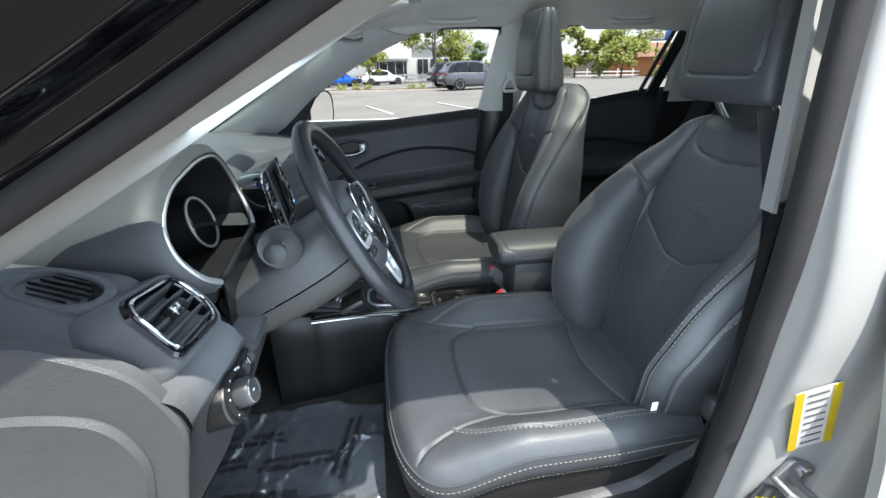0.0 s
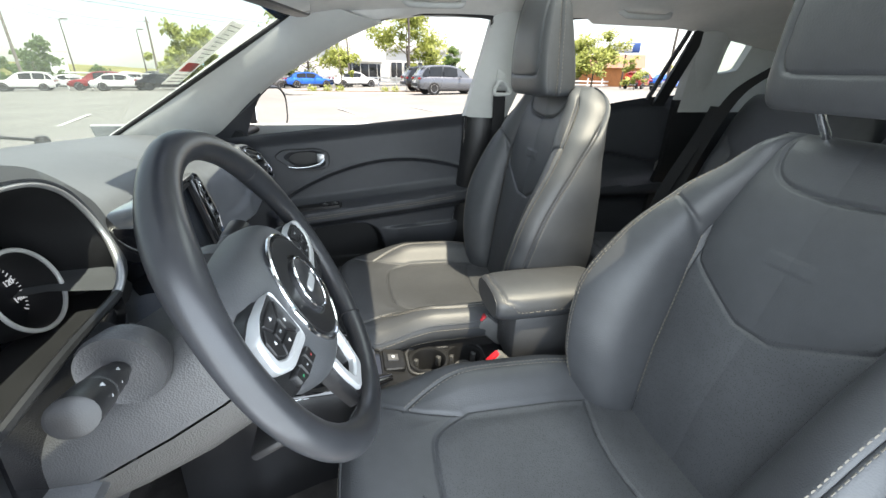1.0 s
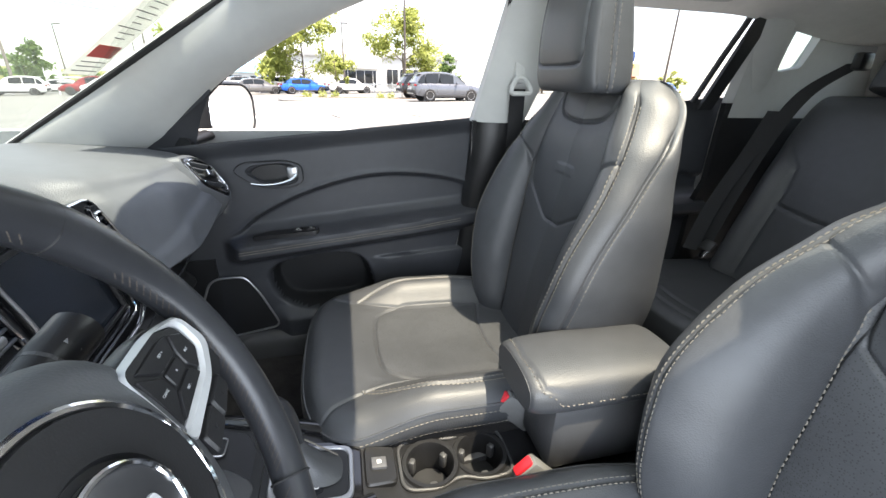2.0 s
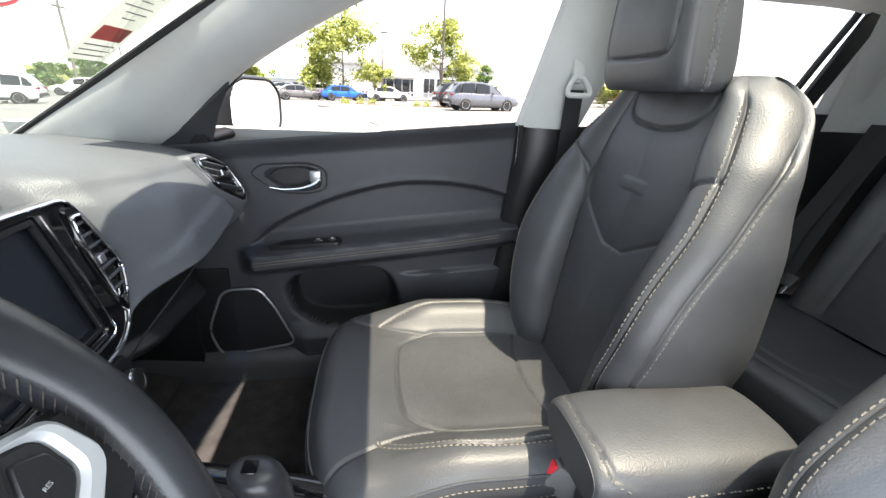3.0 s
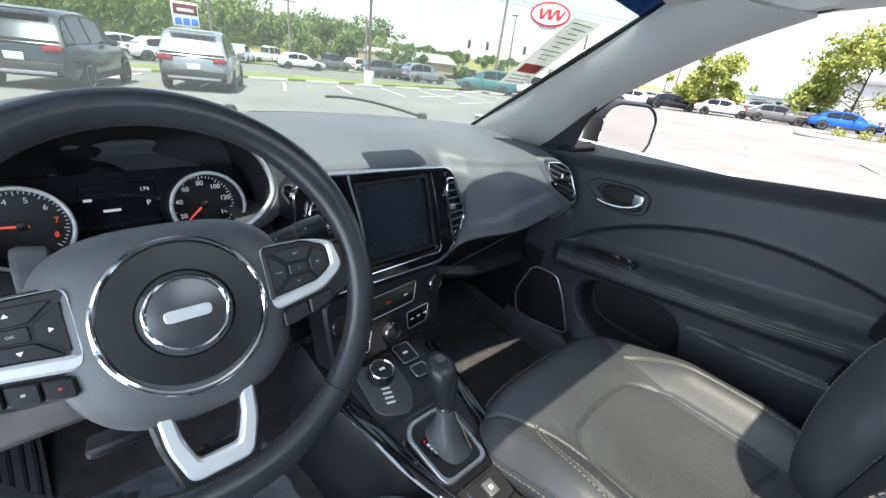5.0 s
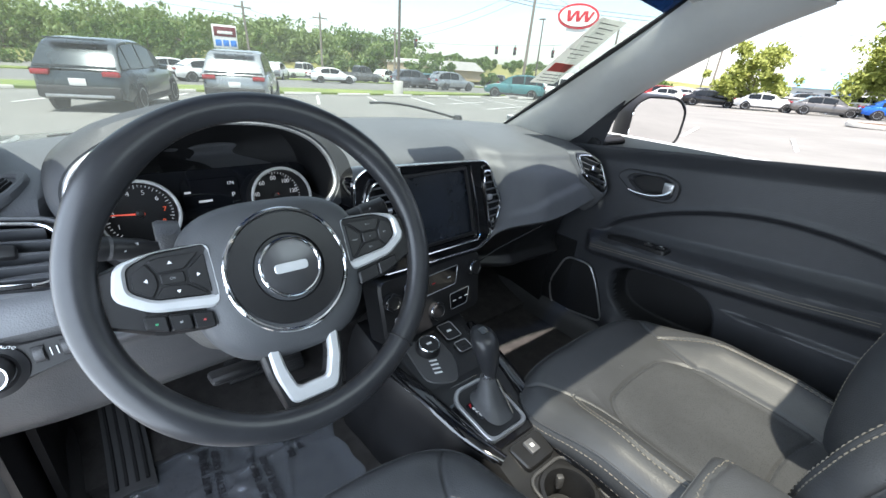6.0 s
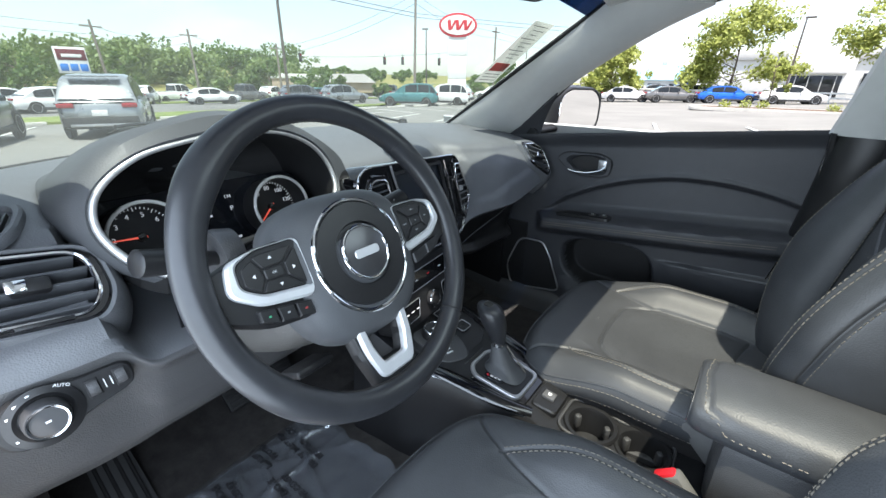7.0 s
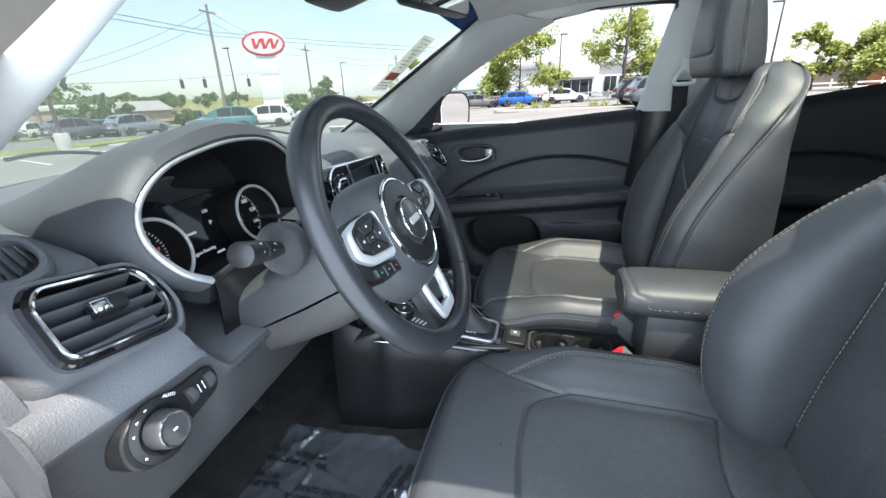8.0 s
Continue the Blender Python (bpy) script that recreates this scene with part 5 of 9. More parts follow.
# drive mode plate, dial, sockets
TP = basis((-0.135, CY, 0.642), (0, 1, 0), (-1, 0, 0.20))
plate = part("mode_plate", slab(round_poly([(-0.095, -0.075), (0.02, -0.085), (0.088, -0.055), (0.10, 0.075), (-0.10, 0.075)], 0.02), 0.02, TP, 0.003), PLASTIC_DARK, console, "black drive mode plate")
inlay = part("mode_inlay", slab(round_poly([(-0.085, -0.055), (-0.02, -0.085), (0.015, -0.03), (0.012, 0.05), (-0.075, 0.06)], 0.025, 5), 0.008, TP @ mv(0, 0, 0.003), 0.002), PLASTIC, plate)
dial = part("mode_dial", lathe([(0, 0), (0.028, 0), (0.027, 0.016), (0.024, 0.020), (0.0, 0.020)], TP @ mv(-0.030, 0.022, 0.003), 40), PLASTIC_DARK, plate, "round drive mode dial")
part("dial_ring", tube([TP @ mv(-0.030, 0.022, 0.0225) @ Vector((0.0235 * math.cos(a), 0.0235 * math.sin(a), 0)) for a in np.linspace(0, math.tau, 41)[:-1]], 0.0022, 6, closed=True), CHROME, dial)
part("dial_mark", box(-0.030, 0.022, 0.0235, 0.012, 0.005, 0.0008, 0, TP), WHITE_INK, dial)
for k in range(4):
    part("mode_mark", box(-0.035, -0.020 - k * 0.011, 0.0038, 0.018, 0.004, 0.0008, 0, TP @ Matrix.Rotation(-0.25, 4, "Z")), WHITE_INK, plate)
for ux, uy, uw, uh in ((0.050, 0.045, 0.042, 0.05), (0.052, -0.008, 0.036, 0.03)):
    ol = round_poly([(-uw / 2, -uh / 2), (uw / 2, -uh / 2), (uw / 2, uh / 2), (-uw / 2, uh / 2)], 0.007)
    s = part("socket_plate", slab(ol, 0.006, TP @ mv(ux, uy, 0.005), 0.0015), PLASTIC_DARK, plate, "black socket plate with silver edge")
    part("socket_edge", tube([TP @ mv(ux, uy, 0.0055) @ Vector((p.x, p.y, 0)) for p in ol], 0.0014, 5, closed=True), SATIN, s)
    part("socket_slot", box(ux, uy, 0.0052, 0.012, 0.006, 0.001, 0, TP), WHITE_INK if uh > 0.04 else RUBBER, s)
# gear lever
GS = basis((0.028, CY - 0.012, 0.619), (0, 1, 0), (-1, 0, 0.14))
ol = round_poly([(-0.052, -0.066), (0.052, -0.066), (0.056, 0.045), (0.035, 0.066), (-0.035, 0.066), (-0.056, 0.045)], 0.02, 5)
il = [Vector((p.x * 0.85, p.y * 0.87)) for p in ol]
surround = part("gear_surround", slab([Vector((p.x * 1.25, p.y * 1.22)) for p in ol], 0.02, GS @ mv(0, 0, -0.002), 0.003), PIANO, console, "piano black gear lever surround")
part("gear_frame", slab(ol, 0.008, GS @ mv(0, 0, 0.004), 0.002, hole=il), SATIN, surround, "satin silver frame")
part("gear_plate", slab(il, 0.004, GS @ mv(0, 0, 0.002), 0.001), PLASTIC_DARK, surround)
win = part("gear_window", slab(round_poly([(-0.009, -0.022), (0.009, -0.022), (0.009, 0.022), (-0.009, 0.022)], 0.009), 0.002, GS @ mv(-0.030, 0.004, 0.0035) @ Matrix.Rotation(0.15, 4, "Z"), 0.0005), SCREEN, surround)
for k, t in enumerate("PRND"):
    words("gear_letter", t, 0.0095, GS @ mv(-0.033 + 0.002 * k, 0.018 - k * 0.0085, 0.0042), RED_PLASTIC if k == 0 else LIT, win)
boot = []
for v in np.linspace(0, 1, 9):
    r = ring_points(lerp(0.034, 0.013, v**0.6), lerp(0.046, 0.014, v**0.6), 3.0, 40)
    w = 0.0022 * math.sin(v * 16)
    boot.append([GS @ Vector((p[0] * (1 + w * 12) + 0.006 + 0.012 * v, p[1] * (1 + w * 12) + 0.036 * v - 0.002, 0.004 + 0.044 * v)) for p in r])
part("gear_boot", skin(boot, close_u=True, caps=True), LEATHER, surround, "black leather gear boot")
part("boot_seam", tube([GS @ Vector((lerp(0.030, 0.027, v), lerp(-0.040, 0.016, v), 0.006 + 0.043 * v)) for v in np.linspace(0, 1, 8)], 0.0013, 5), THREAD, surround)
part("gear_collar", lathe([(0, -0.006), (0.0145, -0.006), (0.0150, 0.0), (0.0140, 0.006), (0, 0.006)], GS @ mv(0.018, 0.034, 0.051), 24), CHROME, surround, "chrome collar")
lever = []
for z, r in ((0.052, 0.013), (0.062, 0.0160), (0.076, 0.0200), (0.094, 0.0245), (0.110, 0.0265), (0.121, 0.0262), (0.128, 0.0235), (0.132, 0.018), (0.134, 0.010), (0.1345, 0.003)):
    lever.append([GS @ Vector((0.018 + 0.002 + r * math.cos(a), 0.034 + (z - 0.052) * 0.52 + r * 1.22 * math.sin(a), z)) for a in np.linspace(0, math.tau, 29)[:-1]])
gk = part("gear_knob", skin(lever, close_u=True, caps=True), WHEEL_SKIN, surround, "black leather gear knob")
part("knob_badge", slab(round_poly([(-0.010, -0.009), (0.010, -0.009), (0.010, 0.009), (-0.010, 0.009)], 0.004), 0.002, GS @ mv(0.020, 0.077, 0.1352), 0.0006), PIANO, gk)
# park brake switch
PB = basis((0.135, CY - 0.002, 0.600), (0, 1, 0), (-1, 0, 0.12))
sw = part("park_brake_switch", slab(round_poly([(-0.036, -0.030), (0.036, -0.030), (0.040, 0.024), (-0.040, 0.024)], 0.010), 0.012, PB @ mv(0, 0, 0.004), 0.003), PLASTIC_DARK, console, "black switch pad with park brake key")
part("brake_key", box(0.0, 0.0, 0.006, 0.022, 0.026, 0.008, 0.002, PB), mat("grey_key", (0.09, 0.09, 0.095), 0.4), sw)
part("key_mark", box(0.0, 0.0, 0.0105, 0.007, 0.007, 0.0006, 0, PB), WHITE_INK, sw)
# cup holders
outline = round_poly([(0.172, -0.050), (0.235, -0.056), (0.274, -0.036), (0.315, -0.052), (0.374, -0.045), (0.374, 0.052), (0.315, 0.058), (0.274, 0.042), (0.235, 0.052), (0.172, 0.046)], 0.024, 6)
part("cup_rim", tube([(p.x, CY + p.y, 0.5885 - 0.059 * (p.x - 0.172)) for p in outline], 0.0032, 8, closed=True), PLASTIC, console, "moulded rim round two cup holders")
for cx, cy, r in CUPS:
    z = interp(cx, ((0.18, 0.585), (0.40, 0.572))) + 0.002
    c = part("cup_holder", lathe([(r + 0.010, -0.001), (r + 0.007, 0.004), (r, 0.003), (r - 0.003, -0.004), (r - 0.006, -0.062), (0.0, -0.064)], mv(cx, cy, z), 40, cap=False), PLASTIC_DARK, console, "deep round cup holder")
    part("cup_insert", lathe([(r - 0.0065, -0.060), (r - 0.008, -0.056), (0.0, -0.058)], mv(cx, cy, z), 36, cap=False), RUBBER, c)
    for a in (0.6, 2.6, 4.7):
        part("cup_tab", box(r - 0.008, 0, -0.022, 0.012, 0.014, 0.030, 0.004, mv(cx, cy, z) @ Matrix.Rotation(a, 4, "Z")), PLASTIC, c)
# bin and armrest
part("console_bin", box(0.545, 0.012, 0.655, 0.25, 0.118, 0.15, 0.02), PLASTIC, console)
ARM_X0, ARM_X1, ARM_Y, ARM_HW, ARM_Z = 0.372, 0.665, 0.022, 0.084, 0.788
nv, nu = 80, 150
xs = ARM_X0 + (ARM_X1 - ARM_X0) * (0.5 - 0.5 * np.cos(np.linspace(0, math.pi, nv)))
grid, flat, face = np.zeros((nv, nu, 3)), np.zeros((nv, nu, 2)), np.zeros((nv, nu), bool)
for i, x in enumerate(xs):
    f = abs(2 * (x - ARM_X0) / (ARM_X1 - ARM_X0) - 1)
    e = max(0.03, (1 - f**4)) ** (1 / 4)
    r = ring_points(ARM_HW * (0.70 + 0.30 * e), 0.040 * (0.50 + 0.50 * e), 3.0, nu)
    r[:, 0] *= np.where(r[:, 1] < 0, 1 - 0.12 * (r[:, 1] / 0.040) ** 2, 1)
    grid[i] = np.stack([np.full(nu, x), ARM_Y + r[:, 0], ARM_Z - 0.040 + r[:, 1] + 0.006 * (1 - (r[:, 0] / ARM_HW) ** 2) * (r[:, 1] > 0)], 1)
    flat[i] = np.stack([r[:, 0], np.full(nu, x)], 1)
    face[i] = r[:, 1] > 0
seam = [(-0.080, ARM_X1 - 0.01), (-0.083, ARM_X1 - 0.06), (-0.083, ARM_X0 + 0.06), (-0.070, ARM_X0 + 0.022), (0.0, ARM_X0 + 0.014), (0.070, ARM_X0 + 0.022), (0.083, ARM_X0 + 0.06), (0.083, ARM_X1 - 0.06)]
gapd = seam_gap(flat, [seam])
grid[..., 2] -= np.where(face, 0.003 * np.exp(-((gapd / 0.003) ** 2)), 0)
rest = sheet_mesh("armrest", grid, LEATHER, console, "padded black leather armrest lid")
stitches("stitching", grid, flat, face, [seam], rest, THREAD, offsets=(-0.005,), gap=0.008, long=0.005)


BUCKLE_GREY = mat("grey_buckle_plastic", (0.13, 0.13, 0.127), 0.5, vary=0.1, scale=20, grain=0.1, grain_scale=600)


def buckle(at, tilt, label):
    b = thing("seat_belt_buckle", label, "seat belt buckle", "seat belt buckles", at=at)
    body = part("buckle_body", box(0, 0, 0, 0.048, 0.028, 0.10, 0.008), BUCKLE_GREY, b, "grey plastic buckle body")
    part("release_button", box(0.0, 0, 0.047, 0.036, 0.018, 0.014, 0.004), RED_PLASTIC, b, "red release button")
    part("buckle_stem", box(0.0, 0, -0.075, 0.026, 0.012, 0.09, 0.004), PLASTIC_DARK, b)
    b.matrix_basis = Matrix.Translation(at) @ tilt
    return b


buckle((0.400, -0.062, 0.596), Matrix.Rotation(radians(-43), 4, "Y"), "grey seat belt buckle with red button beside the driver's seat")
buckle((0.412, 0.070, 0.617), Matrix.Rotation(radians(-45), 4, "Y"), "grey seat belt buckle with red button beside the passenger seat")
for ys, lab in ((-0.105, "driver"), (0.115, "passenger")):
    s = part("buckle_sleeve", tube(spline([(0.30, ys, 0.535), (0.36, ys, 0.55), (0.40, ys, 0.565)], 5), 0.022, 12, flat=0.8), PLASTIC_DARK, front_driver if ys < 0 else front_passenger)
    s.matrix_parent_inverse = s.parent.matrix_basis.inverted()

# ---- passenger door ----
door = thing("door_1", "black passenger front door trim with padded armrest and silver handle", "car door", kind="structure")


def belt(x):
    return 1.036 + 0.082 * (x + 0.4) / 0.9


def bow(x):
    return 0.712 + 0.018 * (x / 0.5)


CURVE = ((-0.26, 0.775), (-0.20, 0.79), (-0.13, 0.845), (0.0, 0.905), (0.15, 0.945), (0.28, 0.952), (0.40, 0.938), (0.50, 0.912))
def arm_top(x):
    return 0.7855 + 0.091 * x - 0.012 * max(0, x - 0.4)


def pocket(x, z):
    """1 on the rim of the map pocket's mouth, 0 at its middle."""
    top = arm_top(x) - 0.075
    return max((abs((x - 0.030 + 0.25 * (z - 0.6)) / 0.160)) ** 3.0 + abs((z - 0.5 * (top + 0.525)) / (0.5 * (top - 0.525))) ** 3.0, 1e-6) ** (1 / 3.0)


SMOOTH = tuple((p.x, p.z) for p in spline([(x, 0, z) for x, z in CURVE], 12))
nx, nz = 190, 170
grid = np.zeros((nx, nz, 3))
for i, x in enumerate(np.linspace(-0.46, 0.515, nx)):
    b, cz = belt(x), interp(x, SMOOTH)
    arm_z = arm_top(x)
    on = step(-0.245, -0.185, x)
    for j, v in enumerate(np.linspace(0, 1, nz)):
        z = lerp(b, 0.40, v)
        y = bow(x) + 0.004 - 0.022 * step(b - 0.05, b, z)
        y += 0.026 * on * step(cz + 0.005, cz - 0.012, z) * (1 - step(arm_z + 0.045, arm_z + 0.008, z)) - 0.004 * on * math.exp(-(((z - cz - 0.008) / 0.006) ** 2))
        y += -0.064 * on * step(arm_z + 0.018, arm_z + 0.001, z) * (1 - step(arm_z - 0.030, arm_z - 0.075, z)) * (1 - 0.25 * step(0.3, 0.5, x))
        r = pocket(x, z)
        y += 0.075 * (1 - step(0.82, 1.0, r))
        y -= 0.034 * step(0.55, 0.50, z) * step(-0.15, -0.08, x)
        fold = lerp(0.685, 0.70, (x - 0.18) / 0.3)
        y -= 0.012 * step(0.17, 0.24, x) * step(fold + 0.004, fold - 0.006, z) * (1 - step(fold - 0.02, fold - 0.16, z))
        y += 0.024 * (1 - step(0.75, 1.1, math.hypot((x + 0.084) / 0.064, (z - 0.962) / 0.027)))
        grid[i, j] = (x, y, z)
panel = sheet_mesh("door_panel", grid, DOOR_SKIN, door, closed=False)
# near-black faces inside the pocket paint in the shade of its recess
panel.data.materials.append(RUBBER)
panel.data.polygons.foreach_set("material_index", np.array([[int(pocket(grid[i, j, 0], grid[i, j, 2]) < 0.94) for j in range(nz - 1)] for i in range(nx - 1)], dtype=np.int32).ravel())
# armrest stitching and switch plate
line = [(x, bow(x) + 0.0015 - 0.064 * (1 - 0.25 * step(0.3, 0.5, x)), arm_top(x) - 0.012) for x in np.linspace(-0.19, 0.46, 60)]
for k in (0, 1):
    part("armrest_thread", tube([(x, y + 0.001, z - 0.007 * k) for x, y, z in line], 0.0011, 5), THREAD, door)
DS = basis((-0.06, bow(0) - 0.028, 0.800), (1, 0, 0.07), (0, 1, 0.10))
swp = part("window_switch_plate", slab(round_poly([(-0.10, -0.010), (0.085, -0.020), (0.09, 0.016), (-0.06, 0.018)], 0.012), 0.02, DS, 0.002), PLASTIC_DARK, door, "black window switch plate")
for k in range(2):
    part("window_switch", box(0.03 + 0.036 * k, 0.0, 0.003, 0.024, 0.016, 0.008, 0.003, DS), PLASTIC_DARK, swp)
    part("switch_mark", box(0.03 + 0.036 * k, -0.002, 0.0072, 0.008, 0.003, 0.0006, 0, DS), WHITE_INK, swp)
# inner handle
HB = basis((-0.092, bow(-0.09) + 0.004, 0.962), (1, 0.02, 0.01), (0, 0, 1))
ol = round_poly([(-0.098, 0.012), (-0.070, 0.036), (0.05, 0.040), (0.092, 0.022), (0.088, -0.030), (0.05, -0.040), (-0.03, -0.040)], [0.02, 0.03, 0.03, 0.02, 0.02, 0.03, 0.04], 5)
hl = [Vector((p.x * 0.72 + 0.008, p.y * 0.72)) for p in ol]
cup = part("handle_surround", slab(ol, 0.014, HB @ mv(0, 0, 0.006), 0.004, hole=hl), DOOR_SKIN, door, "black door handle surround")
part("handle_line", tube([HB @ Vector((p.x * 0.97, p.y * 0.97, 0.006)) for p in ol], 0.0014, 5, closed=True), PLASTIC_DARK, cup)
part("handle_well", slab([Vector((p.x * 1.02, p.y * 1.02)) for p in hl], 0.003, HB @ mv(0, 0, -0.014), 0.0008), PLASTIC_DARK, cup)
hp = [HB @ Vector(p) for p in ((-0.050, -0.022, 0.008), (-0.02, -0.026, 0.012), (0.02, -0.024, 0.014), (0.055, -0.014, 0.014), (0.072, 0.0, 0.012))]
hd = part("door_handle", tube(spline(hp, 6), [0.004 + 0.004 * (i / 24) for i in range(25)], 10, flat=0.8), CHROME, cup, "silver door handle")
part("lock_tab", box(0.062, 0.006, 0.010, 0.028, 0.030, 0.012, 0.004, HB), SATIN, cup, "silver lock tab")
# speaker
SP = basis((-0.225, bow(-0.22) - 0.004, 0.555), (1, 0, 0), (0, 0, 1))
ol = [p * 1.1 for p in round_poly([(-0.062, 0.094), (0.024, 0.096), (0.055, 0.045), (0.100, -0.068), (-0.085, -0.098), (-0.108, -0.02)], [0.03, 0.02, 0.02, 0.025, 0.03, 0.03], 5)]
sp = part("speaker", slab(ol, 0.012, SP, 0.003), mat("speaker_mesh", (0.010, 0.010, 0.011), 0.6, vary=0.3, scale=200, grain=0.6, grain_scale=1500), door, "dark speaker grille with silver rim")
part("speaker_rim", tube([SP @ Vector((p.x, p.y, 0.002)) for p in ol], 0.0034, 8, closed=True), SATIN, sp)
# door edge seal
part("door_seal", tube(spline([(0.492, 0.690, 1.112), (0.500, 0.715, 1.0), (0.495, 0.735, 0.85), (0.46, 0.742, 0.66), (0.40, 0.742, 0.50)], 8), 0.007, 8), RUBBER, door)
part("seal_line", tube(spline([(0.484, 0.688, 1.112), (0.492, 0.708, 1.0), (0.487, 0.726, 0.85), (0.452, 0.733, 0.66), (0.39, 0.735, 0.50)], 8), 0.0014, 6), CHROME, door)
# mirror sail
part("mirror_sail", thick([[(p[0], p[1], p[2]) for p in r] for r in (((-0.375, 0.705, 1.040), (-0.32, 0.715, 1.042), (-0.265, 0.722, 1.046)), ((-0.30, 0.690, 1.10), (-0.265, 0.695, 1.11), (-0.235, 0.70, 1.12)), ((-0.215, 0.665, 1.165), (-0.205, 0.666, 1.175), (-0.195, 0.667, 1.185)))], 0.01), DOOR_SKIN, door, "black triangular mirror sail")

# wing mirror
MC = Vector((-0.211, 0.910, 1.112))
MB = basis(MC, (0.42, 0.90, 0.0), (0.05, 0.0, 1))
mir = thing("wing_mirror", "passenger wing mirror in a dark plastic housing", "wing mirror")
shape = round_poly([(-0.108, -0.070), (0.070, -0.082), (0.100, -0.045), (0.098, 0.045), (0.060, 0.082), (-0.070, 0.084), (-0.108, 0.050)], [0.03, 0.06, 0.05, 0.05, 0.06, 0.05, 0.04], 7)
rows = []
for k, d in ((0.93, 0.010), (0.97, 0.016), (1.0, 0.014), (1.03, 0.0), (1.04, -0.03), (0.95, -0.065), (0.74, -0.09), (0.3, -0.102)):
    rows.append([MB @ Vector((p.x * k, p.y * k, d)) for p in shape])
part("mirror_housing", skin(rows, close_u=True, caps=True), PLASTIC_DARK, mir, "dark mirror housing")
part("mirror_pane", slab([Vector((p.x * 0.92, p.y * 0.92)) for p in shape], 0.004, MB @ mv(0, 0, 0.013), 0.001), MIRROR, mir, "mirror glass")
part("mirror_foot", tube(spline([(-0.29, 0.70, 1.05), (-0.275, 0.76, 1.055), (-0.245, 0.83, 1.06)], 6), 0.022, 12, flat=0.7), PLASTIC_DARK, mir)

# ---- pillars and roof, passenger side mirrored for the driver's side ----
EDGE_IN = ((-0.66, 0.66, 1.035), (-0.60, 0.645, 1.068), (-0.40, 0.625, 1.192), (-0.158, 0.595, 1.345), (0.02, 0.56, 1.432))
EDGE_OUT = ((-0.40, 0.712, 1.035), (-0.32, 0.706, 1.070), (-0.172, 0.668, 1.205), (0.042, 0.628, 1.330), (0.19, 0.608, 1.395))
EDGE_DRIVER = ((-0.44, 0.672, 1.060), (-0.385, 0.664, 1.095), (-0.185, 0.660, 1.208), (0.056, 0.645, 1.350), (0.19, 0.62, 1.402))
for sgn in (1, -1):
    a, b = spline(EDGE_IN, 10), spline(EDGE_OUT if sgn > 0 else EDGE_DRIVER, 10)
    rows = []
    for p, q in zip(a, b):
        n = Vector((0.25, -0.75, -0.35)) * 0.028
        rows.append([(r.x, sgn * r.y, r.z) for r in ((p + Vector((-0.012, 0.01, 0))), p, p.lerp(q, 0.15) + n * 0.55, p.lerp(q, 0.5) + n, p.lerp(q, 0.85) + n * 0.55, q, q + Vector((0.0, 0.02, 0.0)))])
    if sgn < 0:
        rows = [r[:-1] + [(q.x, -q.y - 0.02, q.z + 0.008), (q.x, -q.y - 0.042, q.z + 0.020), (q.x, -q.y - 0.06, q.z + 0.025)] for r, q in zip(rows, b)]
    rows = [[tuple(v) for v in spline(r, 4)] for r in rows]
    pil = part("a_pillar_trim", thick(rows, 0.006), TRIM_GREY, None)
    tagged(pil, "pale grey windscreen pillar trim", "pillar trim", kind="structure")
    # B-pillar
    rows = []
    for z in np.linspace(1.108, 1.44, 16):
        y = lerp(0.695, 0.60, (z - 1.108) / 0.332)
        x0 = lerp(0.492, 0.555, (z - 1.108) / 0.332) + (0.03 if sgn < 0 else 0)
        w = lerp(0.16, 0.20, (z - 1.108) / 0.332)
        rows.append([(x0 - 0.004, sgn * (y + 0.02), z), (x0, sgn * y, z), (x0 + 0.02, sgn * (y - 0.012), z), (x0 + w * 0.5, sgn * (y - 0.028), z), (x0 + w - 0.02, sgn * (y - 0.012), z), (x0 + w, sgn * (y + 0.02), z)])
    bp = part("b_pillar_upper", thick(rows, 0.006), TRIM_GREY, None)
    tagged(bp, "pale grey upper centre pillar trim", "pillar trim", kind="structure")
    rows = []
    for z in np.linspace(0.44, 1.110, 20):
        y = lerp(0.735, 0.696, step(0.7, 1.11, z))
        x0 = lerp(0.452, 0.494, step(0.45, 1.1, z)) + (0.035 if sgn < 0 else 0)
        w = lerp(0.26, 0.16, step(0.45, 1.0, z))
        rows.append([(x0 - 0.004, sgn * (y + 0.02), z), (x0, sgn * y, z), (x0 + 0.02, sgn * (y - 0.016), z), (x0 + w * 0.5, sgn * (y - 0.034), z), (x0 + w - 0.02, sgn * (y - 0.016), z), (x0 + w, sgn * (y + 0.02), z)])
    bl = part("b_pillar_lower", thick(rows, 0.006), PLASTIC_DARK, None)
    tagged(bl, "black lower centre pillar trim", "pillar trim", kind="structure")
    # C-pillar and quarter
    rows = []
    for k in np.linspace(0, 1, 14):
        rows.append([(lerp(1.395, 1.36, k) + d, sgn * lerp(0.69 - e, 0.60 - e, k), lerp(1.135, 1.45, k)) for d, e in ((-0.03, -0.02), (0, 0), (0.03, 0.012), (0.06, 0.014), (0.085, 0.008))])
    cp = part("c_pillar_trim", thick(rows, 0.006), TRIM_GREY, None)
    tagged(cp, "pale grey rear pillar trim", "pillar trim", kind="structure")
    # black frames round the windows
    if sgn < 0:
        continue
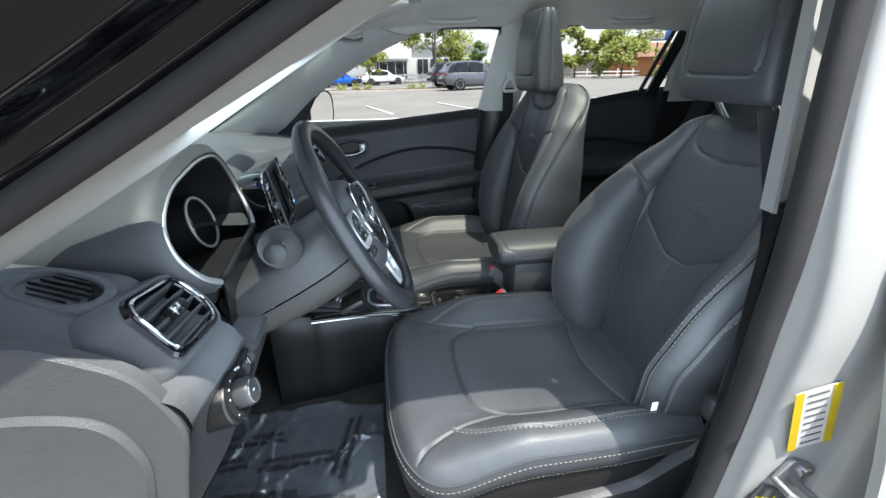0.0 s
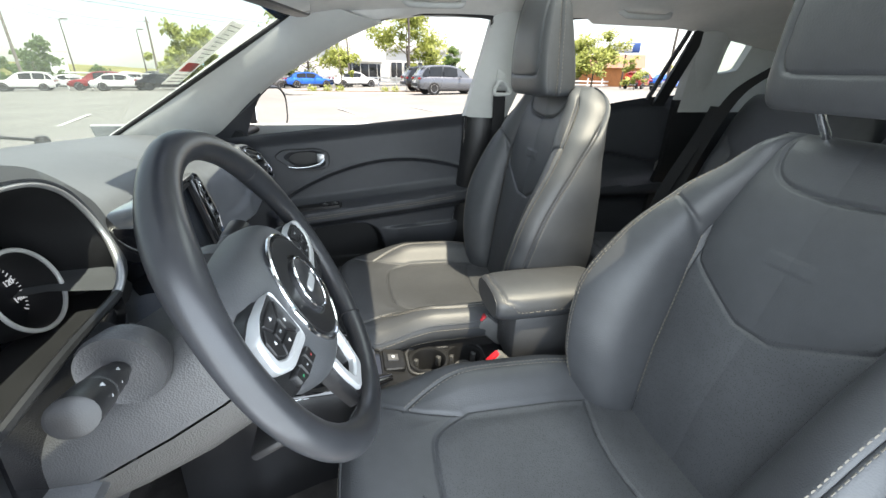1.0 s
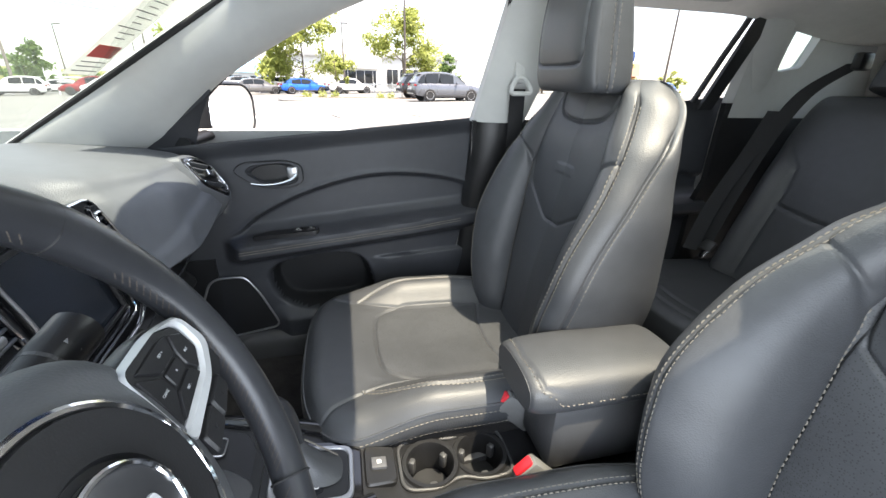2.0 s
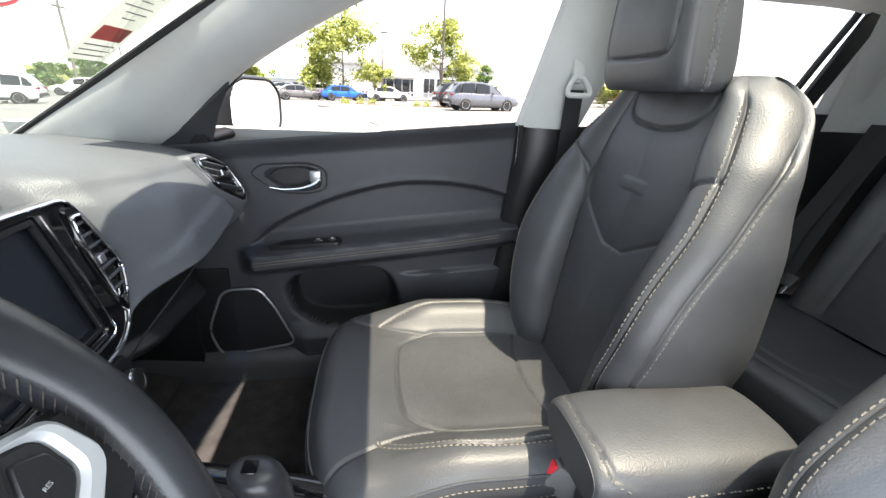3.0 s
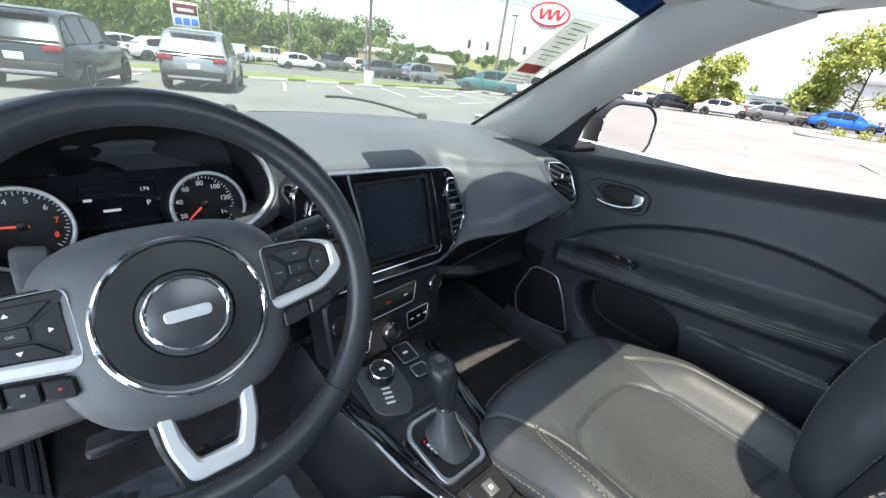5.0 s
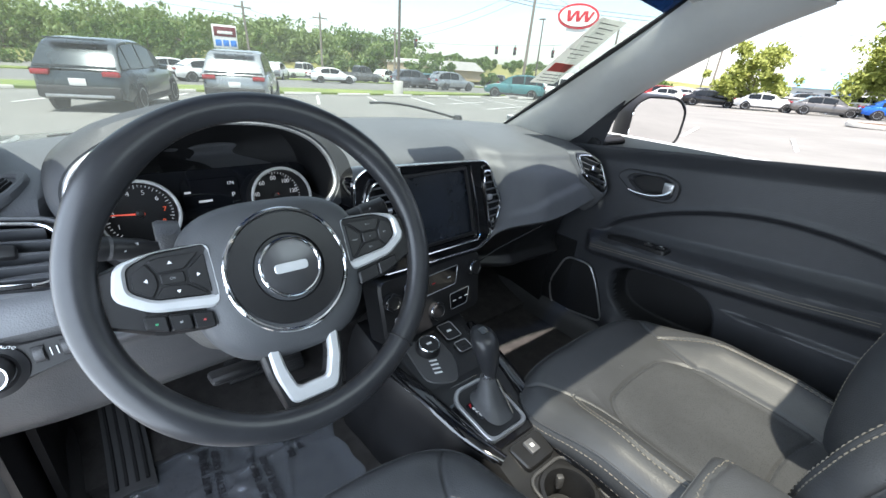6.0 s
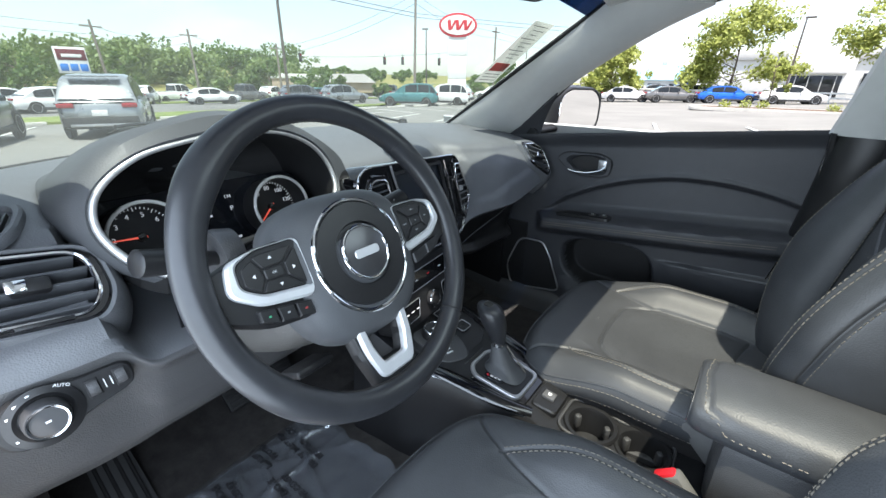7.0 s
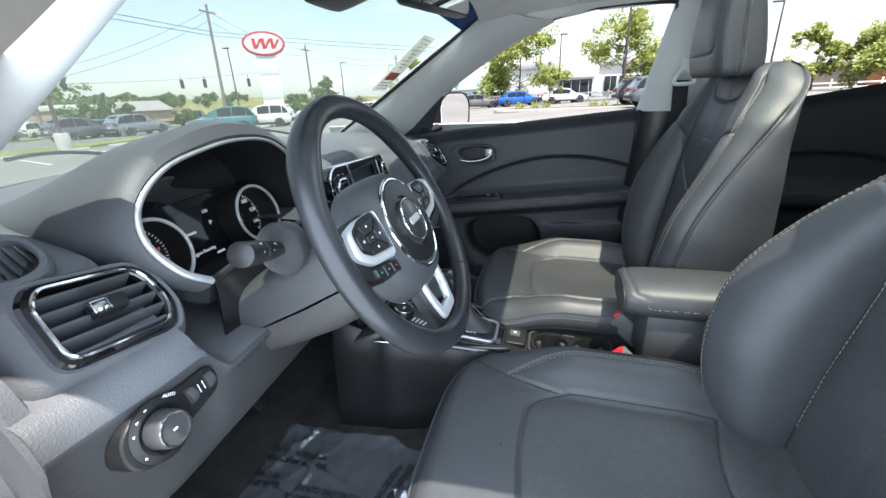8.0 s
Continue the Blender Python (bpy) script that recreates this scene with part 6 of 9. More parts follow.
    fr = spline([(-0.30, 0.712, 1.075), (-0.160, 0.680, 1.215), (0.052, 0.640, 1.340), (0.20, 0.618, 1.405), (0.36, 0.612, 1.424), (0.53, 0.612, 1.420), (0.548, 0.614, 1.40), (0.535, 0.64, 1.30), (0.505, 0.69, 1.15), (0.498, 0.702, 1.112)], 8)
    wf = part("window_frame_seal", tube([(p.x, sgn * p.y, p.z) for p in fr], 0.009, 8), RUBBER, None)
    tagged(wf, "black rubber window frame seal", "window seal", kind="structure")
    if sgn > 0:
        fr = spline([(0.72, 0.625, 1.425), (1.0, 0.62, 1.442), (1.28, 0.622, 1.438), (1.31, 0.628, 1.42), (1.27, 0.655, 1.30), (1.235, 0.69, 1.17)], 8)
        wf = part("window_frame_seal", tube([(p.x, p.y, p.z) for p in fr], 0.009, 8), RUBBER, None)
        tagged(wf, "black rubber window frame seal", "window seal", kind="structure")
        bar = part("door_glass_bar", thick([[(lerp(1.255, 1.325, k) + d, lerp(0.69, 0.622, k), lerp(1.15, 1.42, k)) for d in (0.0, 0.025, 0.05)] for k in np.linspace(0, 1, 8)], 0.012), PLASTIC_DARK, None)
        tagged(bar, "black bar of the rear door window", "window bar", kind="structure")

# headliner with the sunroof opening
RX0, RX1, RY0, RY1 = 0.285, 0.86, -0.345, 0.40


def liner(x, y):
    return 1.425 + 0.075 * (1 - (abs(y) / 0.62) ** 3) * step(-0.15, 0.35, x) + 0.03 * (1 - (abs(y) / 0.62) ** 2) + 0.012 * step(0.0, 0.5, x) - 0.06 * step(1.2, 1.75, x)


bm = bmesh.new()
front_edge = lambda y: -0.050 + 0.024 * max(0.0, 1 - (abs(y) / 0.62) ** 4)
skin([[(lerp(front_edge(y), RX0, k), y, liner(lerp(front_edge(y), RX0, k), y) - (0.012 + 0.016 * max(0.0, 1 - (abs(y) / 0.62) ** 4)) * (1 - k) ** 2) for y in np.linspace(-0.63, 0.63, 32)] for k in np.linspace(0, 1, 10)], bm=bm)
for xa, xb, ya, yb, n, m in ((RX1, 1.85, -0.63, 0.63, 22, 32), (RX0, RX1, -0.63, RY0, 14, 9), (RX0, RX1, RY1, 0.63, 14, 8)):
    skin([[(x, y, liner(x, y)) for y in np.linspace(ya, yb, m)] for x in np.linspace(xa, xb, n)], bm=bm)
bmesh.ops.remove_doubles(bm, verts=bm.verts, dist=0.0005)
bmesh.ops.recalc_face_normals(bm, faces=bm.faces)
bmesh.ops.solidify(bm, geom=bm.faces[:], thickness=0.02)
ceiling = part("ceiling", bm, HEADLINER, None)
tagged(ceiling, "pale grey cloth headliner with an open sunroof shade", "headliner", kind="structure")
roof = thing("car_roof", "gloss black car roof with a glass sunroof", "car roof", kind="structure")
for xa, xb, ya, yb in ((0.02, RX0, -0.62, 0.62), (RX1, 1.78, -0.62, 0.62), (RX0, RX1, -0.62, RY0), (RX0, RX1, RY1, 0.62)):
    part("roof_panel", box((xa + xb) / 2, (ya + yb) / 2, 1.56, xb - xa, yb - ya, 0.03), BLACK_PAINT, roof)
rim_pts = round_poly([(RX0, RY0), (RX1, RY0), (RX1, RY1), (RX0, RY1)], 0.03)
part("sunroof_frame", tube([(p.x, p.y, liner(p.x, p.y) + 0.01) for p in rim_pts], 0.012, 8, closed=True), RUBBER, roof)
part("sunroof_pane", box((RX0 + RX1) / 2, (RY0 + RY1) / 2, 1.57, RX1 - RX0, RY1 - RY0, 0.005), ROOF_GLASS, roof, "tinted sunroof glass")
for sgn in (1, -1):
    rows = [[(x, sgn * y, z) for y, z in ((0.632, interp(x, ((0.05, 1.352), (0.2, 1.408), (0.36, 1.428), (1.3, 1.445), (1.6, 1.43)))), (0.60, interp(x, ((0.05, 1.36), (0.2, 1.412), (0.36, 1.432), (1.3, 1.448), (1.6, 1.43)))), (0.57, 1.452), (0.52, 1.478))] for x in np.linspace(0.05, 1.6, 30)]
    side = part("roof_side_rail", thick([[(x, sgn * y, z) for y, z in ((0.60, 1.470), (0.635, 1.468), (0.668, 1.455))] for x in np.linspace(0.0, 1.6, 30)], 0.012), BLACK_PAINT, None)
    tagged(side, "black painted roof side rail", "car body", kind="structure")
    rail = part("roof_rail_trim", thick(rows, 0.01), HEADLINER, None)
    tagged(rail, "pale grey roof edge trim", "roof trim", kind="structure")
for sx, sy in ((0.34, 0.545), (1.05, 0.545)):
    gh = thing("grab_handle", "pale grey roof grab handle", "grab handle", "roof grab handles")
    part("grip", tube(spline([(sx - 0.095, sy + 0.02, 1.455), (sx - 0.085, sy - 0.005, 1.440), (sx - 0.06, sy - 0.012, 1.432), (sx + 0.06, sy - 0.012, 1.434), (sx + 0.085, sy - 0.005, 1.442), (sx + 0.095, sy + 0.02, 1.458)], 6), 0.009, 10), TRIM_GREY, gh)
    for k in (-0.09, 0.09):
        part("mount", box(sx + k, sy + 0.012, 1.458, 0.03, 0.03, 0.02, 0.006), TRIM_GREY, gh)
for sgn in (-1, 1):
    vis = thing("sun_visor", "pale grey folded sun visor", "sun visor", "sun visors")
    part("visor_panel", box(0, 0, 0, 0.17, 0.40, 0.022, 0.010, mv(0.105, sgn * 0.33, 1.448) @ Matrix.Rotation(radians(-17), 4, "Y")), HEADLINER, vis)
    part("visor_pivot", tube([(0.03, sgn * 0.53, 1.430), (0.03, sgn * 0.10, 1.440)], 0.006, 8), TRIM_GREY, vis)

# windscreen
def screen_pt(u, v):
    """u across -1..1, v from base to top."""
    y = u * lerp(0.66, 0.58, v)
    c = 1 - abs(u) ** 2.2
    x = lerp(-0.66, -0.02, v) - c * lerp(0.19, 0.10, v)
    return (x, y, lerp(1.035, 1.428, v) + 0.09 * c * v)


glass_pane = part("window_1", thick([[screen_pt(u, v) for u in np.linspace(-1, 1, 41)] for v in np.linspace(0, 1.12, 23)], 0.004), SCREEN_GLASS, None)
tagged(glass_pane, "clear windscreen with a paper strip behind it", "windscreen", kind="structure")
band = part("screen_band", thick([[tuple(Vector(screen_pt(u, v)) + Vector((0.006, 0, -0.006))) for u in np.linspace(-1, 1, 41)] for v in np.linspace(0.88, 1.1, 8)], 0.002), glass("blue_tint", (0.08, 0.13, 0.23)), None)
tagged(band, "blue tinted band along the windscreen's top edge", "windscreen band", kind="structure")
base = part("screen_base_seal", tube([tuple(Vector(screen_pt(u, 0.012)) + Vector((0.006, 0, 0.004))) for u in np.linspace(-1, 1, 41)], 0.012, 8), RUBBER, None)
tagged(base, "black seal along the windscreen's foot", "windscreen seal", kind="structure")
for sgn in (1, -1):
    sd = part("screen_side_seal", tube([tuple(Vector(screen_pt(sgn * 0.985, v)) + Vector((0.004, 0, -0.004))) for v in np.linspace(0, 1, 20)], 0.007, 8), RUBBER, None)
    tagged(sd, "black seal along the windscreen's side", "windscreen seal", kind="structure")
# paper strip behind the screen
THIN_PAPER = mat("thin_white_paper", (0.8, 0.79, 0.77), 0.7, vary=0.03, scale=10)
_nt = THIN_PAPER.node_tree
_tl, _mx = _nt.nodes.new("ShaderNodeBsdfTranslucent"), _nt.nodes.new("ShaderNodeMixShader")
_tl.inputs[0].default_value, _mx.inputs[0].default_value = (0.85, 0.84, 0.8, 1), 0.5
_nt.links.new(_nt.nodes["Principled BSDF"].outputs[0], _mx.inputs[1])
_nt.links.new(_tl.outputs[0], _mx.inputs[2])
_nt.links.new(_mx.outputs[0], _nt.nodes["Material Output"].inputs[0])
PA = basis((-0.300, 0.545, 1.287), (-0.20, 0.02, -0.15), (0.05, 1, -0.08))
paper = thing("window_sticker", "white price sheet with a red block taped inside the windscreen", "price sheet")
part("sheet", slab([(-0.13, -0.048), (0.13, -0.048), (0.13, 0.048), (-0.13, 0.048)], 0.0008, PA, 0.0), THIN_PAPER, paper)
part("red_block", slab([(-0.018, -0.036), (0.018, -0.036), (0.018, 0.036), (-0.018, 0.036)], 0.0006, PA @ mv(0.055, 0, 0.0012), 0.0), RED_INK, paper)
for k in range(9):
    w = 0.036 - 0.010 * ((k * 7) % 3)
    part("print_bar", slab([(-0.0011, -w), (0.0011, -w), (0.0011, w), (-0.0011, w)], 0.0006, PA @ mv(-0.115 + k * 0.016, 0.004 * ((k * 5) % 3 - 1), 0.0012), 0.0), INK, paper)
for k in range(3):
    part("print_bar", slab([(-0.0011, -0.036), (0.0011, -0.036), (0.0011, 0.036), (-0.0011, 0.036)], 0.0006, PA @ mv(0.088 + k * 0.014, 0, 0.0012), 0.0), INK, paper)

# inner mirror
IM = thing("inner_mirror", "black framed inner rear-view mirror on the windscreen", "rear-view mirror")
IB = basis((-0.028, -0.022, 1.372), (0.28, 0.95, 0.0), (-0.08, 0, 1))
shape = round_poly([(-0.12, -0.03), (0.12, -0.03), (0.125, 0.02), (0.10, 0.034), (-0.10, 0.034), (-0.125, 0.02)], 0.02, 5)
part("mirror_shell", skin([[IB @ Vector((p.x * k, p.y * k, d)) for p in shape] for k, d in ((0.97, 0.010), (1.0, 0.004), (1.0, -0.012), (0.85, -0.026), (0.4, -0.032))], close_u=True, caps=True), PLASTIC_DARK, IM)
part("mirror_pane", slab([Vector((p.x * 0.93, p.y * 0.88)) for p in shape], 0.003, IB @ mv(0, 0, 0.012), 0.001), MIRROR, IM, "mirror glass")
part("mirror_stem", tube(spline([(-0.055, -0.02, 1.378), (-0.10, 0.01, 1.41), (-0.15, 0.03, 1.43)], 5), 0.013, 10), PLASTIC_DARK, IM)
pod = []
for k in np.linspace(0, 1, 12):
    e = max(0.05, 1 - abs(2 * k - 1) ** 5) ** 0.4
    r = ring_points(0.078 * (0.75 + 0.25 * e), 0.017 * e, 3.4, 40)
    pod.append([(lerp(-0.315, -0.13, k), 0.045 + p[0], lerp(1.388, 1.440, k) + p[1]) for p in r])
part("sensor_cover", skin(pod, close_u=True, caps=True), PLASTIC_DARK, IM, "black sensor pod against the windscreen")

# ---- rear of the cabin ----
rear_door = thing("door_2", "black rear passenger door trim", "car door", kind="structure")
nx, nz = 60, 70
grid = np.zeros((nx, nz, 3))
for i, x in enumerate(np.linspace(0.62, 1.38, nx)):
    b = 1.112 + 0.075 * step(0.7, 1.4, x)
    for j, v in enumerate(np.linspace(0, 1, nz)):
        z = lerp(b, 0.42, v)
        cz = interp(x, ((0.62, 0.90), (0.9, 0.955), (1.1, 0.96), (1.38, 0.92)))
        y = 0.722 - 0.02 * step(b - 0.04, b, z) + 0.02 * step(cz + 0.005, cz - 0.008, z) * (1 - step(0.88, 0.84, z)) - 0.05 * step(0.845, 0.83, z) * (1 - step(0.80, 0.75, z))
        grid[i, j] = (x, y, z)
sheet_mesh("door_panel", grid, DOOR_SKIN, rear_door, closed=False)
HB2 = basis((0.82, 0.715, 1.03), (1, 0, 0), (0, 0, 1))
part("handle_surround", slab(round_poly([(-0.08, -0.032), (0.08, -0.032), (0.08, 0.032), (-0.08, 0.032)], 0.025), 0.01, HB2 @ mv(0, 0, 0.006), 0.003), PLASTIC_DARK, rear_door)
part("door_handle", tube([HB2 @ Vector(p) for p in ((-0.05, -0.01, 0.012), (0.0, -0.016, 0.016), (0.05, 0.0, 0.014))], 0.008, 10, flat=0.8), CHROME, rear_door, "silver door handle")

rear_seat = thing("rear_seat", "black leather rear bench seat", "car seat")
nv, nu = 90, 160
xs = np.linspace(0.93, 1.44, nv)
grid, flat, face = np.zeros((nv, nu, 3)), np.zeros((nv, nu, 2)), np.zeros((nv, nu), bool)
for i, x in enumerate(xs):
    e = max(0.03, 1 - (1 - min(1, (x - 0.93) / 0.09)) ** 2.4) ** (1 / 2.4)
    r = ring_points(0.66, 0.085 * (0.5 + 0.5 * e), 6.0, nu)
    up = np.clip(r[:, 1] / 0.085, 0, 1)
    dip = -0.02 * (np.exp(-(((np.abs(r[:, 0]) - 0.34) / 0.15) ** 2))) * up
    grid[i] = np.stack([np.full(nu, x), r[:, 0], 0.565 + r[:, 1] + dip - 0.03 * (x - 0.93) / 0.5 + 0.02], 1)
    flat[i] = np.stack([r[:, 0], np.full(nu, x)], 1)
    face[i] = r[:, 1] > 0
lines = both([(0.17, 1.44), (0.18, 1.12), (0.22, 1.03), (0.45, 1.03), (0.50, 1.12), (0.51, 1.44)]) + [[(-0.66, 0.985), (0.66, 0.985)]]
grid[..., 2] -= np.where(face, 0.005 * np.exp(-((seam_gap(flat, lines) / 0.005) ** 2)), 0)
sheet_mesh("rear_cushion", grid, LEATHER, rear_seat, "black leather rear cushion")
for cy, hw in ((0.325, 0.25), (-0.045, 0.115), (-0.37, 0.205)):
    nv, nu = 100, 140
    grid, flat, face = np.zeros((nv, nu, 3)), np.zeros((nv, nu, 2)), np.zeros((nv, nu), bool)
    for i, w in enumerate(np.linspace(-0.02, 0.595, nv)):
        e = max(0.03, 1 - max(0, (w - 0.525) / 0.07) ** 2.2) ** 0.5
        r = ring_points(hw * (0.93 + 0.07 * e) * (1 - 0.08 * step(0.44, 0.595, w)), 0.06 * (0.4 + 0.6 * e), 4.0, nu)
        up = np.clip(r[:, 1] / 0.06, 0, 1)
        bol = 0.03 * np.exp(-(((np.abs(r[:, 0]) / hw) - 0.82) / 0.16) ** 2) * up * (1 - step(0.30, 0.45, w))
        grid[i] = np.stack([-(r[:, 1] + bol) + 0.06, r[:, 0], np.full(nu, w)], 1)
        flat[i] = np.stack([r[:, 0], np.full(nu, w)], 1)
        face[i] = r[:, 1] > 0
    lines = both([(hw * 0.80, 0.42), (hw * 0.58, 0.36), (hw * 0.55, 0.24), (0, 0.22)]) + both([(hw * 0.56, 0.30), (hw * 0.55, 0.0)])
    grid[..., 0] += np.where(face, 0.005 * np.exp(-((seam_gap(flat, lines) / 0.005) ** 2)), 0)
    rb = sheet_mesh("rear_backrest", grid, LEATHER, rear_seat, "black leather rear backrest")
    rb.matrix_basis = Matrix.Translation((1.345, cy, 0.655)) @ Matrix.Rotation(radians(20), 4, "Y")
    rows = []
    for v in np.linspace(0, 1, 18):
        e = (1 - abs(2 * v - 1) ** 6) ** (1 / 4)
        r = ring_points(min(0.125, hw * 0.8) * (0.8 + 0.2 * e), 0.045 * (0.55 + 0.45 * e), 3.5, 60)
        rows.append(np.stack([-r[:, 1] + 0.06, r[:, 0], np.full(60, 0.612 + 0.145 * v)], 1))
    hr = sheet_mesh("rear_headrest", np.array(rows), LEATHER, rear_seat, "low black leather headrest")
    hr.matrix_basis = rb.matrix_basis
# rear closure: parcel side and tailgate
tail = part("wall_rear", thick([[(lerp(1.85, 1.93, k), y, lerp(0.6, 1.17, k)) for y in np.linspace(-0.66, 0.66, 12)] for k in np.linspace(0, 1, 8)], 0.02), PLASTIC_DARK, None)
for sgn in (1, -1):
    post = part("d_pillar_trim", thick([[(lerp(1.94, 1.84, k), sgn * y, lerp(1.16, 1.47, k)) for y in (0.50, 0.55, 0.60, 0.66)] for k in np.linspace(0, 1, 8)], 0.015), HEADLINER, None)
    tagged(post, "pale grey trim beside the tailgate window", "pillar trim", kind="structure")
pane = part("window_7", thick([[(x + 0.06 * (1 - (y / 0.6) ** 2), y, z) for y in np.linspace(-0.56, 0.56, 15)] for x, z in ((1.82, 1.50), (2.00, 1.19))], 0.004), GLASS, None)
pane.visible_shadow = False
tagged(pane, "clear tailgate window", "car window", kind="structure")
tagged(tail, "dark rear wall of the boot", "tailgate trim", kind="structure")


def belt_strap(name, pts, wide, parent, turn):
    rows = []
    p = spline(pts, 10)
    for i, q in enumerate(p):
        rows.append([q - Vector(turn) * wide / 2, q + Vector(turn) * wide / 2])
    return part(name, thick(rows, 0.0016), BELT, parent)


sb = thing("seat_belt", "black seat belt hanging from the passenger's centre pillar", "seat belt", "seat belts")
belt_strap("strap", [(0.585, 0.612, 1.200), (0.60, 0.645, 1.08), (0.61, 0.665, 0.90), (0.61, 0.675, 0.60)], 0.046, sb, (1, 0.1, 0))
loop_pts = round_poly([(-0.030, -0.012), (0.030, -0.012), (0.026, 0.006), (0.010, 0.030), (-0.010, 0.030), (-0.026, 0.006)], 0.010, 4)
BG = basis((0.592, 0.606, 1.200), (1, 0.05, 0), (0, 0.25, 1))
part("belt_guide", tube([BG @ Vector((p.x, p.y, 0)) for p in loop_pts], 0.0065, 10, closed=True), TRIM_GREY, sb, "pale grey belt guide loop")
part("guide_slider", slab(round_poly([(-0.014, -0.01), (0.014, -0.01), (0.016, 0.07), (0.010, 0.095), (-0.010, 0.095), (-0.016, 0.07)], 0.008, 4), 0.016, BG @ mv(0, 0.028, 0.0), 0.004), TRIM_GREY, sb, "pale grey slider of the belt guide")
rb2 = thing("seat_belt", "black rear seat belt lying across the bench with silver tongue", "seat belt", "seat belts")
belt_strap("strap", [(1.60, 0.50, 1.292), (1.53, 0.565, 1.205), (1.48, 0.60, 1.06), (1.405, 0.605, 0.86), (1.345, 0.60, 0.70)], 0.046, rb2, (0.55, -0.83, 0))
belt_strap("strap", [(1.50, 0.615, 1.15), (1.455, 0.62, 1.03), (1.36, 0.62, 0.84), (1.30, 0.61, 0.68)], 0.046, rb2, (0.55, -0.83, 0))
part("belt_guide", box(1.61, 0.495, 1.298, 0.05, 0.03, 0.05, 0.010), PLASTIC_DARK, rb2)
part("belt_tongue", box(0, 0, 0, 0.04, 0.055, 0.012, 0.004, mv(1.345, 0.585, 0.700) @ Matrix.Rotation(-0.9, 4, "Y")), PLASTIC, rb2)
part("tongue_plate", box(0, 0, 0, 0.034, 0.024, 0.003, 0.001, mv(1.325, 0.575, 0.674) @ Matrix.Rotation(-0.9, 4, "Y")), CHROME, rb2, "silver belt tongue")

# ---- driver's side opening ----
rows = []
for p in spline(((-0.56, 0.69, 0.985),) + EDGE_DRIVER, 8):
    rows.append([(p.x + d, -p.y - e, p.z + f) for d, e, f in ((0.0, 0.058, 0.036), (-0.002, 0.080, 0.050), (-0.006, 0.092, 0.066), (-0.008, 0.112, 0.068), (-0.012, 0.138, 0.082), (-0.03, 0.148, 0.125), (-0.06, 0.128, 0.175), (-0.08, 0.08, 0.205))])
frame_l = part("door_frame_paint", thick([[tuple(v) for v in spline(r, 4)] for r in rows], 0.01), BLACK_PAINT, None)
tagged(frame_l, "gloss black windscreen pillar in the open doorway", "car body", kind="structure")
sl = [(-0.52, -0.745, 1.02)] + [(p.x, -p.y - 0.058, p.z + 0.034) for p in spline(EDGE_DRIVER, 10)] + [(0.34, -0.672, 1.450), (0.52, -0.672, 1.452), (0.552, -0.685, 1.40), (0.538, -0.712, 1.27), (0.522, -0.742, 1.105), (0.516, -0.752, 0.95), (0.512, -0.757, 0.80), (0.490, -0.76, 0.584), (0.44, -0.76, 0.48), (0.30, -0.76, 0.455), (0.0, -0.76, 0.452)]
seal = part("doorway_seal", tube(spline(sl, 3), 0.017, 12), mat("grey_rubber_seal", (0.045, 0.045, 0.048), 0.7, vary=0.15, scale=8, grain=0.2, grain_scale=500), None)
tagged(seal, "dark grey rubber seal round the doorway", "door seal", kind="structure")
rows = []
for z in np.linspace(0.30, 1.47, 40):
    k = step(0.95, 1.47, z)
    x0 = interp(z, ((0.30, 0.47), (0.60, 0.515), (1.1, 0.535), (1.47, 0.57)))
    y0 = -lerp(0.782, 0.69, k)
    rows.append([(x0 - 0.012, y0 + 0.02, z), (x0, y0, z), (x0 + 0.008, y0 - 0.016, z), (x0 + 0.05, y0 - 0.024, z), (x0 + 0.105, y0 - 0.028, z), (x0 + 0.120, y0 - 0.05, z), (x0 + 0.155, y0 - 0.072, z), (x0 + 0.17, y0 - 0.11, z), (x0 + 0.30, y0 - 0.13, z), (x0 + 0.6, y0 - 0.13, z)])
jamb = part("body_pillar", thick([[tuple(v) for v in spline(r, 4)] for r in rows], 0.012), WHITE_PAINT, None)
tagged(jamb, "white painted centre pillar of the car body", "car body", kind="structure")
rows = [[(x, -y, z) for y, z in ((0.745, 0.445), (0.765, 0.450), (0.80, 0.435), (0.83, 0.40), (0.84, 0.30))] for x in np.linspace(-0.62, 0.6, 20)]
rock = part("body_sill", thick([[tuple(v) for v in spline(r, 4)] for r in rows], 0.012), WHITE_PAINT, None)
tagged(rock, "white painted door sill of the car body", "car body", kind="structure")
# labels and striker on the pillar
JM = basis((0.572, -0.8075, 0.850), (1, -0.05, 0.25), (-0.25, 0, 1))
st = thing("pillar_label", "white and yellow load label on the white door pillar", "label")
part("label_sheet", slab([(-0.03, -0.055), (0.03, -0.055), (0.03, 0.055), (-0.03, 0.055)], 0.001, JM @ mv(0, 0, 0.002), 0.0), PAPER, st)
for k in (-0.026, 0.026):
    part("yellow_strip", slab([(-0.006, -0.055), (0.006, -0.055), (0.006, 0.055), (-0.006, 0.055)], 0.0008, JM @ mv(k, 0, 0.003), 0.0), mat("yellow_print", (0.75, 0.55, 0.02), 0.5), st)
for k in range(8):
    part("print_bar", slab([(-0.014, -0.001), (0.014, -0.001), (0.014, 0.001), (-0.014, 0.001)], 0.0006, JM @ mv(0.0, -0.045 + k * 0.013, 0.003), 0.0), INK, st)
st2 = thing("pillar_label", "black square dealer label with yellow star on the door pillar", "label")
J2 = basis((0.556, -0.8075, 0.690), (1, -0.05, -0.45), (0.40, 0, 1))
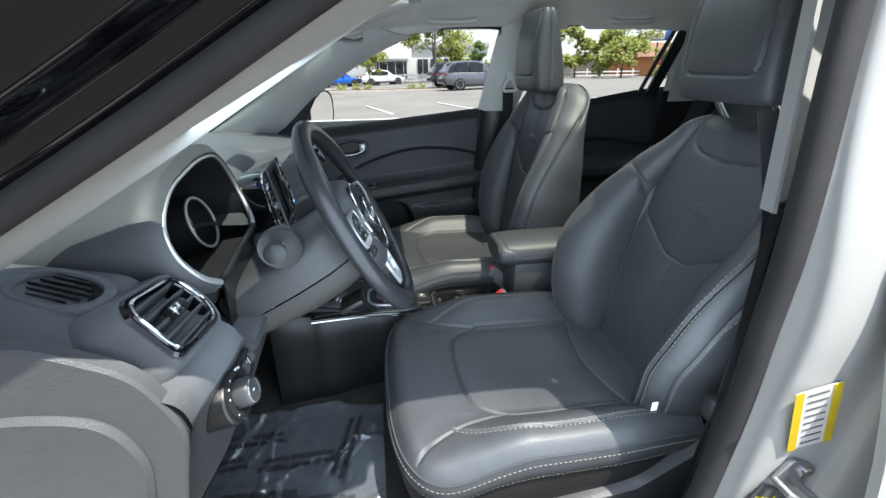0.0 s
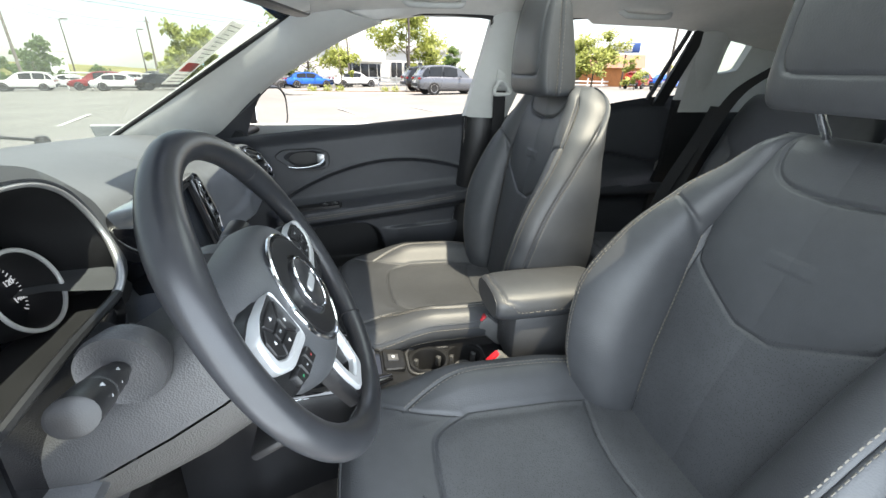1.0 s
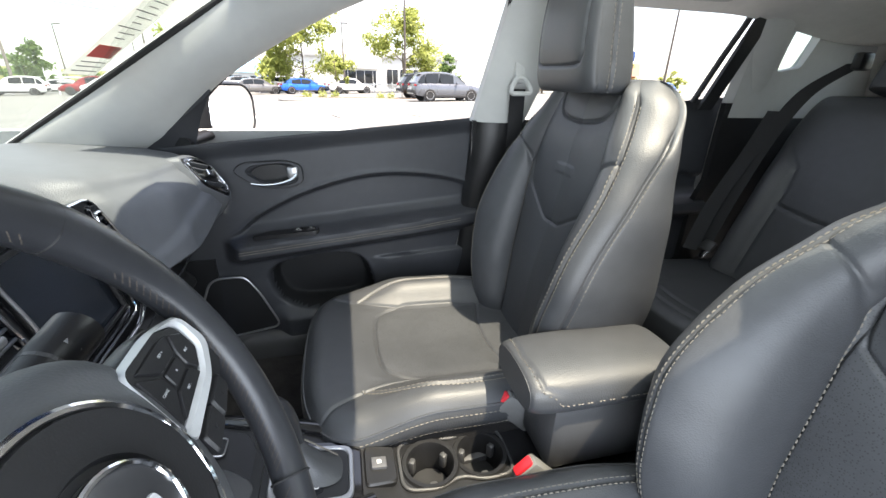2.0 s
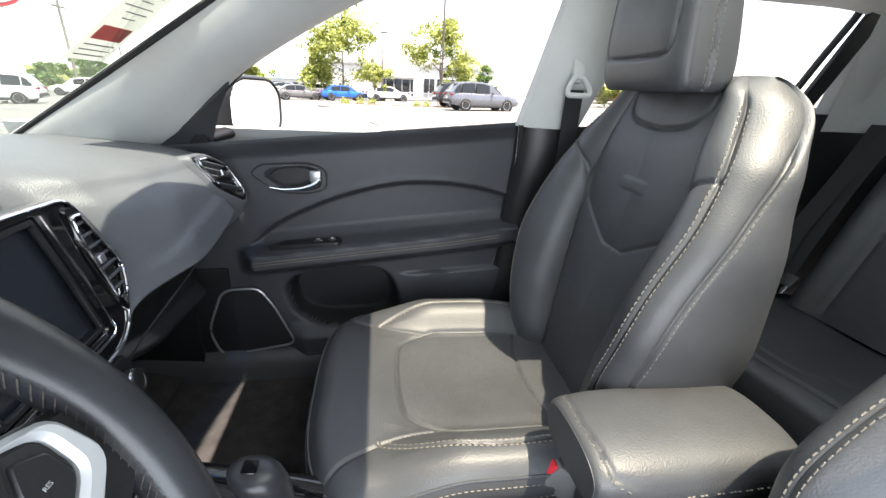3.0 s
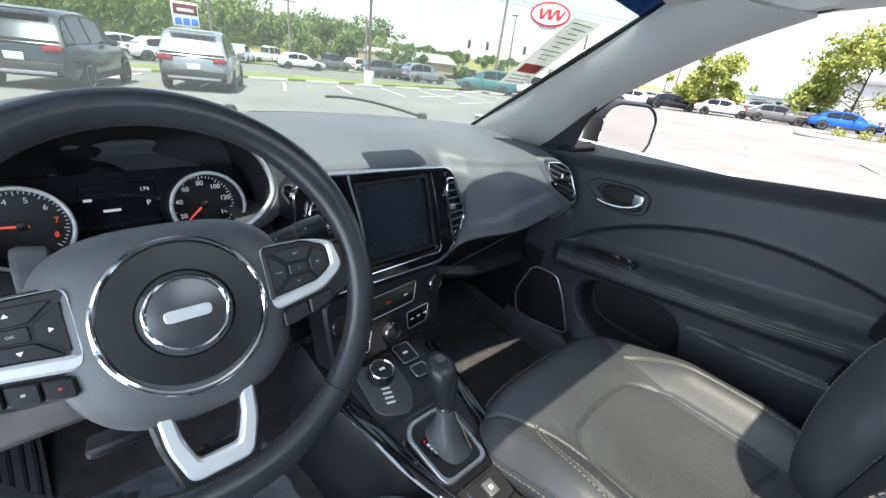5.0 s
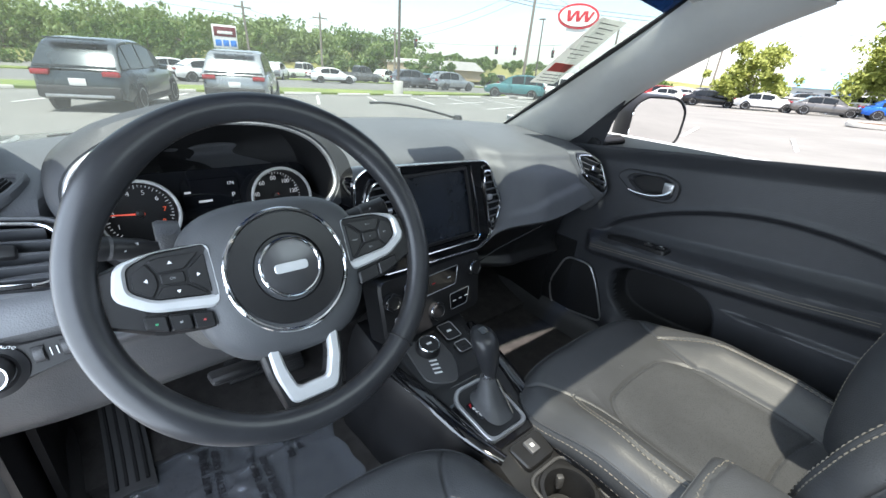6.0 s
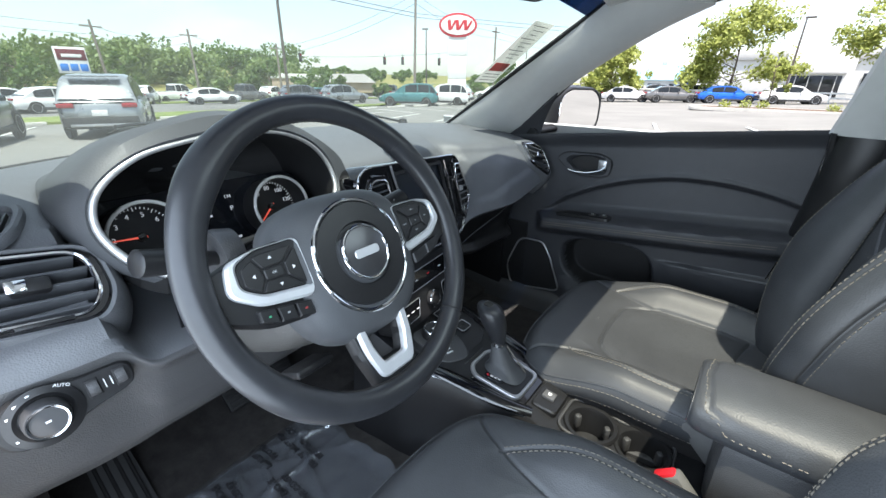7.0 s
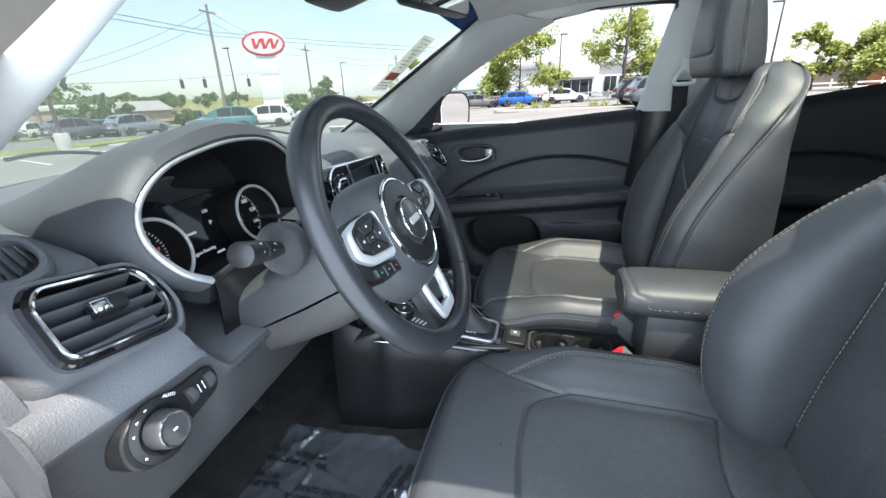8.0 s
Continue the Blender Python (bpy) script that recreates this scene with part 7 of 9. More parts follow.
part("label_sheet", slab([(-0.03, -0.024), (0.03, -0.024), (0.03, 0.024), (-0.03, 0.024)], 0.001, J2 @ mv(0, 0, 0.002), 0.0), INK, st2)
star = [Vector(((0.013 if i % 2 == 0 else 0.0055) * math.sin(i * math.pi / 5) + 0.008, (0.013 if i % 2 == 0 else 0.0055) * math.cos(i * math.pi / 5))) for i in range(10)]
part("star_mark", slab(star, 0.0006, J2 @ mv(0, 0, 0.003), 0.0), mat("yellow_star", (0.65, 0.6, 0.05), 0.5), st2)
part("print_bar", slab([(-0.024, -0.003), (-0.004, -0.003), (-0.004, 0.003), (-0.024, 0.003)], 0.0006, J2 @ mv(0, 0, 0.003), 0.0), mat("yellow_print", (0.65, 0.6, 0.05), 0.5), st2)
J3 = basis((0.578, -0.8065, 0.742), (1, -0.05, -0.35), (0.30, 0, 1))
strk = thing("door_striker", "steel door striker bolted to the white pillar", "door striker")
part("striker_plate", slab(round_poly([(-0.03, -0.02), (0.03, -0.02), (0.034, 0.02), (-0.02, 0.03)], 0.012), 0.006, J3 @ mv(0, 0, 0.008), 0.002), SATIN, strk)
part("striker_loop", tube([J3 @ Vector(p) for p in ((-0.025, -0.012, 0.006), (-0.025, -0.012, 0.03), (-0.01, -0.016, 0.036), (0.015, -0.016, 0.036), (0.025, -0.014, 0.03), (0.025, -0.014, 0.006))], 0.0055, 10), SATIN, strk)
part("bolt", lathe([(0, 0), (0.010, 0), (0.009, 0.005), (0, 0.006)], J3 @ mv(0.012, 0.010, 0.008), 12), CHROME, strk)
hg = part("hinge_plate", box(0, 0, 0, 0.05, 0.03, 0.06, 0.010, mv(0.672, -0.862, 0.955)), WHITE_PAINT, jamb, "white painted rear door hinge")
for k in (-0.018, 0.018):
    part("bolt", lathe([(0, 0), (0.011, 0), (0.010, 0.008), (0, 0.009)], mv(0.672, -0.877, 0.955 + k) @ Matrix.Rotation(math.pi / 2, 4, "X"), 12), WHITE_PAINT, hg)

# driver's belt, pedals, floor cover
sbd = thing("seat_belt", "black driver's seat belt behind the doorway seal", "seat belt", "seat belts")
belt_strap("strap", [(0.59, -0.60, 1.22), (0.60, -0.655, 1.05), (0.60, -0.672, 0.85), (0.585, -0.678, 0.60)], 0.046, sbd, (1, -0.1, 0))
part("belt_anchor", box(0, 0, 0, 0.05, 0.03, 0.05, 0.01, mv(0.575, -0.678, 0.74)), PLASTIC_DARK, sbd)
part("belt_tag", slab([(-0.006, -0.010), (0.006, -0.010), (0.006, 0.010), (-0.006, 0.010)], 0.001, basis((0.50, -0.625, 0.70), (1, 0, 0), (0, 0, 1)), 0), PAPER, sbd)


def pedal(at, w, h, tilt, label, arm=True):
    p = thing("pedal", label, "pedal", "pedals")
    m = mv(*at) @ Matrix.Rotation(radians(tilt), 4, "Y")
    pad_ = part("pedal_pad", box(0, 0, 0, 0.014, w, h, 0.006, m), RUBBER, p, "ribbed rubber pad")
    n = int(h / 0.013)
    for k in range(n):
        part("rib", box(0.008, 0, -h / 2 + (k + 0.5) * h / n, 0.005, w * 0.86, 0.006, 0.0015, m), RUBBER, pad_)
    if arm:
        part("pedal_arm", tube([m @ Vector(q) for q in ((-0.005, 0, 0.0), (-0.05, 0, 0.06), (-0.06, 0, 0.20))], 0.009, 8), PLASTIC_DARK, p)
    return p


pedal((-0.49, -0.33, 0.515), 0.09, 0.065, -48, "black ribbed rubber brake pedal")
pedal((-0.52, -0.21, 0.50), 0.05, 0.13, -48, "black ribbed rubber accelerator pedal")


# ---- film on the driver's floor ----
def film_material(name):
    m = bpy.data.materials.new(name)
    m.use_nodes = True
    nt = m.node_tree
    nt.nodes.remove(nt.nodes["Principled BSDF"])
    tr, gl, df = nt.nodes.new("ShaderNodeBsdfTransparent"), nt.nodes.new("ShaderNodeBsdfGlossy"), nt.nodes.new("ShaderNodeBsdfDiffuse")
    m1, m2, nz, bp, co = nt.nodes.new("ShaderNodeMixShader"), nt.nodes.new("ShaderNodeMixShader"), nt.nodes.new("ShaderNodeTexNoise"), nt.nodes.new("ShaderNodeBump"), nt.nodes.new("ShaderNodeTexCoord")
    gl.inputs["Roughness"].default_value = 0.14
    gl.inputs[0].default_value = (0.9, 0.94, 1.0, 1)
    df.inputs[0].default_value = (0.55, 0.62, 0.72, 1)
    nz.inputs["Scale"].default_value, nz.inputs["Detail"].default_value, nz.inputs["Distortion"].default_value = 26, 5, 1.2
    bp.inputs["Strength"].default_value, bp.inputs["Distance"].default_value = 0.5, 0.006
    m1.inputs[0].default_value, m2.inputs[0].default_value = 0.13, 0.16
    nt.links.new(co.outputs["Object"], nz.inputs["Vector"])
    nt.links.new(nz.outputs[0], bp.inputs["Height"])
    nt.links.new(bp.outputs[0], gl.inputs["Normal"])
    nt.links.new(tr.outputs[0], m1.inputs[1])
    nt.links.new(df.outputs[0], m1.inputs[2])
    nt.links.new(m1.outputs[0], m2.inputs[1])
    nt.links.new(gl.outputs[0], m2.inputs[2])
    nt.links.new(m2.outputs[0], nt.nodes["Material Output"].inputs[0])
    return m


FILM = film_material("clear_film")
cover = thing("floor_cover", "crinkled clear plastic cover with black print on the driver's floor", "floor cover")
rng = random.Random(11)
creases = [(rng.uniform(-0.6, -0.02), rng.uniform(-0.6, -0.2), rng.uniform(0, math.pi), rng.uniform(0.05, 0.16), rng.uniform(0.004, 0.011)) for _ in range(34)]
grid = np.zeros((120, 90, 3))
for i, u in enumerate(np.linspace(0, 1, 120)):
    x = lerp(-0.63, -0.012, u)
    y1 = interp(x, ((-0.63, -0.40), (-0.44, -0.195), (-0.20, -0.188), (-0.01, -0.205))) + 0.006 * math.sin(31 * x) + 0.004 * math.sin(77 * x)
    y0 = interp(x, ((-0.63, -0.55), (-0.4, -0.60), (-0.01, -0.625)))
    for j, v in enumerate(np.linspace(0, 1, 90)):
        y = lerp(y0, y1, v)
        z = 0.3905 + 0.0025 * math.sin(x * 19 + y * 11) ** 2
        for cx, cy, a, ln, h in creases:
            du, dv = (x - cx) * math.cos(a) + (y - cy) * math.sin(a), -(x - cx) * math.sin(a) + (y - cy) * math.cos(a)
            z += h * math.exp(-((dv / 0.0075) ** 2) - (du / ln) ** 2)
        z += 0.012 * step(0.92, 1.0, v) * (0.5 + 0.5 * math.sin(x * 23))
        grid[i, j] = (x, y, z)
sheet_mesh("film_sheet", grid, FILM, cover, closed=False)
for cx, cy, turn in ((-0.36, -0.30, 180), (-0.30, -0.47, 176), (-0.095, -0.345, -104), (-0.52, -0.45, 190), (-0.17, -0.50, 172), (-0.44, -0.37, 183), (-0.22, -0.38, 181)):
    for k, line in enumerate(("DEALER MUST REMOVE", "PROTECTIVE COVER")):
        words("text_line", line, 0.0185, Matrix.Translation((cx, cy, 0.4005)) @ Matrix.Rotation(radians(turn), 4, "Z") @ mv(0, -0.024 * k, 0), BLACK_INK, cover, lift=0.0002, bold=0.0007)

# ---- outside the windscreen: cowl, wipers, bonnet ----
cowl = thing("cowl_panel", "black plastic panel at the windscreen's foot", "cowl", kind="structure")
part("cowl_cover", thick([[(screen_pt(u, 0)[0] - d, screen_pt(u, 0)[1], z) for u in np.linspace(-1, 1, 31)] for d, z in ((-0.02, 1.028), (0.03, 1.020), (0.09, 1.004), (0.16, 0.985))], 0.006), PLASTIC_DARK, cowl)
hood = thing("bonnet", "white painted bonnet ahead of the windscreen", "car bonnet", kind="structure")
part("bonnet_panel", thick([[(-0.96 - 0.82 * k, y, 0.975 - 0.10 * k * k - 0.05 * (y / 0.75) ** 2) for y in np.linspace(-0.76, 0.76, 25)] for k in np.linspace(0, 1, 14)], 0.012), WHITE_PAINT, hood)


def wiper(y_pivot, y_tip, label):
    w = thing("wiper", label, "wiper", "windscreen wipers")
    s = 1 if y_tip > y_pivot else -1
    at = lambda y, v, off: Vector(screen_pt(y / 0.66, v)) + Vector((-off, 0, off * 1.2))
    part("pivot_cap", lathe([(0, 0.018), (0.012, 0.016), (0.017, 0.006), (0.019, -0.02), (0, -0.02)], Matrix.Translation(at(y_pivot, 0.03, 0.012)), 18), PLASTIC_DARK, w)
    arm = [at(lerp(y_pivot, y_tip, k), 0.03 + 0.05 * math.sin(k * math.pi * 0.8), 0.016 + 0.018 * math.sin(k * math.pi)) for k in np.linspace(0, 0.62, 10)]
    part("wiper_arm", tube(spline(arm, 3), 0.006, 8, flat=0.7), PLASTIC_DARK, w)
    blade = [at(lerp(y_pivot, y_tip, k), 0.022 + 0.012 * math.sin(k * 2), 0.008) for k in np.linspace(0.2, 1.05, 12)]
    part("wiper_blade", tube(spline(blade, 3), 0.0045, 8, flat=1.2), RUBBER, w)


wiper(0.52, 0.02, "black wiper arm and blade resting on the windscreen's foot")
wiper(-0.05, -0.55, "black wiper arm and blade lying along the windscreen's foot")

# ---- the cabin's rear quarters ----
for sgn in (1, -1):
    # (x, z) ring of the quarter window, then the trim around it
    hole = round_poly([(1.486, 1.270), (1.572, 1.284), (1.604, 1.376), (1.578, 1.440), (1.512, 1.444), (1.492, 1.35)], 0.014, 5)
    n = len(hole)
    mid = Vector((1.53, 1.35))
    rows = []
    for k, grow in ((0, 1.0), (1, 1.04), (2, 1.25)):
        rows.append([(mid.x + (p.x - mid.x) * grow, sgn * (0.645 - 0.12 * ((mid.y + (p.y - mid.y) * grow) - 1.25) - (0.0 if k else -0.03)), mid.y + (p.y - mid.y) * grow) for p in hole])
    ring = []
    for p in hole:
        d = (p - mid).normalized()
        far = Vector((min(max(mid.x + d.x * 0.6, 1.36), 1.92), min(max(mid.y + d.y * 0.6, 1.10), 1.52)))
        ring.append((far.x, sgn * (0.645 - 0.12 * (far.y - 1.25)), far.y))
    rows.append(ring)
    q = part("rear_quarter_trim", skin(rows, close_u=True), TRIM_GREY, None)
    tagged(q, "pale grey rear quarter trim round a small window", "quarter trim", kind="structure")
    pane = part("window_4" if sgn > 0 else "window_5", slab([Vector((p.x, p.y)) for p in hole], 0.004, Matrix(((1, 0, 0, 0), (0, 0, sgn, sgn * 0.662), (0, 1, 0, 0), (0, 0, 0, 1))), 0.0), GLASS, None)
    tagged(pane, "small rear quarter window", "car window", kind="structure")
    lo = part("wall_boot", thick([[(x, sgn * (0.68 + 0.03 * (z < 0.9)), z) for x in np.linspace(1.34, 1.9, 12)] for z in np.linspace(0.40, 1.17, 10)], 0.02), PLASTIC_DARK, None)
    tagged(lo, "black side wall of the boot", "boot trim", kind="structure")
# driver's rear door, shut, seen only past the seat
dr = thing("door_3", "black rear door trim behind the driver's seat", "car door", kind="structure")
part("door_panel", thick([[(x, -0.73 + 0.02 * step(0.8, 1.12, z), z) for x in np.linspace(0.72, 1.38, 14)] for z in np.linspace(0.42, 1.125, 14)], 0.02), PLASTIC, dr)
pane = part("window_6", thick([[(lerp(0.70, 1.30, k), y, z) for k in np.linspace(0, 1, 5)] for y, z in ((-0.71, 1.12), (-0.675, 1.27), (-0.632, 1.43))], 0.004), GLASS, None)
tagged(pane, "rear side window behind the driver", "car window", kind="structure")
# lamp pod in the headliner
lamp = thing("map_lamp", "pale grey map lamp console in the headliner", "map lamp")
part("lamp_housing", box(0.10, 0.0, 1.449, 0.15, 0.20, 0.03, 0.012), TRIM_GREY, lamp)
for y in (-0.06, 0.06):
    part("lamp_lens", box(0.11, y, 1.431, 0.05, 0.055, 0.008, 0.004), PAPER, lamp, "frosted lens, unlit")

# kick panels beside the footwells
for sgn in (-1, 1):
    kick = part("kick_panel", thick([[(x, sgn * (0.712 - 0.02 * step(-0.3, -0.7, x)), z) for x in np.linspace(-0.86, -0.27, 12)] for z in np.linspace(0.37, 0.72, 8)], 0.012), PLASTIC_DARK, None)
    tagged(kick, "black kick panel beside the footwell", "kick panel", kind="structure")
pillar_foot = part("kick_panel_edge", thick([[(x, y, z) for x, y in ((-0.275, -0.706), (-0.262, -0.716), (-0.258, -0.735), (-0.262, -0.760), (-0.285, -0.790), (-0.36, -0.800))] for z in np.linspace(0.40, 0.72, 8)], 0.010), PLASTIC, None)
tagged(pillar_foot, "black trim at the foot of the windscreen pillar", "trim panel", kind="structure")
rest = thing("foot_rest", "ribbed black plastic foot rest on the carpet", "foot rest")
line = spline([(-0.36, 0, 0.398), (-0.45, 0, 0.428), (-0.54, 0, 0.482), (-0.61, 0, 0.555)], 8)
part("rest_plate", thick([[(p.x, -0.590 + k * (0.040 - 0.006 * i / len(line)), p.z + 0.012 - 0.008 * k * k) for k in np.linspace(-1, 1, 9)] for i, p in enumerate(line)], 0.014), PLASTIC, rest)
for k in (-0.026, -0.009, 0.009, 0.026):
    part("rest_rib", tube([(p.x, -0.590 + k, p.z + 0.0115) for p in line[2:-2]], 0.0035, 6), RUBBER, rest)
fire = part("toe_board", thick([[(lerp(-0.62, -0.88, k ** 1.4), y, lerp(0.378, 0.80, k)) for y in np.linspace(-0.71, 0.71, 20)] for k in np.linspace(0, 1, 10)], 0.01), CARPET, None)
tagged(fire, "black carpeted toe board under the dashboard", "toe board", kind="structure")

# ---- the car's outer body ----
shell = thing("car_body", "white painted car body with black lower cladding", "car body", kind="structure")
for sgn in (-1, 1):
    rows = []
    for x in np.linspace(-1.72, -0.76, 22):
        arch = 0.36 + 0.40 * math.sqrt(max(0.0, 1 - ((x + 1.06) / 0.42) ** 2))
        side = 0.905 - 0.10 * step(-1.3, -1.75, x)
        rows.append([(x, sgn * y, z) for y, z in ((0.74, 0.955 - 0.05 * step(-1.0, -1.8, x)), (side - 0.06, 0.945 - 0.05 * step(-1.0, -1.8, x)), (side, 0.87), (side + 0.01, max(0.80, arch)), (side - 0.01, arch))])
    part("fender", thick(rows, 0.012), WHITE_PAINT, shell)
    rows = []
    for x in np.linspace(1.30, 2.12, 22):
        arch = 0.36 + 0.40 * math.sqrt(max(0.0, 1 - ((x - 1.58) / 0.42) ** 2))
        rows.append([(x, sgn * (y - 0.08 * step(1.8, 2.15, x)), z) for y, z in ((0.76, 1.16), (0.86, 1.08), (0.91, 0.95), (0.915, max(0.80, arch)), (0.90, arch))])
    part("rear_quarter", thick(rows, 0.012), WHITE_PAINT, shell)
    for x0, x1 in ((-0.75, 0.58), (0.60, 1.29)):
        if sgn < 0 and x0 < 0:
            continue
        rows = [[(x, sgn * (0.80 + 0.10 * math.sin(min(1, (1.09 - z) / 0.45) * math.pi / 2)), z) for z in np.linspace(1.075, 0.40, 12)] for x in np.linspace(x0, x1, 10)]
        dp = part("door_skin", thick(rows, 0.012), WHITE_PAINT, shell)
        part("door_pull", box((x0 + x1) / 2 + 0.18, sgn * 0.902, 0.90, 0.19, 0.03, 0.03, 0.01), WHITE_PAINT, dp)
    part("lower_cladding", box(0.26, sgn * 0.875, 0.34, 1.9, 0.06, 0.14, 0.02), PLASTIC_DARK, shell)
    for wx in (-1.06, 1.58):
        wm = Matrix.Translation((wx, sgn * 0.80, 0.345)) @ Matrix.Rotation(-sgn * math.pi / 2, 4, "X")
        tyre = part("wheel", lathe([(0.20, -0.10), (0.30, -0.112), (0.338, -0.095), (0.345, -0.05), (0.345, 0.05), (0.338, 0.095), (0.30, 0.112), (0.225, 0.10)], wm, 48, cap=False), RUBBER, shell, "black tyre")
        rim_part = part("wheel_rim", lathe([(0.0, 0.075), (0.05, 0.08), (0.07, 0.06), (0.20, 0.05), (0.225, 0.10), (0.235, 0.102)], wm, 48, cap=False), SATIN, tyre, "silver wheel rim")
part("front_bumper", skin([[(-1.74 - 0.14 * (1 - (y / 0.86) ** 2) + dx, y, z) for y in np.linspace(-0.86, 0.86, 25)] for dx, z in ((0.02, 0.90), (-0.05, 0.84), (-0.08, 0.70), (-0.08, 0.48), (0.0, 0.30))]), WHITE_PAINT, shell)
part("grille", skin([[(-1.835 - 0.14 * (1 - (y / 0.86) ** 2), y, z) for y in np.linspace(-0.55, 0.55, 21)] for z in (0.82, 0.74, 0.68)]), PIANO, shell)
part("tailgate", skin([[(x + 0.10 * (1 - (y / 0.8) ** 2), y, z) for y in np.linspace(-0.80, 0.80, 21)] for x, z in ((2.02, 1.20), (2.10, 1.0), (2.12, 0.75), (2.10, 0.45), (2.04, 0.32))]), WHITE_PAINT, shell)
part("underbody", box(0.2, 0, 0.33, 3.6, 1.40, 0.06, 0.02), PLASTIC_DARK, shell)


# ---- outside: the lot, the road and what stands there ----
def gnd(x, y):
    """The lot falls gently away ahead of the car."""
    return 0.026 * min(x, 12) - 0.008 * y if x > -170 else 0.026 * -170 - 0.008 * y + 0.03 * (-170 - x)


def polar(az, d):
    """A place on the ground: degrees from straight ahead towards the passenger's side, and metres."""
    x, y = -d * math.cos(radians(az)), d * math.sin(radians(az))
    return Vector((x, y, gnd(x, y)))


ASPHALT = mat("worn_asphalt", (0.17, 0.166, 0.155), 0.92, vary=0.16, scale=0.35, grain=0.5, grain_scale=70)
ROAD = mat("road_asphalt", (0.145, 0.142, 0.137), 0.9, vary=0.12, scale=0.3, grain=0.4, grain_scale=70)
GRASS = mat("mown_grass", (0.11, 0.165, 0.03), 0.95, vary=0.25, scale=0.6, grain=0.8, grain_scale=40, tint=(0.17, 0.20, 0.05))
FIELD = mat("dry_field", (0.13, 0.145, 0.035), 0.95, vary=0.22, scale=0.05, grain=0.6, grain_scale=8, tint=(0.20, 0.18, 0.06))
PAINT_LINE = mat("white_road_paint", (0.55, 0.55, 0.53), 0.8, vary=0.15, scale=6)
CONCRETE = mat("pale_concrete", (0.42, 0.41, 0.38), 0.85, vary=0.12, scale=4, grain=0.3, grain_scale=60)
BARK = mat("grey_bark", (0.13, 0.105, 0.08), 0.9, vary=0.25, scale=8, grain=0.8, grain_scale=30)
POLE_STEEL = mat("brown_pole_paint", (0.09, 0.075, 0.065), 0.5, vary=0.1, scale=5)
WOOD_POLE = mat("grey_wood_pole", (0.20, 0.175, 0.15), 0.85, vary=0.2, scale=6, grain=0.5, grain_scale=50)
WIRE = mat("black_wire", (0.02, 0.02, 0.02), 0.6)
CAR_GLASS = mat("dark_car_glass", (0.015, 0.018, 0.020), 0.06, vary=0.2, scale=2, rough_vary=0.02)
TYRE = mat("tyre_rubber", (0.022, 0.022, 0.022), 0.8, vary=0.2, scale=10)
RIM = mat("alloy_rim", (0.45, 0.45, 0.46), 0.35, metal=0.8, vary=0.1, scale=10)
TAIL = mat("red_tail_lamp", (0.28, 0.015, 0.02), 0.15, vary=0.1, scale=8, coat=0.5)
PLATE = mat("white_plate", (0.7, 0.7, 0.7), 0.5)
CLADDING = mat("black_cladding", (0.03, 0.03, 0.032), 0.6, vary=0.15, scale=6)


def leaf_mat(name, a, b):
    """Leaf colours spread leaf by leaf."""
    m = mat(name, a, 0.6, vary=0.2, scale=0.8)
    nt = m.node_tree
    geo, ramp, bs = nt.nodes.new("ShaderNodeNewGeometry"), nt.nodes.new("ShaderNodeValToRGB"), nt.nodes["Principled BSDF"]
    ramp.color_ramp.elements[0].color, ramp.color_ramp.elements[1].color = (*a, 1), (*b, 1)
    nt.links.new(geo.outputs["Random Per Island"], ramp.inputs[0])
    nt.links.new(ramp.outputs[0], bs.inputs["Base Color"])
    tr, mix = nt.nodes.new("ShaderNodeBsdfTranslucent"), nt.nodes.new("ShaderNodeMixShader")
    mix.inputs[0].default_value = 0.35
    nt.links.new(ramp.outputs[0], tr.inputs[0])
    nt.links.new(bs.outputs[0], mix.inputs[1])
    nt.links.new(tr.outputs[0], mix.inputs[2])
    nt.links.new(mix.outputs[0], nt.nodes["Material Output"].inputs[0])
    return m


LEAF = leaf_mat("fresh_leaves", (0.19, 0.23, 0.045), (0.36, 0.39, 0.10))
LEAF_DARK = leaf_mat("deep_green_leaves", (0.06, 0.12, 0.025), (0.13, 0.20, 0.05))

rows = []
for x in (-600, -400, -170, -60, -20, 0, 12, 40, 200, 600):
    rows.append([(x, y, gnd(x, y)) for y in (-600, -200, -60, 0, 60, 200, 700)])
ground = part("ground", skin(rows), ASPHALT, None, smooth=False)
tagged(ground, "pale worn asphalt parking lot falling gently away", "parking lot", kind="structure")


def patch(name, pts, lift, material, label, category, n=14):
    """A flat-lying area over the ground between two edges of points."""
    a, b = pts
    rows = []
    for k in np.linspace(0, 1, 5):
        r = []
        for i in range(n + 1):
            t = i / n * (len(a) - 1)
            j = min(int(t), len(a) - 2)
            p = Vector(a[j]).lerp(Vector(a[j + 1]), t - j).lerp(Vector(b[j]).lerp(Vector(b[j + 1]), t - j), k)
            r.append((p.x, p.y, gnd(p.x, p.y) + lift))
        rows.append(r)
    ob = part(name, thick(rows, min(lift, 0.12) * 0.98 if lift > 0.02 else 0.004), material, None, smooth=False)
    return tagged(ob, label, category, kind="structure")


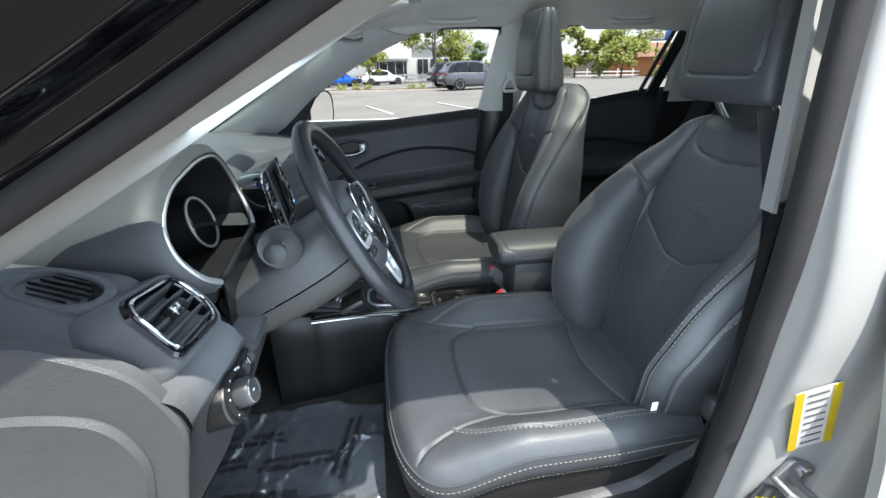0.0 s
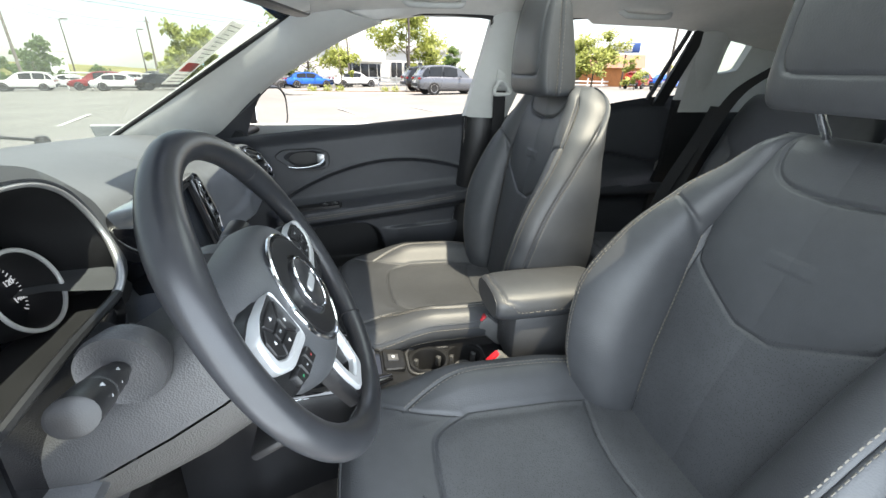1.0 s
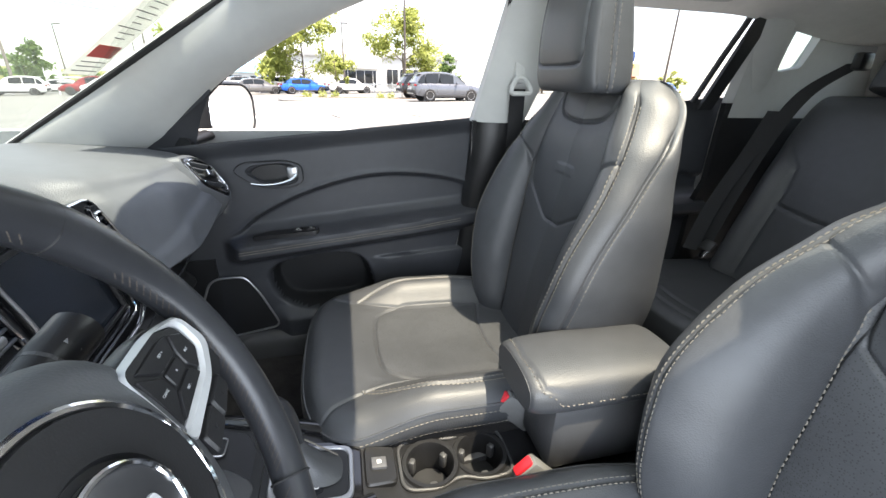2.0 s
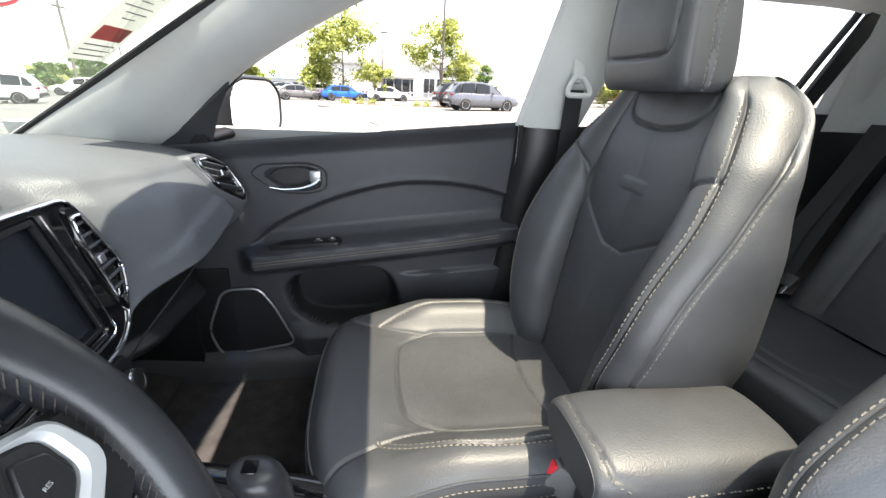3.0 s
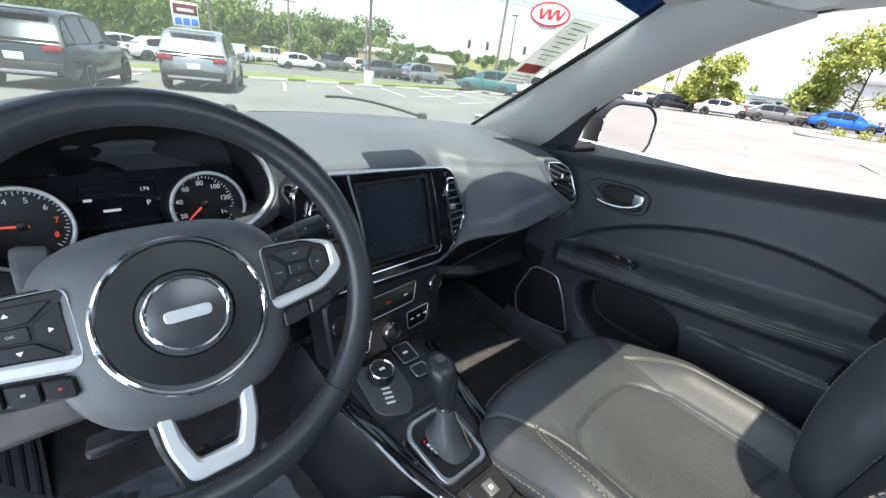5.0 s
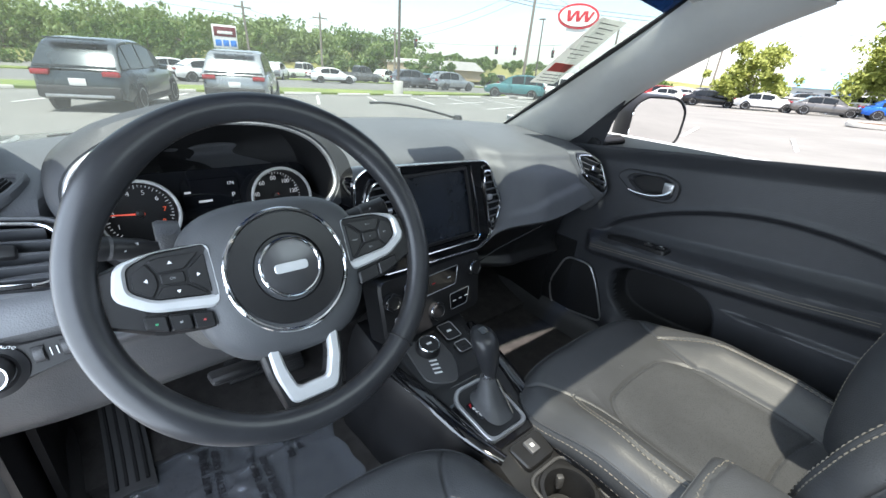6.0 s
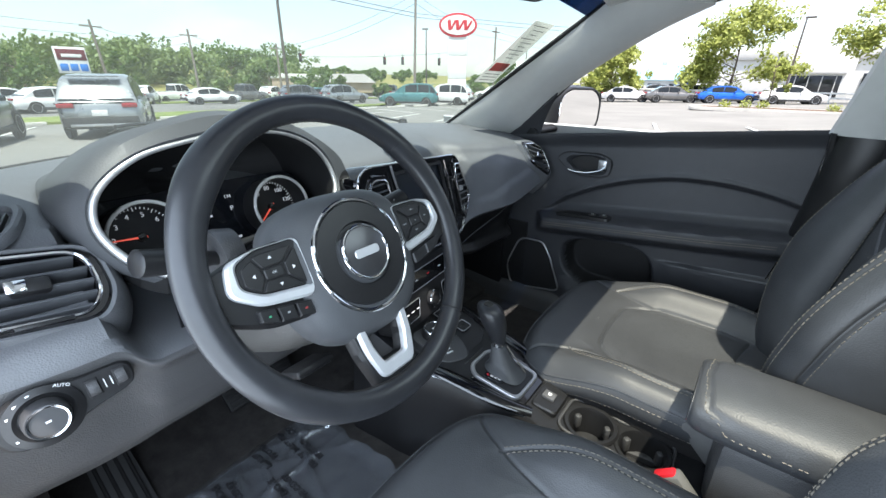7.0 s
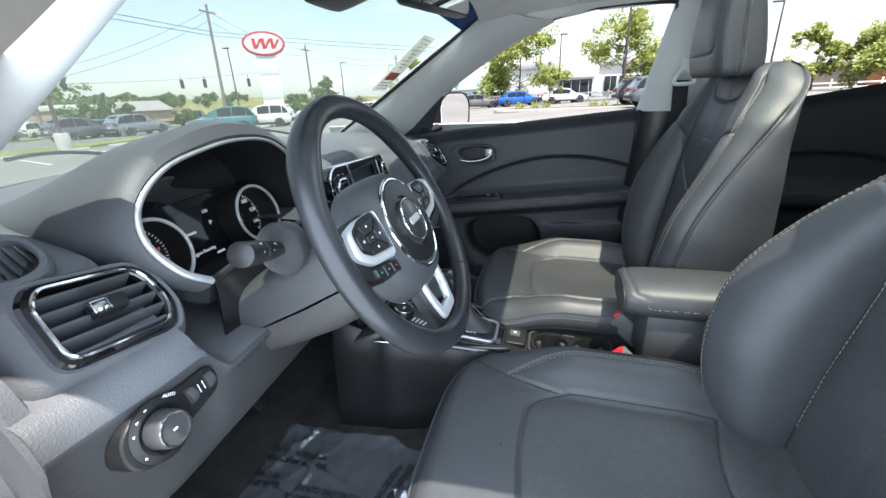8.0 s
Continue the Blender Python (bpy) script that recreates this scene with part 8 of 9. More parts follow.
verge_a = [(-21.0, -40), (-21.0, 0), (-21.5, 12), (-23.5, 20), (-24.5, 26)]
verge_b = [(-25.5, -40), (-25.5, 0), (-25.8, 12), (-26.0, 20), (-26.0, 26)]
patch("grass_verge", (verge_a, verge_b), 0.10, GRASS, "strip of mown grass between lot and road", "grass verge")
patch("road", ([(-29, -120), (-29, 0), (-29, 60), (-27, 160)], [(-44, -120), (-44, 0), (-44, 60), (-44, 160)]), 0.012, ROAD, "grey two-way road beyond the lot", "road")
patch("far_verge", ([(-45, -120), (-45, 0), (-45, 30), (-45, 46)], [(-50, -120), (-50, 0), (-50, 30), (-50, 46)]), 0.10, GRASS, "grass verge on the road's far side", "grass verge")
rows = []
for x in (-62, -75, -95, -120, -160, -220, -330):
    rows.append([(x, y, gnd(x, y) + 0.05 + 4.6 * step(-70, -170, x) * step(-60, 90, y) + 2.5 * step(-70, -150, x) + 0.6 * math.sin(y * 0.05 + x * 0.02)) for y in np.linspace(-220, 420, 33)])
hill = part("hillside", skin(rows), FIELD, None)
tagged(hill, "sunlit green and yellow hillside field", "field", kind="structure")
rows = [[(x, y, gnd(x, y) + 0.03) for y in np.linspace(70, 420, 12)] for x in (-55, -40, -20, -10)]
patch("grass_corner", ([(-27, 62), (-20, 90), (-12, 140)], [(-60, 62), (-60, 90), (-60, 140)]), 0.03, GRASS, "mown grass beside the crossing", "grass")

# white bay lines and wheel stops
bay = thing("bay_lines", "worn white parking bay lines on the asphalt", "bay lines", kind="structure")
for y in np.arange(-16, 25, 2.75):
    bm = box(0, 0, 0, 5.2, 0.10, 0.006)
    ob = part("bay_line", bm, PAINT_LINE, bay, smooth=False)
    ob.matrix_basis = Matrix.Translation((-17.6, y + 1.0, gnd(-17.6, y + 1.0) + 0.012)) @ Matrix.Rotation(radians(-22), 4, "Z") @ Matrix.Rotation(-math.atan(0.026), 4, "Y")
    st = part("wheel_stop", slab(round_poly([(-0.08, 0), (0.08, 0), (0.06, 0.11), (-0.06, 0.11)], 0.02), 1.8, basis((0, 0.9, 0), (1, 0, 0), (0, 0, 1)) @ mv(0, 0, 0), 0.01), CONCRETE, bay)
    st.matrix_basis = Matrix.Translation((-20.5, y + 2.4, gnd(-20.5, y)))
for x in np.arange(-16, 20, 2.75):
    ob = part("bay_line", box(0, 0, 0, 0.10, 5.2, 0.006), PAINT_LINE, bay, smooth=False)
    ob.matrix_basis = Matrix.Translation((x, 13.5, gnd(x, 13.5) + 0.008)) @ Matrix.Rotation(0.25, 4, "Z")
isl = thing("kerbed_island", "kerbed planting island with mulch and low shrubs", "planting island", kind="structure")
ol = round_poly([(-6, -1.1), (5.5, -1.1), (5.5, 1.1), (-6, 1.1)], 1.0, 6)
ip = polar(91.5, 29.5)
k = part("kerb", slab(ol, 0.20, Matrix.Translation(ip + Vector((1.5, 0, 0.15))), 0.02, hole=[p * 0.95 for p in ol]), CONCRETE, isl)
part("mulch", slab([p * 0.97 for p in ol], 0.10, Matrix.Translation(ip + Vector((1.5, 0, 0.12))), 0.01), mat("brown_mulch", (0.10, 0.055, 0.03), 0.95, vary=0.3, scale=3, grain=0.8, grain_scale=40), isl)


# ---- plants ----
def leaves(verts, faces, c, r, n, size, rng, flat=0.8):
    """n leaf quads spread through a ball of radius r round c."""
    for _ in range(n):
        d = Vector((rng.gauss(0, 1), rng.gauss(0, 1), rng.gauss(0, 1) * flat))
        p = c + d.normalized() * r * rng.random() ** 0.45
        a = Vector((rng.gauss(0, 1), rng.gauss(0, 1), rng.gauss(0, 1))).normalized() * size * rng.uniform(0.6, 1.3)
        b = a.orthogonal().normalized() * a.length * 0.55
        i = len(verts)
        verts += [tuple(p - a), tuple(p + b), tuple(p + a), tuple(p - b)]
        faces.append((i, i + 1, i + 2, i + 3))


def tree(at, high, wide, seed, label, leaf=None, clumps=60, per=42, leaf_size=0.17, low=0.28, slim=False, trunk_r=None):
    rng = random.Random(seed)
    t = thing("tree", label, "tree", "trees of the lot", at=at)
    tr = trunk_r or high * 0.014
    top = Vector((rng.uniform(-0.2, 0.2), rng.uniform(-0.2, 0.2), high * 0.82))
    pts = [Vector((0, 0, -0.3)), Vector((0.03, 0, high * 0.2)), Vector((rng.uniform(-0.1, 0.1), rng.uniform(-0.1, 0.1), high * 0.5)), top]
    sp = spline(pts, 4)
    bm = tube(sp, [tr * (1.25 - 1.05 * i / (len(sp) - 1)) for i in range(len(sp))], 8)
    ends = []
    for i in range(13):
        k = rng.uniform(low, 0.95)
        a = rng.uniform(0, math.tau)
        base = sp[int(k * 0.98 * (len(sp) - 1))]
        reach = wide * 0.5 * (1.0 - 0.55 * max(0, (k - 0.5) * 2)) * rng.uniform(0.6, 1.0)
        if slim:
            reach = wide * 0.5 * (1.15 - k) * rng.uniform(0.7, 1.0)
        end = base + Vector((math.cos(a) * reach, math.sin(a) * reach, high * rng.uniform(0.06, 0.20)))
        mid_ = base.lerp(end, 0.5) + Vector((0, 0, high * 0.03))
        tube([base, mid_, end], [tr * 0.42, tr * 0.26, tr * 0.08], 5, bm=bm)
        ends += [end, mid_.lerp(end, 0.5)]
    part("trunk", bm, BARK, t, "grey-brown trunk with limbs")
    verts, faces = [], []
    for i in range(clumps):
        if i < len(ends):
            c = ends[i]
        else:
            e = ends[rng.randrange(len(ends))]
            c = e + Vector((rng.gauss(0, 1), rng.gauss(0, 1), rng.gauss(0, 0.8))) * wide * 0.09
        c.z = min(c.z, high * 0.97)
        leaves(verts, faces, c, wide * rng.uniform(0.055, 0.12), per, leaf_size, rng)
    me = bpy.data.meshes.new("crown")
    me.from_pydata(verts, [], faces)
    me.materials.append(leaf or LEAF)
    ob = new("crown", me)
    ob.parent = t
    ob["label"] = "loose leafy crown with gaps"
    return t


YG = "young tree with bright green leaves and gaps in its crown"
tree(polar(86, 50), 8.6, 8.8, 1, "broad young tree with bright green leaves in the lot", clumps=170, per=52, leaf_size=0.18)
tree(polar(98.5, 47), 8.6, 7.4, 2, YG, clumps=120, per=48, leaf_size=0.17)
tree(polar(100.5, 50), 5.0, 4.5, 22, YG, clumps=40, per=40)
tree(polar(90, 32), 3.4, 1.7, 3, "slender small tree in the kerbed island", clumps=34, per=36, leaf_size=0.10)
tree(polar(74, 46), 5.4, 5.6, 4, YG, clumps=130, per=54, leaf_size=0.17)
tree(polar(104, 66), 5.8, 4.2, 5, "dense dark green conical tree", leaf=LEAF_DARK, clumps=60, per=50, slim=True, low=0.1)
tree(polar(116.5, 52), 6.4, 4.6, 6, YG, clumps=110, per=50)
tree(polar(122, 50), 6.6, 6.4, 7, YG, clumps=130, per=52)
tree(polar(127, 44), 2.8, 3.0, 8, YG, clumps=36, per=40, leaf_size=0.12)
tree(polar(131, 60), 3.4, 3.5, 9, YG, clumps=36, per=40)
tree(polar(60, 70), 5.5, 5.5, 10, YG, leaf=LEAF_DARK, clumps=60, per=40)
for i, (az, d, h, w) in enumerate(((26.8, 78, 6.4, 6.6), (30.8, 78, 6.6, 6.0), (8.5, 70, 6.0, 9.0), (5, 62, 5.5, 8.0), (0.5, 70, 6.5, 8.5), (-6, 72, 6.0, 9.0), (35.4, 62, 3.4, 6.5), (38.5, 66, 3.0, 4.5), (16.5, 95, 8, 7), (57, 80, 2.5, 4), (44.5, 60, 1.8, 2.6), (-14, 70, 6.5, 9))):
    tree(polar(az, d), h, w, 40 + i, "rounded dark green roadside tree", leaf=LEAF_DARK, clumps=60, per=34, leaf_size=0.26, low=0.12)
# shrubs of the island
for i, dx in enumerate((-3.2, -2.2, -1.4, 1.6, 2.3)):
    rng = random.Random(70 + i)
    v, f = [], []
    leaves(v, f, Vector((0, 0, 0.18)), 0.32, 150, 0.06, rng, 0.6)
    me = bpy.data.meshes.new("shrub")
    me.from_pydata(v, [], f)
    me.materials.append(LEAF)
    sh = tagged(new("shrub", me), "low bright green shrub on the kerbed island", "shrub", "island shrubs")
    sh.location = ip + Vector((dx + 0.5, -0.2, 0.1))
# woods on the slope across the road
WOOD_LEAF = leaf_mat("woodland_leaves", (0.12, 0.18, 0.055), (0.25, 0.32, 0.13))
rng = random.Random(19)
verts, faces = [], []
for i in range(170):
    az = rng.uniform(-30, 35)
    d = rng.uniform(108, 150)
    base = Vector((-d * math.cos(radians(az)), d * math.sin(radians(az)), 0))
    base.z = gnd(base.x, base.y)
    h = rng.uniform(8.5, 13.0) * (1.0 - 0.30 * step(14, 36, az))
    for k in range(13):
        c = base + Vector((rng.gauss(0, h * 0.17), rng.gauss(0, h * 0.17), h * rng.uniform(0.12, 0.88)))
        leaves(verts, faces, c, h * rng.uniform(0.10, 0.19), 34, 0.52, rng)
me = bpy.data.meshes.new("woods")
me.from_pydata(verts, [], faces)
me.materials.append(WOOD_LEAF)
tagged(new("woods", me), "dense light green woods on the slope across the road", "woods", kind="stuff")
# far woods
rng = random.Random(5)
verts, faces = [], []
for i in range(230):
    az = rng.uniform(-30, 66)
    d = rng.uniform(150, 235)
    base = Vector((-d * math.cos(radians(az)), d * math.sin(radians(az)), 0))
    base.z = gnd(base.x, base.y) + (4.6 * step(-70, -170, base.x) * step(-60, 90, base.y) + 2.5 * step(-70, -150, base.x))
    h = rng.uniform(5.5, 10.5) * (1.0 if az < 36 else 0.42)
    for k in range(7):
        c = base + Vector((rng.gauss(0, h * 0.24), rng.gauss(0, h * 0.24), h * rng.uniform(0.2, 0.85)))
        leaves(verts, faces, c, h * 0.24, 26, 0.62, rng)
me = bpy.data.meshes.new("far_woods")
me.from_pydata(verts, [], faces)
me.materials.append(LEAF_DARK)
tagged(new("far_woods", me), "long dark green line of woods on the horizon", "woods", kind="stuff")


# ---- cars ----
def car(at, heading, paint, label, kind="suv", category="car", seed=0):
    """A parked car: its front points along heading (degrees, 0 is straight ahead of our car)."""
    L, W, H = {"suv": (4.5, 1.84, 1.66), "sedan": (4.65, 1.80, 1.43), "truck": (5.6, 1.95, 1.85)}[kind]
    c = thing("car", label, category, "parked cars", at=at)
    # side profile stations: share of length, half width, sill, beltline
    st = [(0.0, 0.74, 0.50, 0.80), (0.015, 0.83, 0.36, 0.92), (0.08, 0.90, 0.30, 0.98), (0.2, 0.92, 0.27, 1.0), (0.5, 0.92, 0.26, 0.985), (0.72, 0.915, 0.27, 0.96), (0.86, 0.88, 0.29, 0.90), (0.965, 0.80, 0.33, 0.76), (1.0, 0.66, 0.42, 0.66)]
    kz = {"suv": 1.0, "sedan": 0.90, "truck": 1.08}[kind]
    rows = []
    for s, hw, lo, hi in st:
        hw, hi = hw * W / 1.84, hi * kz
        if kind == "sedan":
            hi *= 1.0 if s > 0.1 else 0.97
        x = L / 2 - s * L
        r = [(x, -hw * 0.93, lo), (x, -hw, lo + 0.16), (x, -hw * 1.0, (lo + hi) * 0.52), (x, -hw * 0.985, hi - 0.10), (x, -hw * 0.92, hi), (x, 0, hi + 0.03), (x, hw * 0.92, hi), (x, hw * 0.985, hi - 0.10), (x, hw, (lo + hi) * 0.52), (x, hw, lo + 0.16), (x, hw * 0.93, lo)]
        rows.append(r)
    part("body", skin(rows, close_u=True, caps=True), paint, c)
    # roof and glasshouse
    if kind == "suv":
        gh = [(0.012, 0.98), (0.05, 1.22), (0.095, 1.48), (0.13, 1.585), (0.20, 1.635), (0.32, 1.66), (0.44, 1.645), (0.54, 1.57), (0.61, 1.44), (0.73, 1.02)]
    elif kind == "sedan":
        gh = [(0.10, 0.90), (0.26, 1.36), (0.38, 1.42), (0.50, 1.41), (0.60, 1.33), (0.74, 0.90)]
    else:
        gh = [(0.42, 1.04), (0.44, 1.78), (0.50, 1.84), (0.60, 1.82), (0.66, 1.70), (0.74, 1.05)]
    rows = []
    for s, z in gh:
        x = L / 2 - s * L
        k = 1 - 0.20 * (z - 0.95) / 0.7
        hw = 0.86 * k * W / 1.84
        rows.append([(x, -hw - 0.02, 0.93 * kz), (x, -hw - 0.01, min(z, 0.98 * kz)), (x, -hw, z - 0.05), (x, -hw + 0.10, z), (x, hw - 0.10, z), (x, hw, z - 0.05), (x, hw + 0.01, min(z, 0.98 * kz)), (x, hw + 0.02, 0.93 * kz)])
    cabin = part("cabin", skin(rows, caps=False), paint, c)
    zb = 0.99 * kz

    def side_z(s):
        return interp(s, [(a, b) for a, b in gh])

    for sgn in (-1, 1):
        spans = {"suv": ((0.05, 0.14), (0.155, 0.335), (0.355, 0.545), ), "sedan": ((0.22, 0.40), (0.415, 0.60)), "truck": ((0.455, 0.545), (0.555, 0.68))}[kind]
        for s0, s1 in spans:
            pts = []
            for s in np.linspace(s0, s1, 6):
                zt = side_z(s) - 0.10
                k = 1 - 0.20 * (max(zt, zb) - 0.95) / 0.7
                kb = 1 - 0.20 * (zb - 0.95) / 0.7
                pts.append([(L / 2 - s * L, sgn * (0.86 * kb * W / 1.84 + 0.004), zb + 0.03), (L / 2 - s * L, sgn * (0.86 * k * W / 1.84 + 0.002), max(zt, zb + 0.05))])
            part("side_window", thick(pts, 0.012), CAR_GLASS, cabin)
    (s0, z0), (s1, z1) = gh[0], gh[1]
    rear = [[(L / 2 - lerp(s0, s1, k) * L + 0.012, y * (0.80 - 0.12 * k) * W / 1.84, lerp(z0 + 0.02, z1 - 0.07, k)) for y in np.linspace(-1, 1, 6)] for k in (0.12, 0.5, 0.95)]
    part("rear_window", thick(rear, 0.012), CAR_GLASS, cabin)
    (s0, z0), (s1, z1) = gh[-1], gh[-2]
    front = [[(L / 2 - lerp(s0, s1, k) * L - 0.012, y * (0.80 - 0.10 * k) * W / 1.84, lerp(z0, z1, k) + 0.012) for y in np.linspace(-1, 1, 6)] for k in (0.06, 0.5, 0.94)]
    part("windscreen", thick(front, 0.012), CAR_GLASS, cabin)
    if kind == "suv":
        part("roof_spoiler", box(L / 2 - 0.10 * L + 0.06, 0, 1.60, 0.20, 1.10, 0.035, 0.012), paint, cabin)
    # lamps, bumper, plate
    for sgn in (-1, 1):
        part("tail_lamp", box(L / 2 - 0.05, sgn * 0.66 * W / 1.84, 0.90 * kz, 0.16, 0.34, 0.12, 0.03), TAIL, c, "red tail lamp")
        part("head_lamp", box(-L / 2 + 0.16, sgn * 0.64 * W / 1.84, 0.68 * kz, 0.20, 0.30, 0.12, 0.03), RIM, c, "clear head lamp")
        part("door_mirror", box(-0.08 * L, sgn * 1.0 * W / 1.84, 1.03 * kz, 0.12, 0.20, 0.14, 0.04), paint, c)
        part("sill", box(0, sgn * 0.90 * W / 1.84, 0.30, L * 0.52, 0.06, 0.14, 0.02), CLADDING, c)
    part("rear_bumper", box(L / 2 - 0.03, 0, 0.50, 0.16, 1.60 * W / 1.84, 0.26, 0.05), CLADDING, c)
    part("bumper_trim", box(L / 2 + 0.045, 0, 0.42, 0.03, 1.30 * W / 1.84, 0.07, 0.012), RIM, c, "silver bumper trim")
    part("front_grille", box(-L / 2 + 0.06, 0, 0.55, 0.10, 1.1, 0.24, 0.03), CLADDING, c)
    part("number_plate", box(L / 2 + 0.03, 0, 0.72 * kz, 0.015, 0.32, 0.15, 0.004), PLATE, c, "white plate with a plain bar")
    if kind == "truck":
        part("load_bed", box(L / 2 - 0.2 * L, 0, 1.085, 0.36 * L, 1.5, 0.02, 0.004), CLADDING, c)
    for x in (-0.305 * L, 0.295 * L):
        for sgn in (-1, 1):
            m = Matrix.Translation((x, sgn * (W / 2 - 0.115), 0.345)) @ Matrix.Rotation(-sgn * math.pi / 2, 4, "X")
            arch = part("wheel_arch", lathe([(0.0, 0.0), (0.40, 0.0), (0.40, 0.085), (0.36, 0.10), (0, 0.10)], m, 20), CLADDING, c)
            wh = part("wheel", lathe([(0.20, 0.02), (0.33, 0.02), (0.345, 0.05), (0.345, 0.12), (0.32, 0.135), (0.24, 0.125)], m, 24), TYRE, c)
            part("rim", lathe([(0, 0.118), (0.05, 0.124), (0.12, 0.112), (0.235, 0.128), (0.24, 0.10), (0, 0.09)], m, 20), RIM, wh)
            for q in range(5):
                part("spoke", box(0.13, 0, 0.122, 0.19, 0.05, 0.02, 0.004, m @ Matrix.Rotation(q * math.tau / 5, 4, "Z")), CLADDING, wh)
    c.matrix_basis = Matrix.Translation(at) @ Matrix.Rotation(radians(-heading), 4, "Z")
    return c


def paint(name, rgb, metal=0.3):
    return mat(name, rgb, 0.28, metal=metal, vary=0.06, scale=1.5, coat=0.7, rough_vary=0.05)


DARK_TEAL, SILVER, TEAL = paint("dark_blue_grey_paint", (0.028, 0.040, 0.048)), paint("silver_grey_paint", (0.30, 0.32, 0.33), 0.6), paint("teal_paint", (0.05, 0.17, 0.18))
WHITE, BLUE, GREY = paint("white_paint", (0.72, 0.72, 0.71), 0.0), paint("bright_blue_paint", (0.01, 0.12, 0.55)), paint("grey_paint", (0.17, 0.165, 0.16), 0.5)
SLATE, BLACK, RED = paint("slate_paint", (0.15, 0.16, 0.18), 0.5), paint("black_paint", (0.012, 0.012, 0.014)), paint("red_paint", (0.30, 0.02, 0.02))
car(Vector((-14.5, 0.1, gnd(-14.5, 0.1))), 22, DARK_TEAL, "dark blue-grey parked SUV seen from behind")
car(Vector((-15.5, 3.6, gnd(-15.5, 3.6))), 22, SILVER, "silver-grey parked SUV seen from behind")
car(polar(47.8, 33.0), -38, TEAL, "teal parked SUV with black cladding")
car(polar(52.6, 35.0), -20, WHITE, "white parked SUV beside the sign pillar")
car(polar(104.2, 27), 172, SLATE, "slate grey parked SUV seen from the side")
car(polar(102.0, 31.5), 172, BLACK, "black parked SUV behind a grey one")
for az, col, kind, lab in ((66.5, WHITE, "sedan", "white"), (70.5, BLACK, "sedan", "black"), (75.6, WHITE, "sedan", "white"), (80.6, GREY, "sedan", "grey-brown"), (86.0, BLUE, "sedan", "bright blue"), (91.6, WHITE, "sedan", "pearl white")):
    d = 44 / max(0.6, math.sin(radians(az)))
    car(polar(az, d), 163, col, lab + " parked saloon in the far row", kind)
for az, col, kind, lab in ((77.0, WHITE, "suv", "white"), (79.6, GREY, "suv", "grey"), (82.5, SLATE, "suv", "slate"), (84.0, WHITE, "suv", "white"), (73.2, BLACK, "suv", "black"), (70.5, SLATE, "suv", "dark blue")):
    d = 54 / max(0.6, math.sin(radians(az)))
    car(polar(az, d), 160, col, lab + " parked SUV in the back row", kind)
for az, d, col, kind, lab, hd in ((10.0, 33, WHITE, "sedan", "white saloon on the far lot", 80), (13.5, 36, BLACK, "suv", "black SUV on the far lot", 80), (24.0, 44, WHITE, "sedan", "white saloon driving on the road", 95), (20.5, 54, WHITE, "truck", "white pickup truck across the road", 80), (27.5, 52, GREY, "truck", "grey pickup truck across the road", 80), (31.0, 60, WHITE, "suv", "white SUV across the road", 60), (34.5, 43, SLATE, "suv", "dark SUV on the road", 95), (36.5, 46, TEAL, "sedan", "teal saloon on the road", 95), (39.5, 42, SILVER, "suv", "silver SUV on the road", 95), (45.5, 62, BLACK, "truck", "black pickup truck at the crossing", 60), (17.5, 48, WHITE, "suv", "white SUV across the road", 30), (6.5, 40, WHITE, "sedan", "white saloon on the far lot", 80), (59, 55, WHITE, "suv", "white SUV near the crossing", -20), (62, 60, WHITE, "sedan", "white saloon near the crossing", -20), (64.5, 52, RED, "suv", "red SUV near the crossing", -20), (66.5, 60, WHITE, "suv", "white SUV near the crossing", -20), (127.5, 50, RED, "suv", "dark red SUV by the rear fence", 150), (130.5, 47, BLUE, "sedan", "bright blue saloon by the rear fence", 150)):
    car(polar(az, d), hd, col, lab, kind)

# ---- poles, wires, signs ----
def lamp_post(at, high, label, arm=0, base=True, r=0.09):
    p = thing("street_lamp", label, "street lamp", "street lamps", at=at)
    part("pole", tube([(0, 0, 0), (0, 0, high * 0.5), (0, 0, high)], [r, r * 0.85, r * 0.6], 12), POLE_STEEL, p)
    if base:
        part("concrete_base", lathe([(0, -0.2), (0.30, -0.2), (0.30, 0.78), (0.27, 0.82), (0, 0.82)], None, 24), CONCRETE, p, "round concrete foot")
    part("lamp_head", box(0.45 * math.cos(arm), 0.45 * math.sin(arm), high + 0.02, 0.7, 0.32, 0.12, 0.03), POLE_STEEL, p)
    return p


lamp_post(polar(32.3, 26), 9.5, "brown lamp post on a round concrete foot", 1.5)
lamp_post(polar(50.2, 50), 7.4, "tall dark lamp post by the crossing", 2.5, False)
lamp_post(polar(91.0, 44), 6.2, "brown lamp post among the far cars", 1.0)
lamp_post(polar(98.8, 33), 9.0, "tall brown lamp post on a concrete foot", 1.0)
lamp_post(polar(63, 70), 7.4, "grey lamp post by the far lot", 0.3, False)
lamp_post(polar(69, 75), 7.0, "grey lamp post by the far lot", 0.3, False)
lamp_post(polar(130.7, 33), 6.5, "tall grey lamp post behind the lot", 2.0)
lamp_post(polar(113, 40), 6.2, "grey lamp post behind the lot", 2.0)


